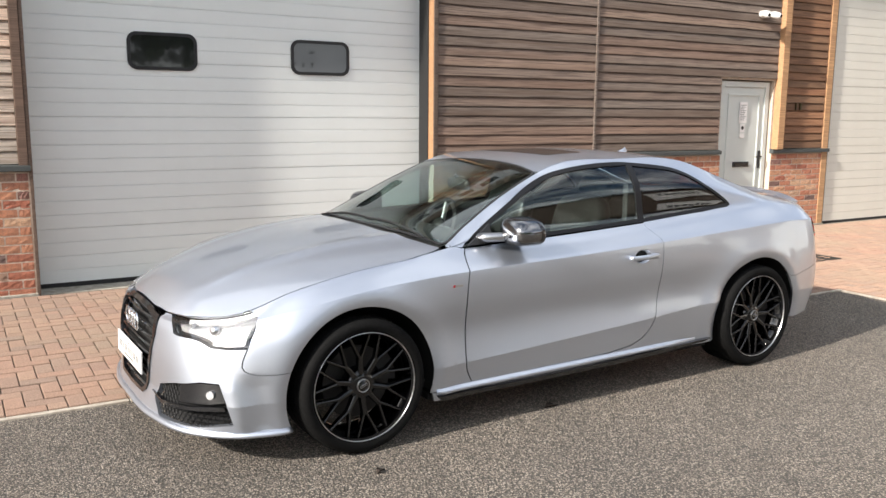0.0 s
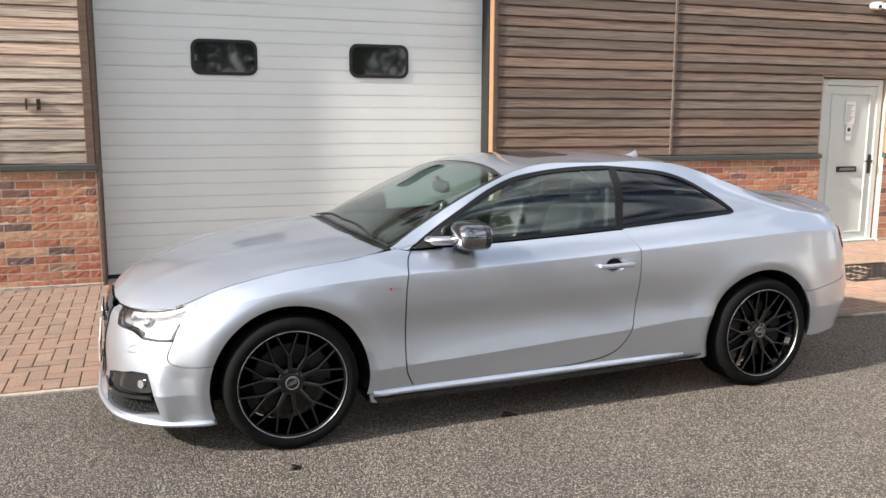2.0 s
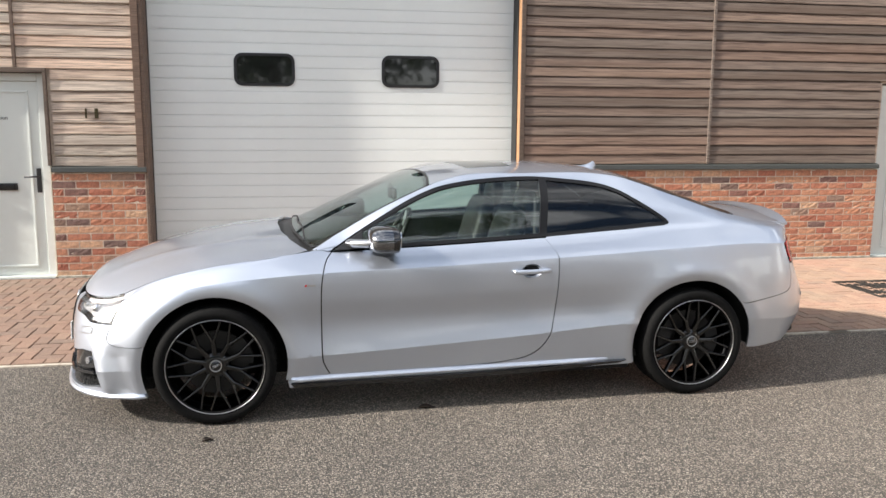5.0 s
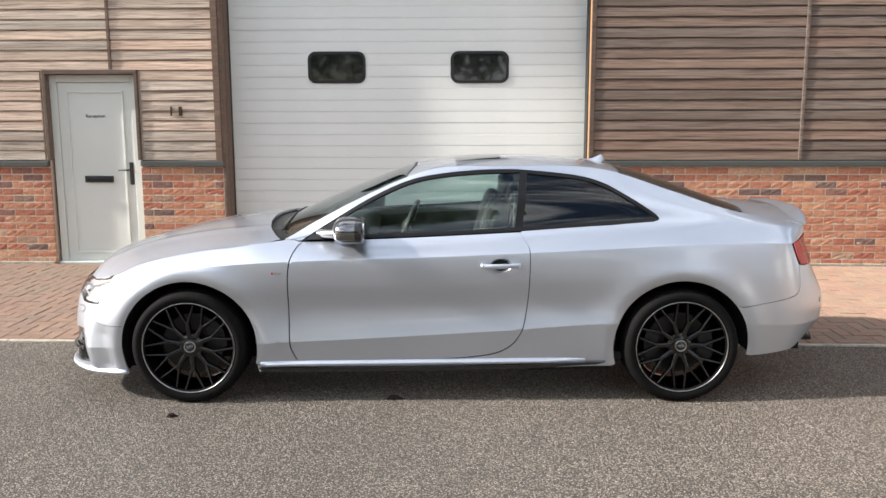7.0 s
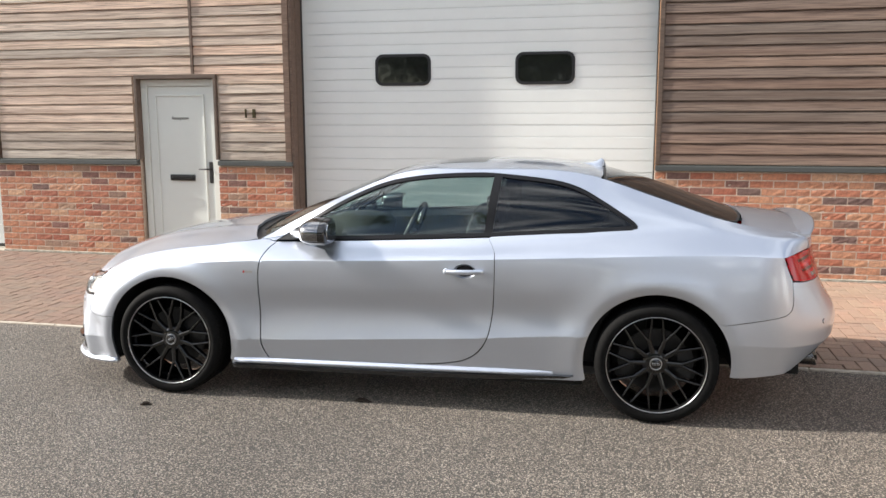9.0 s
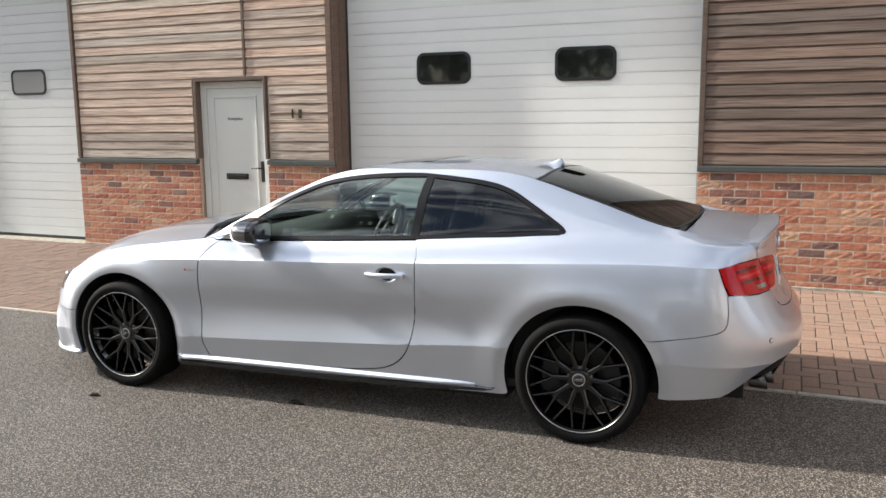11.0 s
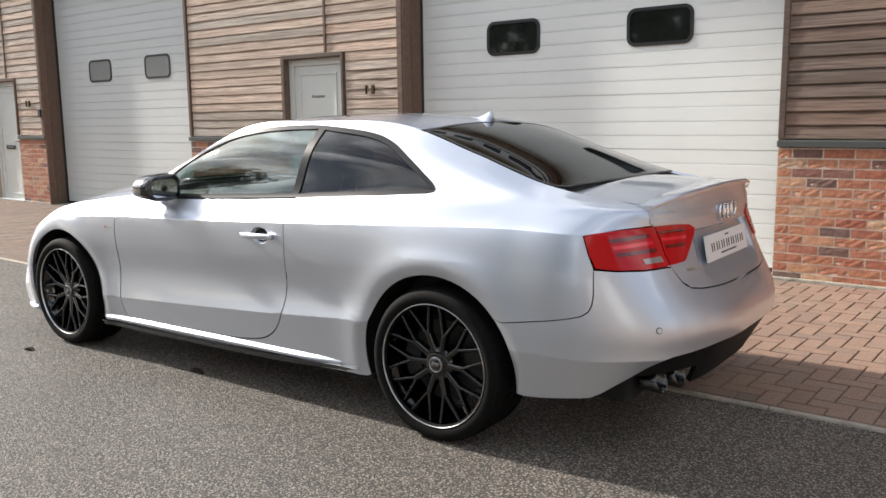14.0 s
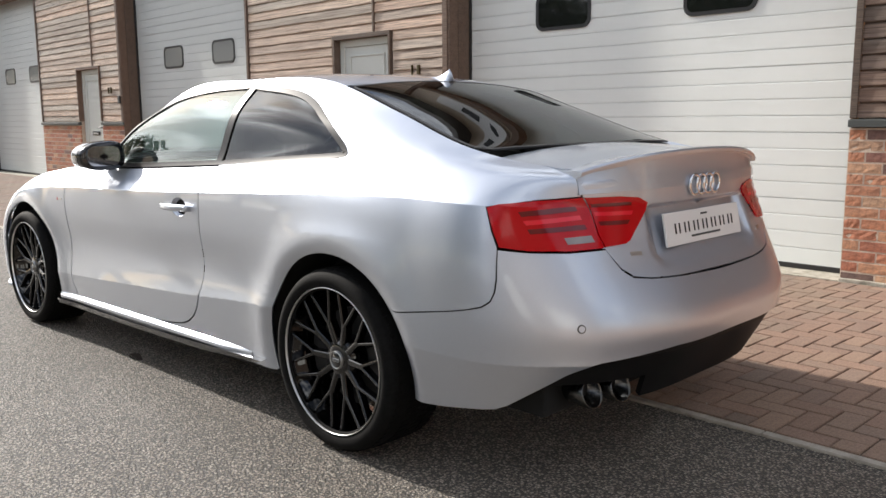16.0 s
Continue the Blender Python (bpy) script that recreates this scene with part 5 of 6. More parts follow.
    for k in range(4):
        join(em, tube([(-.0135 + .009 * k + .0055 * math.cos(a), .013, .0055 * math.sin(a)) for a in [2 * math.pi * i / 12 for i in range(13)]], .0009, 5))
    part("cap_emblem", em, SATIN_METAL, hub, "small bright rings")
    for k in range(5):
        a = radians(90 + 72 * k + 36)
        b = tube([(.056 * math.cos(a), .0255, .056 * math.sin(a)), (.056 * math.cos(a), .035, .056 * math.sin(a))], .0105, 10)
        part("lug_bolt", b, DARK_VOID, hub)
    return wheel


def brake(parent, front):
    b = bmesh.new()
    bmesh.ops.create_cone(b, cap_ends=True, segments=48, radius1=0.172 if front else 0.158, radius2=0.172 if front else 0.158, depth=0.022, matrix=Matrix.Translation((0, .105, 0)) @ Matrix.Rotation(radians(90), 4, "X"))
    part("brake_disc", b, DISC, parent, "grooved steel brake disc")
    loop = [(r * math.cos(radians(a)), r * math.sin(radians(a))) for r, seq in ((.195, range(-26, 27, 6)), (.115, range(26, -27, -6))) for a in seq]
    part("brake_caliper", prism(loop, lambda p, q, d: (p * (1 if front else -1), d, q), .068, .145), CALIPER, parent, "dark brake caliper")


base_wheel = wheel_thing()
base_wheel.parent = CAR
WHEEL_POSES = [(-HUB_X, -0.912, 1), (HUB_X, -0.914, 1), (-HUB_X, 0.912, -1), (HUB_X, 0.914, -1)]
for i, (x, y, s) in enumerate(WHEEL_POSES):
    m = Matrix.Translation((x, y, HUB_Z + .003)) @ (Matrix.Rotation(math.pi, 4, "Z") if s < 0 else Matrix()) @ Matrix.Rotation(radians(0 if x > 0 else -22.6) * s, 4, "Y")
    if i == 0:
        base_wheel.matrix_basis = m
        w = base_wheel
    else:
        w = copy_thing(base_wheel, m)
    brake(w, x < 0)


def wheel_wells():
    for hx in (-HUB_X, HUB_X):
        for s in (-1, 1):
            bm = bmesh.new()
            rows = []
            for k in range(25):
                a = radians((-14 + 215 * k / 24) if hx < 0 else (-6 + 201 * k / 24))
                r = ARCH_R + 0.018
                rows.append([bm.verts.new((hx + r * math.cos(a), s * y, HUB_Z + r * math.sin(a))) for y in (.885, .56)])
            for a, b in zip(rows, rows[1:]):
                bm.faces.new((a[0], a[1], b[1], b[0]))
            bm.faces.new([r[1] for r in rows])
            part("wheel_arch_liner", bm, DARK_VOID, CAR, "black arch liner", True)
wheel_wells()
under = bmesh.new()
add_box(under, -1.0, 1.0, -.845, .845, .165, .20, 0.01)
add_box(under, -2.05, -1.72, -.70, .70, .15, .22, 0.01)
add_box(under, 1.73, 2.05, -.50, .50, .22, .27, 0.01)
# dark filler added behind the exhaust notch, in place of the recess's shade
add_box(under, 1.95, 2.13, -.70, .70, .245, .42, 0.01)
add_box(under, -1.72, -1.0, -.55, .55, .16, .24, 0.01)
add_box(under, 1.0, 1.73, -.55, .55, .18, .26, 0.01)
part("underbody", under, DARK_VOID, CAR, "black underbody tray with dark filler behind the exhaust")


# --- car details
def spot(uv, off=0.0):
    """Place, outward normal and frame of the left side at (u, v)."""
    u, v = np.array([uv[0]]), np.array([uv[1]])
    n = normals(side, u, v)[0]
    p = side(u, v)[0] + n * off
    return Vector(p), Vector(n)


def both_sides(name, bm, mat, parent=None, label="", smooth=False, left_only=False):
    me = bpy.data.meshes.new(name)
    bm.normal_update()
    bm.to_mesh(me)
    me.materials.append(mat)
    if smooth:
        me.shade_smooth()
    a = new(name, me)
    a.parent = parent or CAR
    out = [a]
    if label:
        tagged(a, label)
    if not left_only:
        for v in bm.verts:
            v.co.y = -v.co.y
        bmesh.ops.reverse_faces(bm, faces=bm.faces)
        me2 = bpy.data.meshes.new(name)
        bm.to_mesh(me2)
        me2.materials.append(mat)
        if smooth:
            me2.shade_smooth()
        b = new(name, me2)
        b.parent = parent or CAR
        if label:
            tagged(b, label)
        out.append(b)
    bm.free()
    return out


# door handles: a bar over a bowl
def handle_parts():
    b = bmesh.new()
    rows = []
    for k in range(15):
        f = k / 14
        x = .252 + .218 * f
        e = math.sin(math.pi * f) ** 0.35 if 0 < f < 1 else 0.25
        p, nn = spot(on_side(x, .782 + .004 * f))
        off = 0.018 + 0.016 * math.sin(math.pi * f)
        hh, tt = 0.0145 * (0.72 + .28 * e), 0.011 * (0.6 + .4 * e)
        rows.append([b.verts.new(p + nn * (off + tt * math.cos(a)) + Vector((0, 0, hh * math.sin(a)))) for a in [2 * math.pi * i / 12 for i in range(12)]])
    for r, q in zip(rows, rows[1:]):
        for i in range(12):
            b.faces.new((r[i], r[(i + 1) % 12], q[(i + 1) % 12], q[i]))
    b.faces.new(rows[0][::-1])
    b.faces.new(rows[-1])
    for x0, x1 in ((.258, .282), (.44, .464)):
        pa, na = spot(on_side(x0, .782))
        pb, nb = spot(on_side(x1, .782))
        add_box(b, pa.x, pb.x, pa.y - .03, pa.y + .01, .772, .794, 0.003)
    bmesh.ops.recalc_face_normals(b, faces=b.faces)
    for ob, d in zip(both_sides("door_handle", b, PAINT, smooth=True), doors):
        ob.parent = d
handle_parts()


def bowl_surface(cx, cz, rx, rz):
    # a shallow dish behind the handle: a runs outwards, b round
    rows = []
    b = bmesh.new()
    for f in (1.0, .93, .8, .6, .35, 0.05):
        ring = []
        for k in range(24):
            a = 2 * math.pi * k / 24
            p, n = spot(on_side(cx + rx * f * math.cos(a), cz + rz * f * math.sin(a)))
            ring.append(b.verts.new(p - n * (0.002 + .034 * (1 - f ** 2.5))))
        rows.append(ring)
    for r, q in zip(rows, rows[1:]):
        for i in range(24):
            b.faces.new((r[i], r[(i + 1) % 24], q[(i + 1) % 24], q[i]))
    b.faces.new(rows[-1])
    bmesh.ops.recalc_face_normals(b, faces=b.faces)
    bmesh.ops.reverse_faces(b, faces=b.faces)
    for ob, d in zip(both_sides("handle_bowl", b, PAINT, smooth=True), doors):
        ob.parent = d
bowl_surface(.364, .784, .062, .040)


# mirrors
def mirror_parts():
    def blob(rx, ry, rz, cx, cy, cz, cut=None, e=0.62):
        b = bmesh.new()
        bmesh.ops.create_uvsphere(b, u_segments=36, v_segments=20, radius=1.0)
        for v in b.verts:
            q = v.co
            q = Vector([math.copysign(abs(t) ** e, t) for t in q])
            q.x, q.y, q.z = q.x * rx, q.y * ry, q.z * rz
            taper = 1 - 0.22 * max(0, -q.y / ry) ** 2
            q.z = q.z * taper + (0.010 * (q.y / ry) if q.z > 0 else 0)
            if q.x > rx * 0.35:
                q.x = rx * 0.35 + (q.x - rx * .35) * .25
            v.co = q + Vector((cx, cy, cz))
        if cut is not None:
            bmesh.ops.bisect_plane(b, geom=b.verts[:] + b.edges[:] + b.faces[:], plane_co=(0, 0, cut[0]), plane_no=(0, 0, 1), clear_inner=cut[1] > 0, clear_outer=cut[1] < 0)
            ed = [e2 for e2 in b.edges if e2.is_boundary]
            bmesh.ops.holes_fill(b, edges=ed)
        return b
    C = (-.445, -.880, .974)
    shell = blob(.116, .114, .072, *C, cut=(.934, 1), e=.62)
    bmesh.ops.bisect_plane(shell, geom=shell.verts[:] + shell.edges[:] + shell.faces[:], plane_co=(C[0] + .012, 0, 0), plane_no=(1, 0, 0), clear_outer=True)
    both_sides("mirror_cap", shell, MIRROR_CAP, label="polished aluminium door mirror cap", smooth=True)
    both_sides("mirror_base", blob(.1135, .1115, .0695, *C, e=.60), BLACK_GLOSS, smooth=True)
    glass_b = prism(rounded_rect(.160, .094, .038), lambda a, b, d: (d, C[1] + a, C[2] + b + .002), C[0] + .044, C[0] + .058)
    both_sides("mirror_glass", glass_b, CHROME, label="mirror glass")
    rim = prism(rounded_rect(.178, .108, .044), lambda a, b, d: (d, C[1] + a, C[2] + b + .002), C[0] + .037, C[0] + .052)
    both_sides("mirror_rim", rim, BLACK_GLOSS)
    arm = tube([(-.622, -.755, .944), (-.605, -.79, .946), (-.55, -.83, .949), (-.48, -.85, .952)], [.024, .024, .024, .028], 14)
    for v in arm.verts:
        v.co.x += (v.co.x + .58) * 0.5
    both_sides("mirror_arm", arm, SATIN_METAL, label="satin silver mirror arm", smooth=True)
    foot = prism([(-.735, .911), (-.575, .916), (-.575, 1.008)], lambda a, b, d: (a, -(d + (1.0 - b) * .47 + .732), b), 0.0, 0.010)
    both_sides("mirror_foot", foot, BLACK_SATIN, label="black quarterlight corner")
mirror_parts()


# side badge, sensors, washer covers
def flat_badge(loop2, mat, name, where, lift=0.0015, label="", parent=None):
    for ob in body(name, [where(a, b) for a, b in loop2], mat, lift=lift, lip=0.002, grid=(0.05, 0.05), label=label, parent=parent):
        pass
flat_badge([(-.905, .738), (-.848, .738), (-.848, .748), (-.905, .748)], SATIN_METAL, "side_badge", on_side, label="small bright side badge")
flat_badge([(-.905, .737), (-.896, .737), (-.894, .749), (-.903, .749)], RED_BADGE, "badge_diamond", on_side, 0.003)
for w, z in ((.678, .538),):
    c, n = spot(on_rear(w, z), 0.0005)
    for nm, r, mt, o in (("parking_sensor", .0135, DARK_CHROME, 0.0), ("parking_sensor", .0105, PAINT, 0.0012)):
        b = bmesh.new()
        bmesh.ops.create_cone(b, cap_ends=True, segments=20, radius1=r, radius2=r * .92, depth=.003, matrix=Matrix.Translation(c + n * o) @ n.to_track_quat("Z", "Y").to_matrix().to_4x4())
        both_sides(nm, b, mt)
sill_ledge()
washgap = [(.652, .476), (.752, .487), (.757, .518), (.735, .529), (.678, .519), (.660, .509)]
body("washer_gap", [on_front(w, z) for w, z in washgap], SATIN_METAL, lift=0.0006, lip=0.002)
wash = [(.66, .482), (.745, .492), (.750, .515), (.735, .522), (.68, .512), (.668, .505)]
body("washer_cover", [on_front(w, z) for w, z in wash], PAINT, lift=0.0025, lip=0.004)


# grille, front plate
def grille():
    g = empty("grille")
    g.parent = CAR
    tagged(g, "gloss black single-frame grille with slim bars")
    def panel_on(name, half, mat, lift, lip, label=""):
        d = panel_data(side, [on_front(w, z) for w, z in half], (), (0.08, 0.12), lift, lip, step=0.015)
        return panel_object(name, merged(d, mirrored(d)), mat, g, label)
    panel_on("backing", grille_loop, DARK_VOID, -0.045, 0.0)
    loop = [on_front(w, z) for w, z in grille_loop]
    hole = [on_front(max(0, w - .020) if w > .01 else -0.0, z + (-.018 if z > .5 else .016 if z < .3 else 0)) for w, z in grille_loop]
    half = loop + hole[::-1]
    d = panel_data(side, half, (), (0.08, 0.12), 0.006, 0.03, step=0.015)
    panel_object("surround", merged(d, mirrored(d)), BLACK_GLOSS, g, "gloss black frame")
    for k in range(9):
        z = .268 + .042 * k
        w = .245 + (.33 - .245) * min(1, (z - .262) / .2) if z < .46 else .335
        pts = []
        for q in np.linspace(-w, w, 17):
            p, n = spot(on_front(abs(q), z), -0.012)
            pts.append((p.x, -p.y if q > 0 else p.y, z))
        b = bmesh.new()
        rows = [[b.verts.new((x + dx, y, zz + dz)) for dx, dz in ((0, .006), (-.006, 0), (0, -.006), (.02, 0))] for x, y, zz in pts]
        for r, q in zip(rows, rows[1:]):
            for i in range(4):
                b.faces.new((r[i], r[(i + 1) % 4], q[(i + 1) % 4], q[i]))
        part("grille_bar", b, BLACK_GLOSS, g)
    return g
grille()


def rings_emblem(name, c, r, mat, tilt, sgn):
    e = empty(name)
    e.parent = CAR
    tagged(e, "bright chrome rings emblem")
    e.matrix_basis = Matrix.Translation(c) @ Matrix.Rotation(radians(90), 4, "Z") @ Matrix.Rotation(radians(tilt), 4, "X")
    for k in range(4):
        cx = (k - 1.5) * r * 1.42
        b = tube([(cx + r * math.cos(a), 0, r * math.sin(a)) for a in [2 * math.pi * i / 28 for i in range(29)]], r * .17, 8, False)
        part("ring", b, mat, e, smooth=True)
rings_emblem("front_emblem", (-2.205, 0, .555), .040, CHROME, 0, -1)
rings_emblem("rear_emblem", (2.262, 0, .921), .033, CHROME, 0, 1)


def plate(name, x, z, lean, sgn):
    p = empty(name)
    p.parent = CAR
    tagged(p, "white show plate with plain dark bars")
    p.matrix_basis = Matrix.Translation((x, 0, z)) @ Matrix.Rotation(radians(lean), 4, "Y")
    part("plate_board", box(-.004, .004, -.26, .26, -.054, .054, 0.002), PLATE_WHITE, p)
    f = sgn * .0055
    lo, hi = min(f, f - sgn * .001), max(f, f - sgn * .001)
    for k in range(7):
        y = -.185 + .0617 * k
        part("letter_bar", box(lo, hi, y - .017, y - .009, -.017, .017), INK, p)
        part("letter_bar", box(lo, hi, y + .009, y + .017, -.017, .017), INK, p)
    part("text_bar", box(lo, hi, -.10, .10, -.036, -.029), LEDGE, p)
    part("text_bar", box(lo, hi, -.022, .022, .033, .039), LEDGE, p)
plate("front_plate", -2.226, .390, 2, -1)
plate("rear_plate", 2.264, .785, -11, 1)
flat_badge([(.450, .727), (.402, .725), (.402, .737), (.450, .739)], SATIN_METAL, "boot_badge", on_rear, label="small bright boot badge")


# lower intakes
def intakes():
    for s in (0, 1):
        t = empty("lower_intake")
        t.parent = CAR
        tagged(t, "black honeycomb intake with fog lamp")
        def put(name, half, mat, lift, lip, label=""):
            d = panel_data(side, [on_front(w, z) for w, z in half], (), (0.08, 0.12), lift, lip, step=0.015)
            return panel_object(name, mirrored(d) if s else d, mat, t, label)
        put("backing", intake_loop, DARK_VOID, -0.035, 0.0)
        sy = 1 if s else -1
        bars_b = bmesh.new()
        for r in range(11):
            for c in range(15):
                w = .405 + .029 * c + (.0145 if r % 2 else 0)
                z = .185 + .021 * r
                if not inside(intake_loop, np.array([w]), np.array([z]))[0] or (z > .285 and w > .58):
                    continue
                p, n = spot(on_front(w, z), -0.016)
                q = n.to_track_quat("Z", "Y")
                pts = [p + q @ Vector((.0135 * math.cos(a), .0125 * math.sin(a), 0)) for a in [math.pi / 3 * i for i in range(7)]]
                join(bars_b, tube([(v.x, v.y if not s else -v.y, v.z) for v in pts], .0028, 4, False))
        part("mesh", bars_b, BLACK_MESH, t, "black honeycomb mesh")
        put("fog_panel", [(.585, .368), (.70, .390), (.775, .392), (.803, .318), (.72, .298), (.575, .288)], BLACK_GLOSS, -0.012, 0.01, "gloss black fog lamp panel")
        put("blade", [(.345, .285), (.47, .268), (.60, .280), (.808, .302), (.812, .288), (.60, .262), (.47, .250)], BLACK_GLOSS, 0.010, 0.02, "gloss black blade")
        p, n = spot(on_front(.745, .345), -0.008)
        b = bmesh.new()
        bmesh.ops.create_cone(b, cap_ends=True, segments=24, radius1=.021, radius2=.019, depth=.012, matrix=Matrix.Translation((p.x, p.y if not s else -p.y, p.z)) @ Vector((n.x, n.y if not s else -n.y, n.z)).to_track_quat("Z", "Y").to_matrix().to_4x4())
        part("fog_lamp", b, REFLECTOR, t, "round clear fog lamp")
intakes()
def splitter():
    b = bmesh.new()
    rows = []
    for q in np.linspace(-4.02, 4.02, 81):
        p, n = spot((abs(q), .03), 0)
        sg = 1 if q < 0 else -1
        o = Vector((n.x, n.y * sg, 0)).normalized() * 0.012
        z = p.z
        rows.append([b.verts.new((p.x + o.x * f, p.y * sg + o.y * f, zz)) for f, zz in ((-.2, z + .022), (1, z + .010), (1.3, z + .002), (1.0, z - .006), (-4, z - .010))])
    for r, q in zip(rows, rows[1:]):
        for i in range(5):
            b.faces.new((r[i], r[(i + 1) % 5], q[(i + 1) % 5], q[i]))
    b.faces.new(rows[0])
    b.faces.new(rows[-1][::-1])
    bmesh.ops.recalc_face_normals(b, faces=b.faces)
    part("front_splitter", b, PAINT, CAR, smooth=True)
splitter()

# shark fin, cowl, wipers, exhaust
def fin():
    b = bmesh.new()
    rows = []
    for k in range(13):
        f = k / 12
        x = .93 + .145 * f
        h = 0.074 * max(0.0, (f ** 2.6)) * (1 if f < .86 else max(0.05, 1 - (f - .86) / .14)) + .004
        w = .015 * (1 - abs(f - .55) ** 2 * 2.2) + .004
        z = float(upper(np.array([x]), np.array([0.0]))[0, 2]) - .004
        rows.append([b.verts.new((x + .022 * t * f, y * w, z + h * t)) for y, t in ((-1, 0), (-.55, .35), (-.2, .8), (0, 1), (.2, .8), (.55, .35), (1, 0))])
    for r, q in zip(rows, rows[1:]):
        for i in range(6):
            b.faces.new((r[i], r[i + 1], q[i + 1], q[i]))
    b.faces.new(rows[-1][::-1])
    b.faces.new(rows[0])
    bmesh.ops.recalc_face_normals(b, faces=b.faces)
    part("roof_aerial", b, PAINT, CAR, "body-coloured shark fin aerial", True)
fin()
def cowl_surface(x, y):
    p = hood(x, y)
    p[:, 2] -= 0.022
    return p
cowl_half = [(-1.08, 0), (-1.06, -.3), (-1.01, -.55), (-.935, -.715), (-.865, -.738), (-.838, -.70), (-.88, -.5), (-.91, -.3), (-.92, 0)]
body("cowl", sym(cowl_half), BLACK_SATIN, both="no", surface=cowl_surface, grid=(0.04, 0.04), lip=0.03, label="black plastic cowl below the windscreen")
def on_screen(x, y, off):
    p = upper(np.array([x]), np.array([y]))
    n = normals(upper, np.array([x]), np.array([y]))[0]
    return tuple(p[0] + n * off)
for y0, y1, xa in ((.60, .02, -.915), (.0, -.60, -.905)):
    pts = [on_screen(xa + .012 * math.sin(math.pi * k / 8) + .015 * k / 8, y0 + (y1 - y0) * k / 8, .004) for k in range(9)]
    w = part("wiper", tube(pts, .005, 6), BLACK_SATIN, CAR, "black wiper")
frit_out = sym(ws_base + ws_side + ws_top)
def inset_xy(half, d):
    return outset(sym(half), -d)
body("windscreen_border", frit_out, BLACK_GLOSS, both="no", surface=upper, grid=(0.05, 0.05), lift=-0.008, lip=0.0, holes=[inset_xy(ws_base + ws_side + ws_top, .03)])
body("rear_window_border", sym(rw_top + rw_side + rw_base), BLACK_GLOSS, both="no", surface=upper, grid=(0.05, 0.05), lift=-0.008, lip=0.0, holes=[inset_xy(rw_top + rw_side + rw_base, .03)])
body("windscreen_seal", outset(frit_out, .003), BLACK_SATIN, both="no", surface=upper, grid=(0.05, 0.05), lift=0.001, lip=0.006, holes=[inset_xy(ws_base + ws_side + ws_top, .010)])
body("rear_window_seal", outset(sym(rw_top + rw_side + rw_base), .003), BLACK_SATIN, both="no", surface=upper, grid=(0.05, 0.05), lift=0.001, lip=0.006, holes=[inset_xy(rw_top + rw_side + rw_base, .010)])
part("high_brake_lamp", box(1.10, 1.13, -.17, .17, 1.255, 1.27, .004), RED_DARK, CAR, "slim dark red brake lamp")
for w, dx in ((.585, -.025), (.475, .005)):
    b = bmesh.new()
    rows = []
    for x, r in ((2.17, .041), (2.22, .0435), (2.246, .0445), (2.250, .042), (2.244, .0385), (2.19, .037)):
        rows.append([b.verts.new((x + dx - .03 * math.sin(a) * .5, -w + r * 1.16 * math.cos(a), .316 + r * 1.0 * math.sin(a))) for a in [2 * math.pi * i / 28 for i in range(28)]])
    for r, q in zip(rows, rows[1:]):
        for i in range(28):
            b.faces.new((r[i], r[(i + 1) % 28], q[(i + 1) % 28], q[i]))
    b.faces.new(rows[-1])
    bmesh.ops.recalc_face_normals(b, faces=b.faces)
    tip = part("exhaust_tip", b, TIP_STEEL, CAR, "round steel exhaust tip", True)
    # a black disc paints the shade inside the hollow tip
    bore = bmesh.new()
    bore.faces.new([bore.verts.new((2.20 + dx, -w + .040 * 1.16 * math.cos(a), .316 + .040 * math.sin(a))) for a in [2 * math.pi * i / 28 for i in range(28)]])
    part("bore", bore, DARK_VOID, tip, "flat black disc painting the shade inside the tip")


# --- cabin
def seat(x, y, back_h, wide, mat):
    s = empty("seat")
    s.parent = CAR
    tagged(s, "dark leather seat")
    def cushion(name, w, d, h, m, e=0.5):
        b = bmesh.new()
        bmesh.ops.create_uvsphere(b, u_segments=24, v_segments=14, radius=1.0)
        for v in b.verts:
            q = Vector([math.copysign(abs(t) ** e, t) for t in v.co])
            v.co = m @ Vector((q.x * d, q.y * w, q.z * h))
        part(name, b, mat, s, smooth=True)
    cushion("seat_base", wide, .26, .075, pose(x - .22, y, .50, 0, -6))
    cushion("backrest", wide * .95, .065, back_h, pose(x + .06, y, .56 + back_h * .75, 0, 15))
    if wide < .4:
        cushion("headrest", .125, .05, .085, pose(x + .21, y, 1.115, 0, 12), .6)
        for dy in (-.06, .06):
            part("headrest_post", tube([(x + .17, y + dy, .95), (x + .20, y + dy, 1.08)], .007, 8), SATIN_METAL, s)
    else:
        for dy in (-.33, .33):
            cushion("headrest", .11, .04, .055, pose(x + .24, y + dy, 1.035, 0, 12), .6)
seat(.27, -.37, .31, .235, LEATHER)
seat(.27, .37, .31, .235, LEATHER)
seat(1.05, 0, .26, .56, LEATHER)
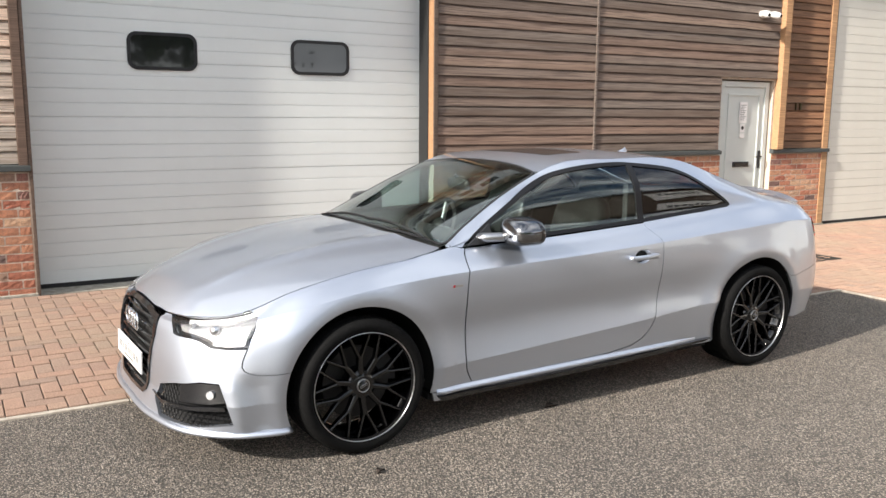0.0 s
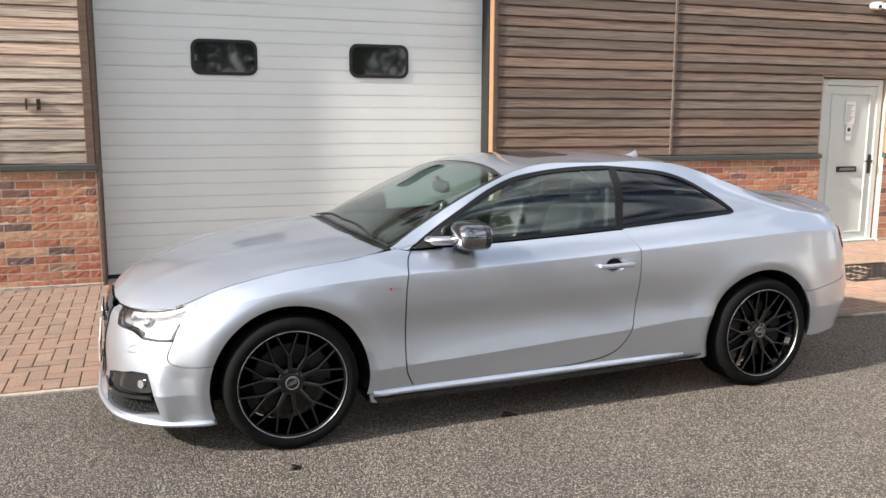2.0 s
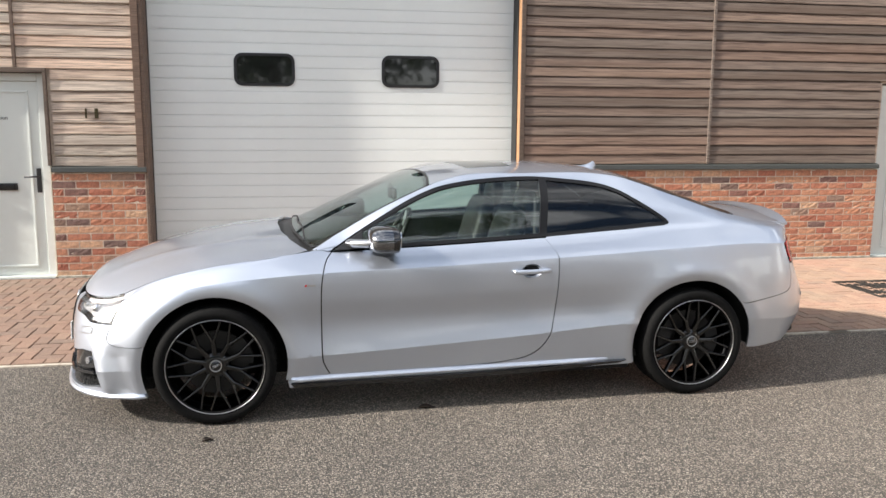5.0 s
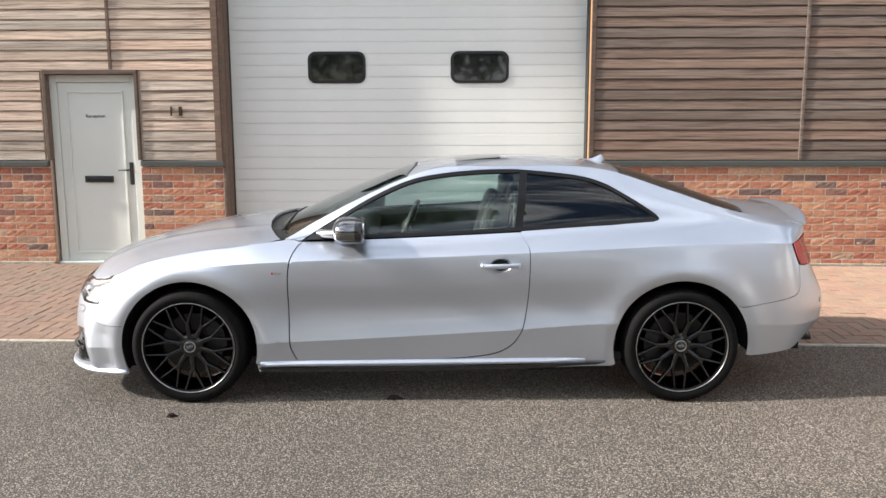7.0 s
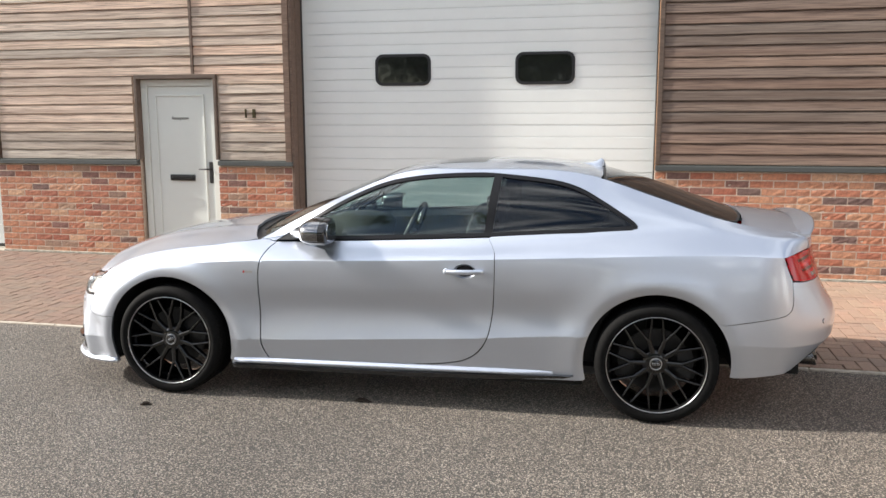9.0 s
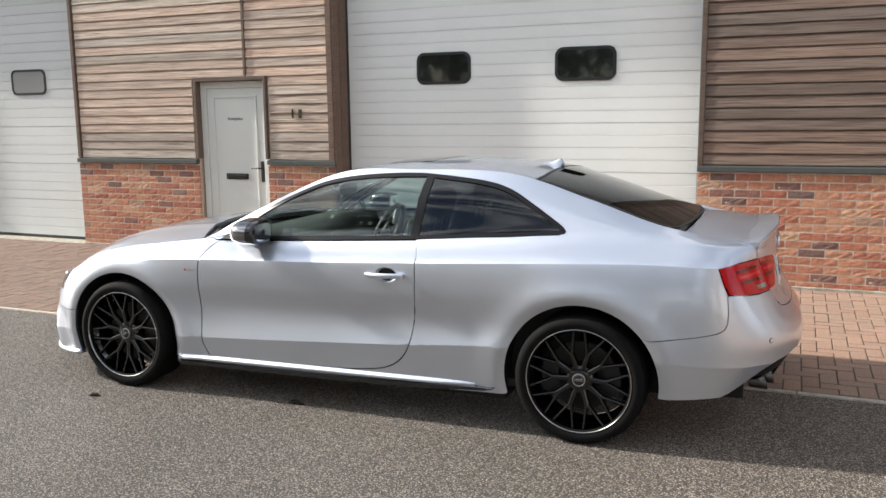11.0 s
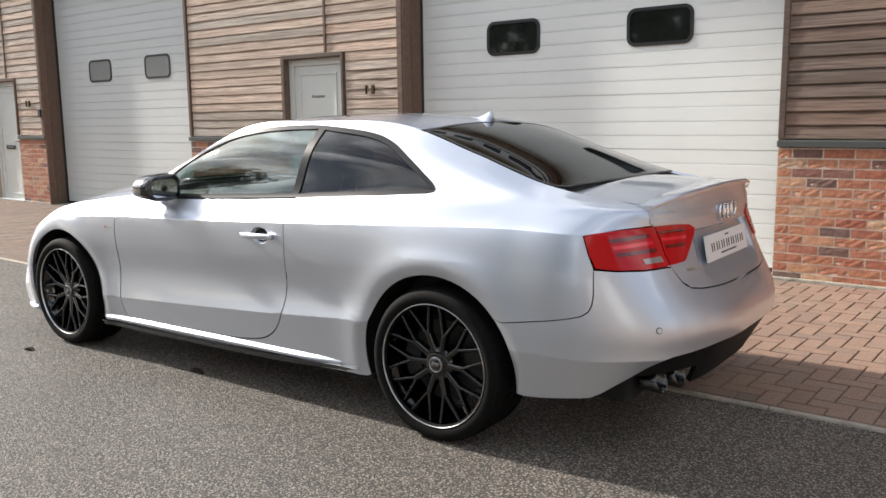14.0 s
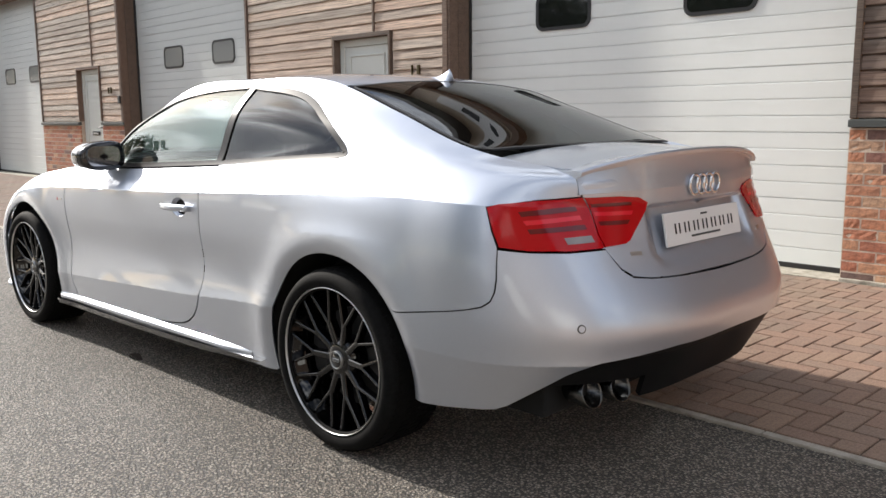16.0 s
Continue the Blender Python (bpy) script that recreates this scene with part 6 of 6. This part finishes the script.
def dashboard():
    d = empty("dashboard")
    d.parent = CAR
    tagged(d, "dark plastic dashboard")
    b = bmesh.new()
    rows = []
    for y in np.linspace(-.70, .70, 21):
        hump = .028 * math.exp(-((y - .37) / .17) ** 2)
        rows.append([b.verts.new((x, y, z)) for x, z in ((-1.0, .86), (-.80, .915), (-.60, .925 + hump), (-.45, .905 + hump), (-.40, .86), (-.44, .70), (-.55, .5))])
    for r, q in zip(rows, rows[1:]):
        for i in range(6):
            b.faces.new((r[i], r[i + 1], q[i + 1], q[i]))
    bmesh.ops.recalc_face_normals(b, faces=b.faces)
    part("dash_top", b, DASH, d, smooth=True)
    m = Matrix.Translation((-.205, .37, .838)) @ Matrix.Rotation(radians(-66), 4, "Y")
    wheel_pts = [m @ Vector((.185 * math.cos(a), .185 * math.sin(a), 0)) for a in [2 * math.pi * i / 36 for i in range(37)]]
    sw = part("steering_wheel", tube(wheel_pts, .019, 10, False), LEATHER, d, "black leather steering wheel", True)
    for a in (0, 180, 270):
        part("spoke", tube([m @ Vector((.05 * math.cos(radians(a)), .05 * math.sin(radians(a)), -.02)), m @ Vector((.18 * math.cos(radians(a)), .18 * math.sin(radians(a)), 0))], .016, 8), SATIN_METAL, sw)
    bb = bmesh.new()
    bmesh.ops.create_uvsphere(bb, u_segments=20, v_segments=10, radius=.065, matrix=m @ Matrix.Diagonal((1, 1, .5, 1)))
    part("hub", bb, LEATHER, sw, smooth=True)
    part("centre_console", box(-.45, .55, -.10, .10, .25, .56, .02), DASH, d)
dashboard()
rv = bmesh.new()
bmesh.ops.create_uvsphere(rv, u_segments=20, v_segments=12, radius=1.0)
for v in rv.verts:
    q = Vector([math.copysign(abs(t) ** .6, t) for t in v.co])
    v.co = Vector((q.x * .022 - .30, q.y * .115 - .03, q.z * .036 + 1.150))
rvm = part("cabin_mirror", rv, BLACK_SATIN, CAR, "black rear-view mirror", True)
part("mirror_stalk", tube([(-.30, -.02, 1.175), (-.325, -.02, 1.206)], .014, 8), BLACK_SATIN, rvm)
def cabin_trim():
    b = bmesh.new()
    add_box(b, -1.0, 1.6, -.80, .80, .22, .26)
    add_box(b, -.98, -.95, -.74, .74, .26, .84)
    add_box(b, 1.35, 1.8, -.62, .62, .955, .985, .01)
    add_box(b, 1.30, 1.34, -.66, .66, .26, .96, .01)
    part("cabin_floor", b, DASH, CAR, "black cabin carpet and rear shelf")
    for s in (-1, 1):
        c = bmesh.new()
        rows = []
        for x in np.linspace(-.95, 1.32, 24):
            w = float(belt_w(x)) - .05
            rows.append([c.verts.new((x, s * w, float(belt_z(x)) + .005)), c.verts.new((x, s * (w - .07), float(belt_z(x)) - .03)), c.verts.new((x, s * (w - .05), .55)), c.verts.new((x, s * (w - .02), .25))])
        for r, q in zip(rows, rows[1:]):
            for i in range(3):
                c.faces.new((r[i], r[i + 1], q[i + 1], q[i]))
        bmesh.ops.recalc_face_normals(c, faces=c.faces)
        part("door_trim", c, DASH, CAR, "black door trim")
        part("pillar_trim", box(.45, .52, s * .655 - .02, s * .655 + .02, .9, 1.17, .01), DASH, CAR)
cabin_trim()
def headliner(x, y):
    p = upper(x, y)
    p[:, 2] -= 0.03
    return p
HEADLINER = material("grey_headlining", (0.12, 0.117, 0.115), 0.9)
body("headlining", sym([(-.09, 0), (-.11, -.4), (-.13, -.55), (.4, -.57), (1.0, -.55), (1.05, -.4), (1.06, 0)]), HEADLINER, both="no", surface=headliner, grid=(0.08, 0.08), lip=0.0, label="pale grey headlining")


# ---------------------------------------------------------------- leaves, drain cover, far side of the yard
def dead_leaf(x, y, s, turn):
    b = bmesh.new()
    rim = [(0, 0), (.25, .16), (.55, .22), (.85, .12), (1.05, 0), (.85, -.10), (.5, -.2), (.2, -.13)]
    top = [b.verts.new((s * (a - .5), s * c, .006 + .04 * s / .1 * abs(c) + .008 * math.sin(5 * a))) for a, c in rim]
    low = [b.verts.new((v.co.x, v.co.y, v.co.z - .003)) for v in top]
    b.faces.new(top)
    b.faces.new(low[::-1])
    for i in range(8):
        j = (i + 1) % 8
        b.faces.new((top[i], low[i], low[j], top[j]))
    ob = part("leaf", b, LEAF)
    ob.matrix_basis = pose(x, y, 0.0, 0, 0, turn)
    tagged(ob, "curled dark dead leaf lying on the asphalt", "leaf", "leaves on the ground")
dead_leaf(-1.405, -1.184, .075, 35)
dead_leaf(-.225, -.88, .105, 10)


def drain():
    d = tagged(empty("drain_cover", pose(4.95, 1.72, 0, 0, 0, 0)), "dark cast-iron drain cover set in the paving", "drain cover")
    part("frame", prism(rounded_rect(1.15, .75, .02), lambda a, b, h: (a, b, h), 0.0, .017, rounded_rect(1.07, .67, .015)), IRON, d)
    part("plate", box(-.53, .53, -.33, .33, 0, .013), IRON, d)
    b = bmesh.new()
    for i in range(14):
        for j in range(9):
            add_box(b, -.50 + .076 * i, -.46 + .076 * i, -.305 + .073 * j, -.28 + .073 * j, .013, .018)
    tagged(part("raised_studs", b, IRON, d), kind="stuff")
drain()


def grit():
    b = bmesh.new()
    rng = random.Random(5)
    for k in range(120):
        x, y = rng.uniform(-5, 5), rng.uniform(-4.5, 3.3)
        s = rng.uniform(.002, .005)
        z = 0.0 if y < KERB_Y else .012
        bmesh.ops.create_icosphere(b, subdivisions=1, radius=s, matrix=Matrix.Translation((x, y, z + s * .4)) @ Matrix.Rotation(rng.uniform(0, 3), 4, "Z") @ Matrix.Diagonal((1.3, .8, .6, 1)))
    tagged(part("grit", b, CHIP), "pale stone chips scattered over the yard", "grit", kind="stuff")
grit()


def tree(x, y, h, seed):
    rng = random.Random(seed)
    t = tagged(empty("tree", pose(x, y, 0)), "leafy green tree out of view beyond the yard", "tree", "trees across the yard")
    part("trunk", tube([(0, 0, 0), (.1, 0, h * .25), (.0, .1, h * .5), (.05, .05, h * .8)], [h * .03, h * .024, h * .016, h * .006], 10), BARK, t, smooth=True)
    for k in range(7):
        a, z0 = rng.uniform(0, 6.28), h * rng.uniform(.25, .6)
        part("limb", tube([(0, 0, z0), (h * .14 * math.cos(a), h * .14 * math.sin(a), z0 + h * .12), (h * .27 * math.cos(a), h * .27 * math.sin(a), z0 + h * .2)], [h * .012, h * .008, h * .003], 6), BARK, t)
    V, F = [], []
    for k in range(2600):
        a, c = rng.uniform(0, 6.28), rng.uniform(-1, 1)
        lump = 1 + .28 * math.sin(3 * a + seed) * math.cos(4 * c + seed * 2) + .15 * math.sin(7 * a)
        r = (rng.uniform(.35, 1) ** .5) * lump
        s = math.sqrt(1 - c * c)
        p = Vector((h * .33 * r * s * math.cos(a), h * .33 * r * s * math.sin(a), h * .62 + h * .38 * r * c))
        e = h * rng.uniform(.012, .03)
        u = Vector((rng.gauss(0, 1), rng.gauss(0, 1), rng.gauss(0, 1))).normalized()
        w = u.orthogonal().normalized()
        i = len(V)
        V += [p + u * e, p + w * e * .6, p - u * e, p - w * e * .6]
        F.append((i, i + 1, i + 2, i + 3))
    me = bpy.data.meshes.new("crown")
    me.from_pydata([tuple(v) for v in V], [], F)
    me.materials.append(FOLIAGE)
    c = new("crown", me)
    c.parent = t
for k in range(15):
    tree(-46 + 3.7 * k + (k * 7 % 3) * .8, -24 - (k * 5 % 4), (9.5 if k < 4 else 10.0) + (k * 11 % 5) * .55, k)
# unseen western row, added to darken what the car's side reflects
for k in range(7):
    tree(-44 - (k * 7 % 3) * 1.1, -5.5 - 3.4 * k, 8.6 + (k * 11 % 5) * .4, 30 + k)


def far_building():
    b = tagged(empty("opposite_building", pose(15.5, -15, 0, 0, 0, -90)), "dark timber-clad unit across the yard with white sign", "building")
    part("wall", box(-13, 14, 0, 8, 0, 8.6), POST_BROWN, b)
    part("roof", box(-13.4, 14.4, -.4, 8.4, 8.6, 8.9, .03), SLATE, b)
    sg = part("sign_board", box(-7.4, -2.6, -.06, 0.0, 7.0, 8.1, .01), PLATE_WHITE, b, "white sign board")
    for k in range(7):
        part("sign_bar", box(-6.7 + .52 * k, -6.38 + .52 * k, -.07, -.062, 7.4, 7.8), INK, sg)
    for k in range(3):
        part("door", box(-10 + 8 * k, -6.4 + 8 * k, -.05, .0, 0, 3.6, .01), DOOR_GREY, b, "grey shutter door")
far_building()


# ---------------------------------------------------------------- boards, bricks and paving, piece by piece
PITCH = 0.1042
Z0 = 1.128
ROWS_UP = int((4.62 - Z0) / PITCH)
_boards = {}
def board_mesh(length, kind, mat):
    key = (round(length, 3), kind, mat.name)
    if key in _boards:
        return _boards[key]
    rng = random.Random(hash((round(length * 1000), kind)) & 0xffff)
    b = bmesh.new()
    n = max(2, int(length / 0.25))
    rows = []
    wob = [rng.gauss(0, .0014) for _ in range(n + 1)]
    wob2 = [rng.gauss(0, .0014) for _ in range(n + 1)]
    for k in range(n + 1):
        x = length * k / n
        rows.append([b.verts.new((x, y + wob[k], z + wob2[k])) for y, z in ((-.0225, .0), (-.0240, .004), (-.0165, PITCH - .015), (-.001, PITCH - .013), (-.001, PITCH + .012), (.010, PITCH + .012), (.004, .0))])
    for r, q in zip(rows, rows[1:]):
        for i in range(7):
            j = (i + 1) % 7
            b.faces.new((r[i], r[j], q[j], q[i]))
    b.faces.new(rows[0][::-1])
    b.faces.new(rows[-1])
    bmesh.ops.recalc_face_normals(b, faces=b.faces)
    me = bpy.data.meshes.new("board")
    b.to_mesh(me)
    b.free()
    me.materials.append(mat)
    _boards[key] = me
    return me


def cladding(name, segs, label):
    c = tagged(empty(name, pose(0, WALL_Y + .022, 0)), label, "cladding", kind="structure")
    rng = random.Random(len(name) * 7 + int(abs(segs[0][0]) * 10))
    for x0, x1, z0, z1, mat in segs:
        for k in range(ROWS_UP):
            z = Z0 + PITCH * k
            if z < z0 - .02 or z + PITCH * .5 > z1:
                continue
            share("board", board_mesh(x1 - x0, rng.randrange(3), mat), c, pose(x0, rng.uniform(-.002, .002), z + rng.uniform(-.002, .002), rng.uniform(-.5, .5), rng.uniform(-.05, .05), 0))


DH = 2.075
cladding("cladding_right", [(1.503, 3.628, Z0, 4.62, BOARD_GREY), (3.664, 5.755, Z0, DH, BOARD_GREY), (3.664, 6.825, DH, 4.62, BOARD_GREY)], "grey-brown weathered feather-edge boarding")
cladding("cladding_panel", [(6.955, 7.875, Z0, 4.62, BOARD_RED)], "red-brown feather-edge boarding beside the door")
for k in range(2):
    s = -PERIOD * k
    cladding("cladding_left", [(-6.072 + s, -4.305 + s, Z0, DH, BOARD_PALE), (-3.235 + s, -2.468 + s, Z0, DH, BOARD_PALE), (-6.072 + s, -3.562 + s, DH, 4.62, BOARD_PALE), (-3.528 + s, -2.468 + s, DH, 4.62, BOARD_PALE)],
             "sun-bleached feather-edge boarding round the entrance")
    tagged(part("cover_strip", box(-3.56 + s, -3.53 + s, WALL_Y - .014, WALL_Y + .03, DH, 4.62, .003), POST_BROWN), "narrow timber cover strip over a board joint", "trim", kind="structure")
tagged(part("cover_strip", box(3.630, 3.662, WALL_Y - .012, WALL_Y + .03, 1.125, 4.62, .003), BOARD_GREY), "narrow timber cover strip over a board joint", "trim", kind="structure")

_bricks = []
def brick_meshes():
    rng = random.Random(11)
    for v in range(14):
        b = bmesh.new()
        nx, nz = 6, 3
        rough = .0016 if v % 3 == 1 else .0008
        g = [[b.verts.new(((i / nx) * .213, (-.0012 if 0 < i < nx and 0 < j < nz else 0.0) + rng.gauss(0, rough) - .001, (j / nz) * .0630)) for i in range(nx + 1)] for j in range(nz + 1)]
        for j in range(nz):
            for i in range(nx):
                b.faces.new((g[j][i], g[j][i + 1], g[j + 1][i + 1], g[j + 1][i]))
        rim = g[0][:] + [g[j][nx] for j in range(1, nz + 1)] + g[nz][::-1][1:] + [g[j][0] for j in range(nz - 1, 0, -1)]
        back = [b.verts.new((q.co.x, .02, q.co.z)) for q in rim]
        for i in range(len(rim)):
            j = (i + 1) % len(rim)
            b.faces.new((rim[j], rim[i], back[i], back[j]))
        me = bpy.data.meshes.new("brick")
        b.normal_update()
        b.to_mesh(me)
        b.free()
        me.materials.append(BRICK)
        _bricks.append(me)
brick_meshes()


def brickwork(x0, x1, seed):
    rng = random.Random(seed)
    w = tagged(empty("brick_plinth", pose(0, WALL_Y, 0)), "red and buff rock-faced brick plinth with pale mortar joints", "brickwork", kind="structure")
    for r in range(14):
        z = .012 + .0748 * r
        x = x0 + .004 - (.1125 if r % 2 else 0)
        while x < x1 - .02:
            a, e = max(x, x0 + .003), min(x + .213, x1 - .003)
            if e - a > .03:
                ob = share("brick", rng.choice(_bricks), w, Matrix.Translation((a, rng.uniform(-.001, .0), z)) @ Matrix.Diagonal(((e - a) / .213, 1, 1, 1)))
            x += .225
brickwork(1.462, 5.80, 1)
brickwork(6.80, 7.89, 2)
for k in range(2):
    s = -PERIOD * k
    brickwork(-6.14 + s, -4.26 + s, 3 + k)
    brickwork(-3.28 + s, -2.40 + s, 5 + k)


def paving():
    rng = random.Random(3)
    L, W = .2, .1
    blocks = []
    regions = [(-30.0, 16.0, KERB_Y + .031, WALL_Y - .03), (4.02, 9.0, -4.0, KERB_Y + .031)]
    for x0, x1, y0, y1 in regions:
        for a in range(-60, 700):
            for c in range(-160, 160):
                bx, by = x0 - 3 + (c + a * 4 - 200) * W, y0 - 1.0 + c * W
                for ox, oy, sx, sy in ((0, 0, L, W), (2 * W, -W, W, L)):
                    px, py = bx + ox, by + oy
                    if px + sx < x0 + .02 or px > x1 - .02 or py + sy < y0 + .02 or py > y1 - .02:
                        continue
                    blocks.append((max(px, x0), max(py, y0), min(px + sx, x1), min(py + sy, y1)))
    parts, V, F = [], [], []
    def near(b):
        cx, cy = (b[0] + b[2]) / 2, (b[1] + b[3]) / 2
        return (1.75 < cx < 3.15 and cy < 2.1) or (-3.35 < cx < -2.25 and cy < 1.7)
    shared = {}
    for b in blocks:
        g = .003
        x0, y0, x1, y1 = b[0] + g, b[1] + g, b[2] - g, b[3] - g
        if near(b) and len(parts) < 300:
            key = (round(x1 - x0, 4), round(y1 - y0, 4))
            if key not in shared:
                w, d = key
                m = bmesh.new()
                lo = [m.verts.new(p) for p in ((0, 0, -.03), (w, 0, -.03), (w, d, -.03), (0, d, -.03))]
                mi = [m.verts.new(p) for p in ((0, 0, .009), (w, 0, .009), (w, d, .009), (0, d, .009))]
                c = .0035
                hi = [m.verts.new(p) for p in ((c, c, .0125), (w - c, c, .0125), (w - c, d - c, .0125), (c, d - c, .0125))]
                for p, q in ((lo, mi), (mi, hi)):
                    for i in range(4):
                        j = (i + 1) % 4
                        m.faces.new((p[i], p[j], q[j], q[i]))
                m.faces.new(hi)
                me = bpy.data.meshes.new("paver")
                m.normal_update()
                m.to_mesh(me)
                m.free()
                me.materials.append(PAVER)
                shared[key] = me
            parts.append(share("paver", shared[key], PAVEMENT, pose(x0, y0, rng.uniform(-.002, .002), rng.uniform(-.5, .5), rng.uniform(-.5, .5), 0)))
            continue
        t = rng.uniform(-.002, .002)
        c = .0035
        tx, ty = rng.uniform(-.008, .008), rng.uniform(-.008, .008)
        i = len(V)
        for px, py in ((x0, y0), (x1, y0), (x1, y1), (x0, y1)):
            V.append((px, py, -.01))
        for px, py in ((x0, y0), (x1, y0), (x1, y1), (x0, y1)):
            V.append((px, py, .009 + t))
        for px, py in ((x0 + c, y0 + c), (x1 - c, y0 + c), (x1 - c, y1 - c), (x0 + c, y1 - c)):
            V.append((px, py, .0125 + t + tx * (px - x0) + ty * (py - y0)))
        for k in range(4):
            j = (k + 1) % 4
            F.append((i + k, i + j, i + 4 + j, i + 4 + k))
            F.append((i + 4 + k, i + 4 + j, i + 8 + j, i + 8 + k))
        F.append((i + 8, i + 9, i + 10, i + 11))
    me = bpy.data.meshes.new("paver_field")
    me.from_pydata(V, [], F)
    me.materials.append(PAVER)
    ob = new("paver_field", me)
    ob.parent = PAVEMENT
    tagged(ob, "red-brown herringbone block pavers", kind="stuff")
paving()
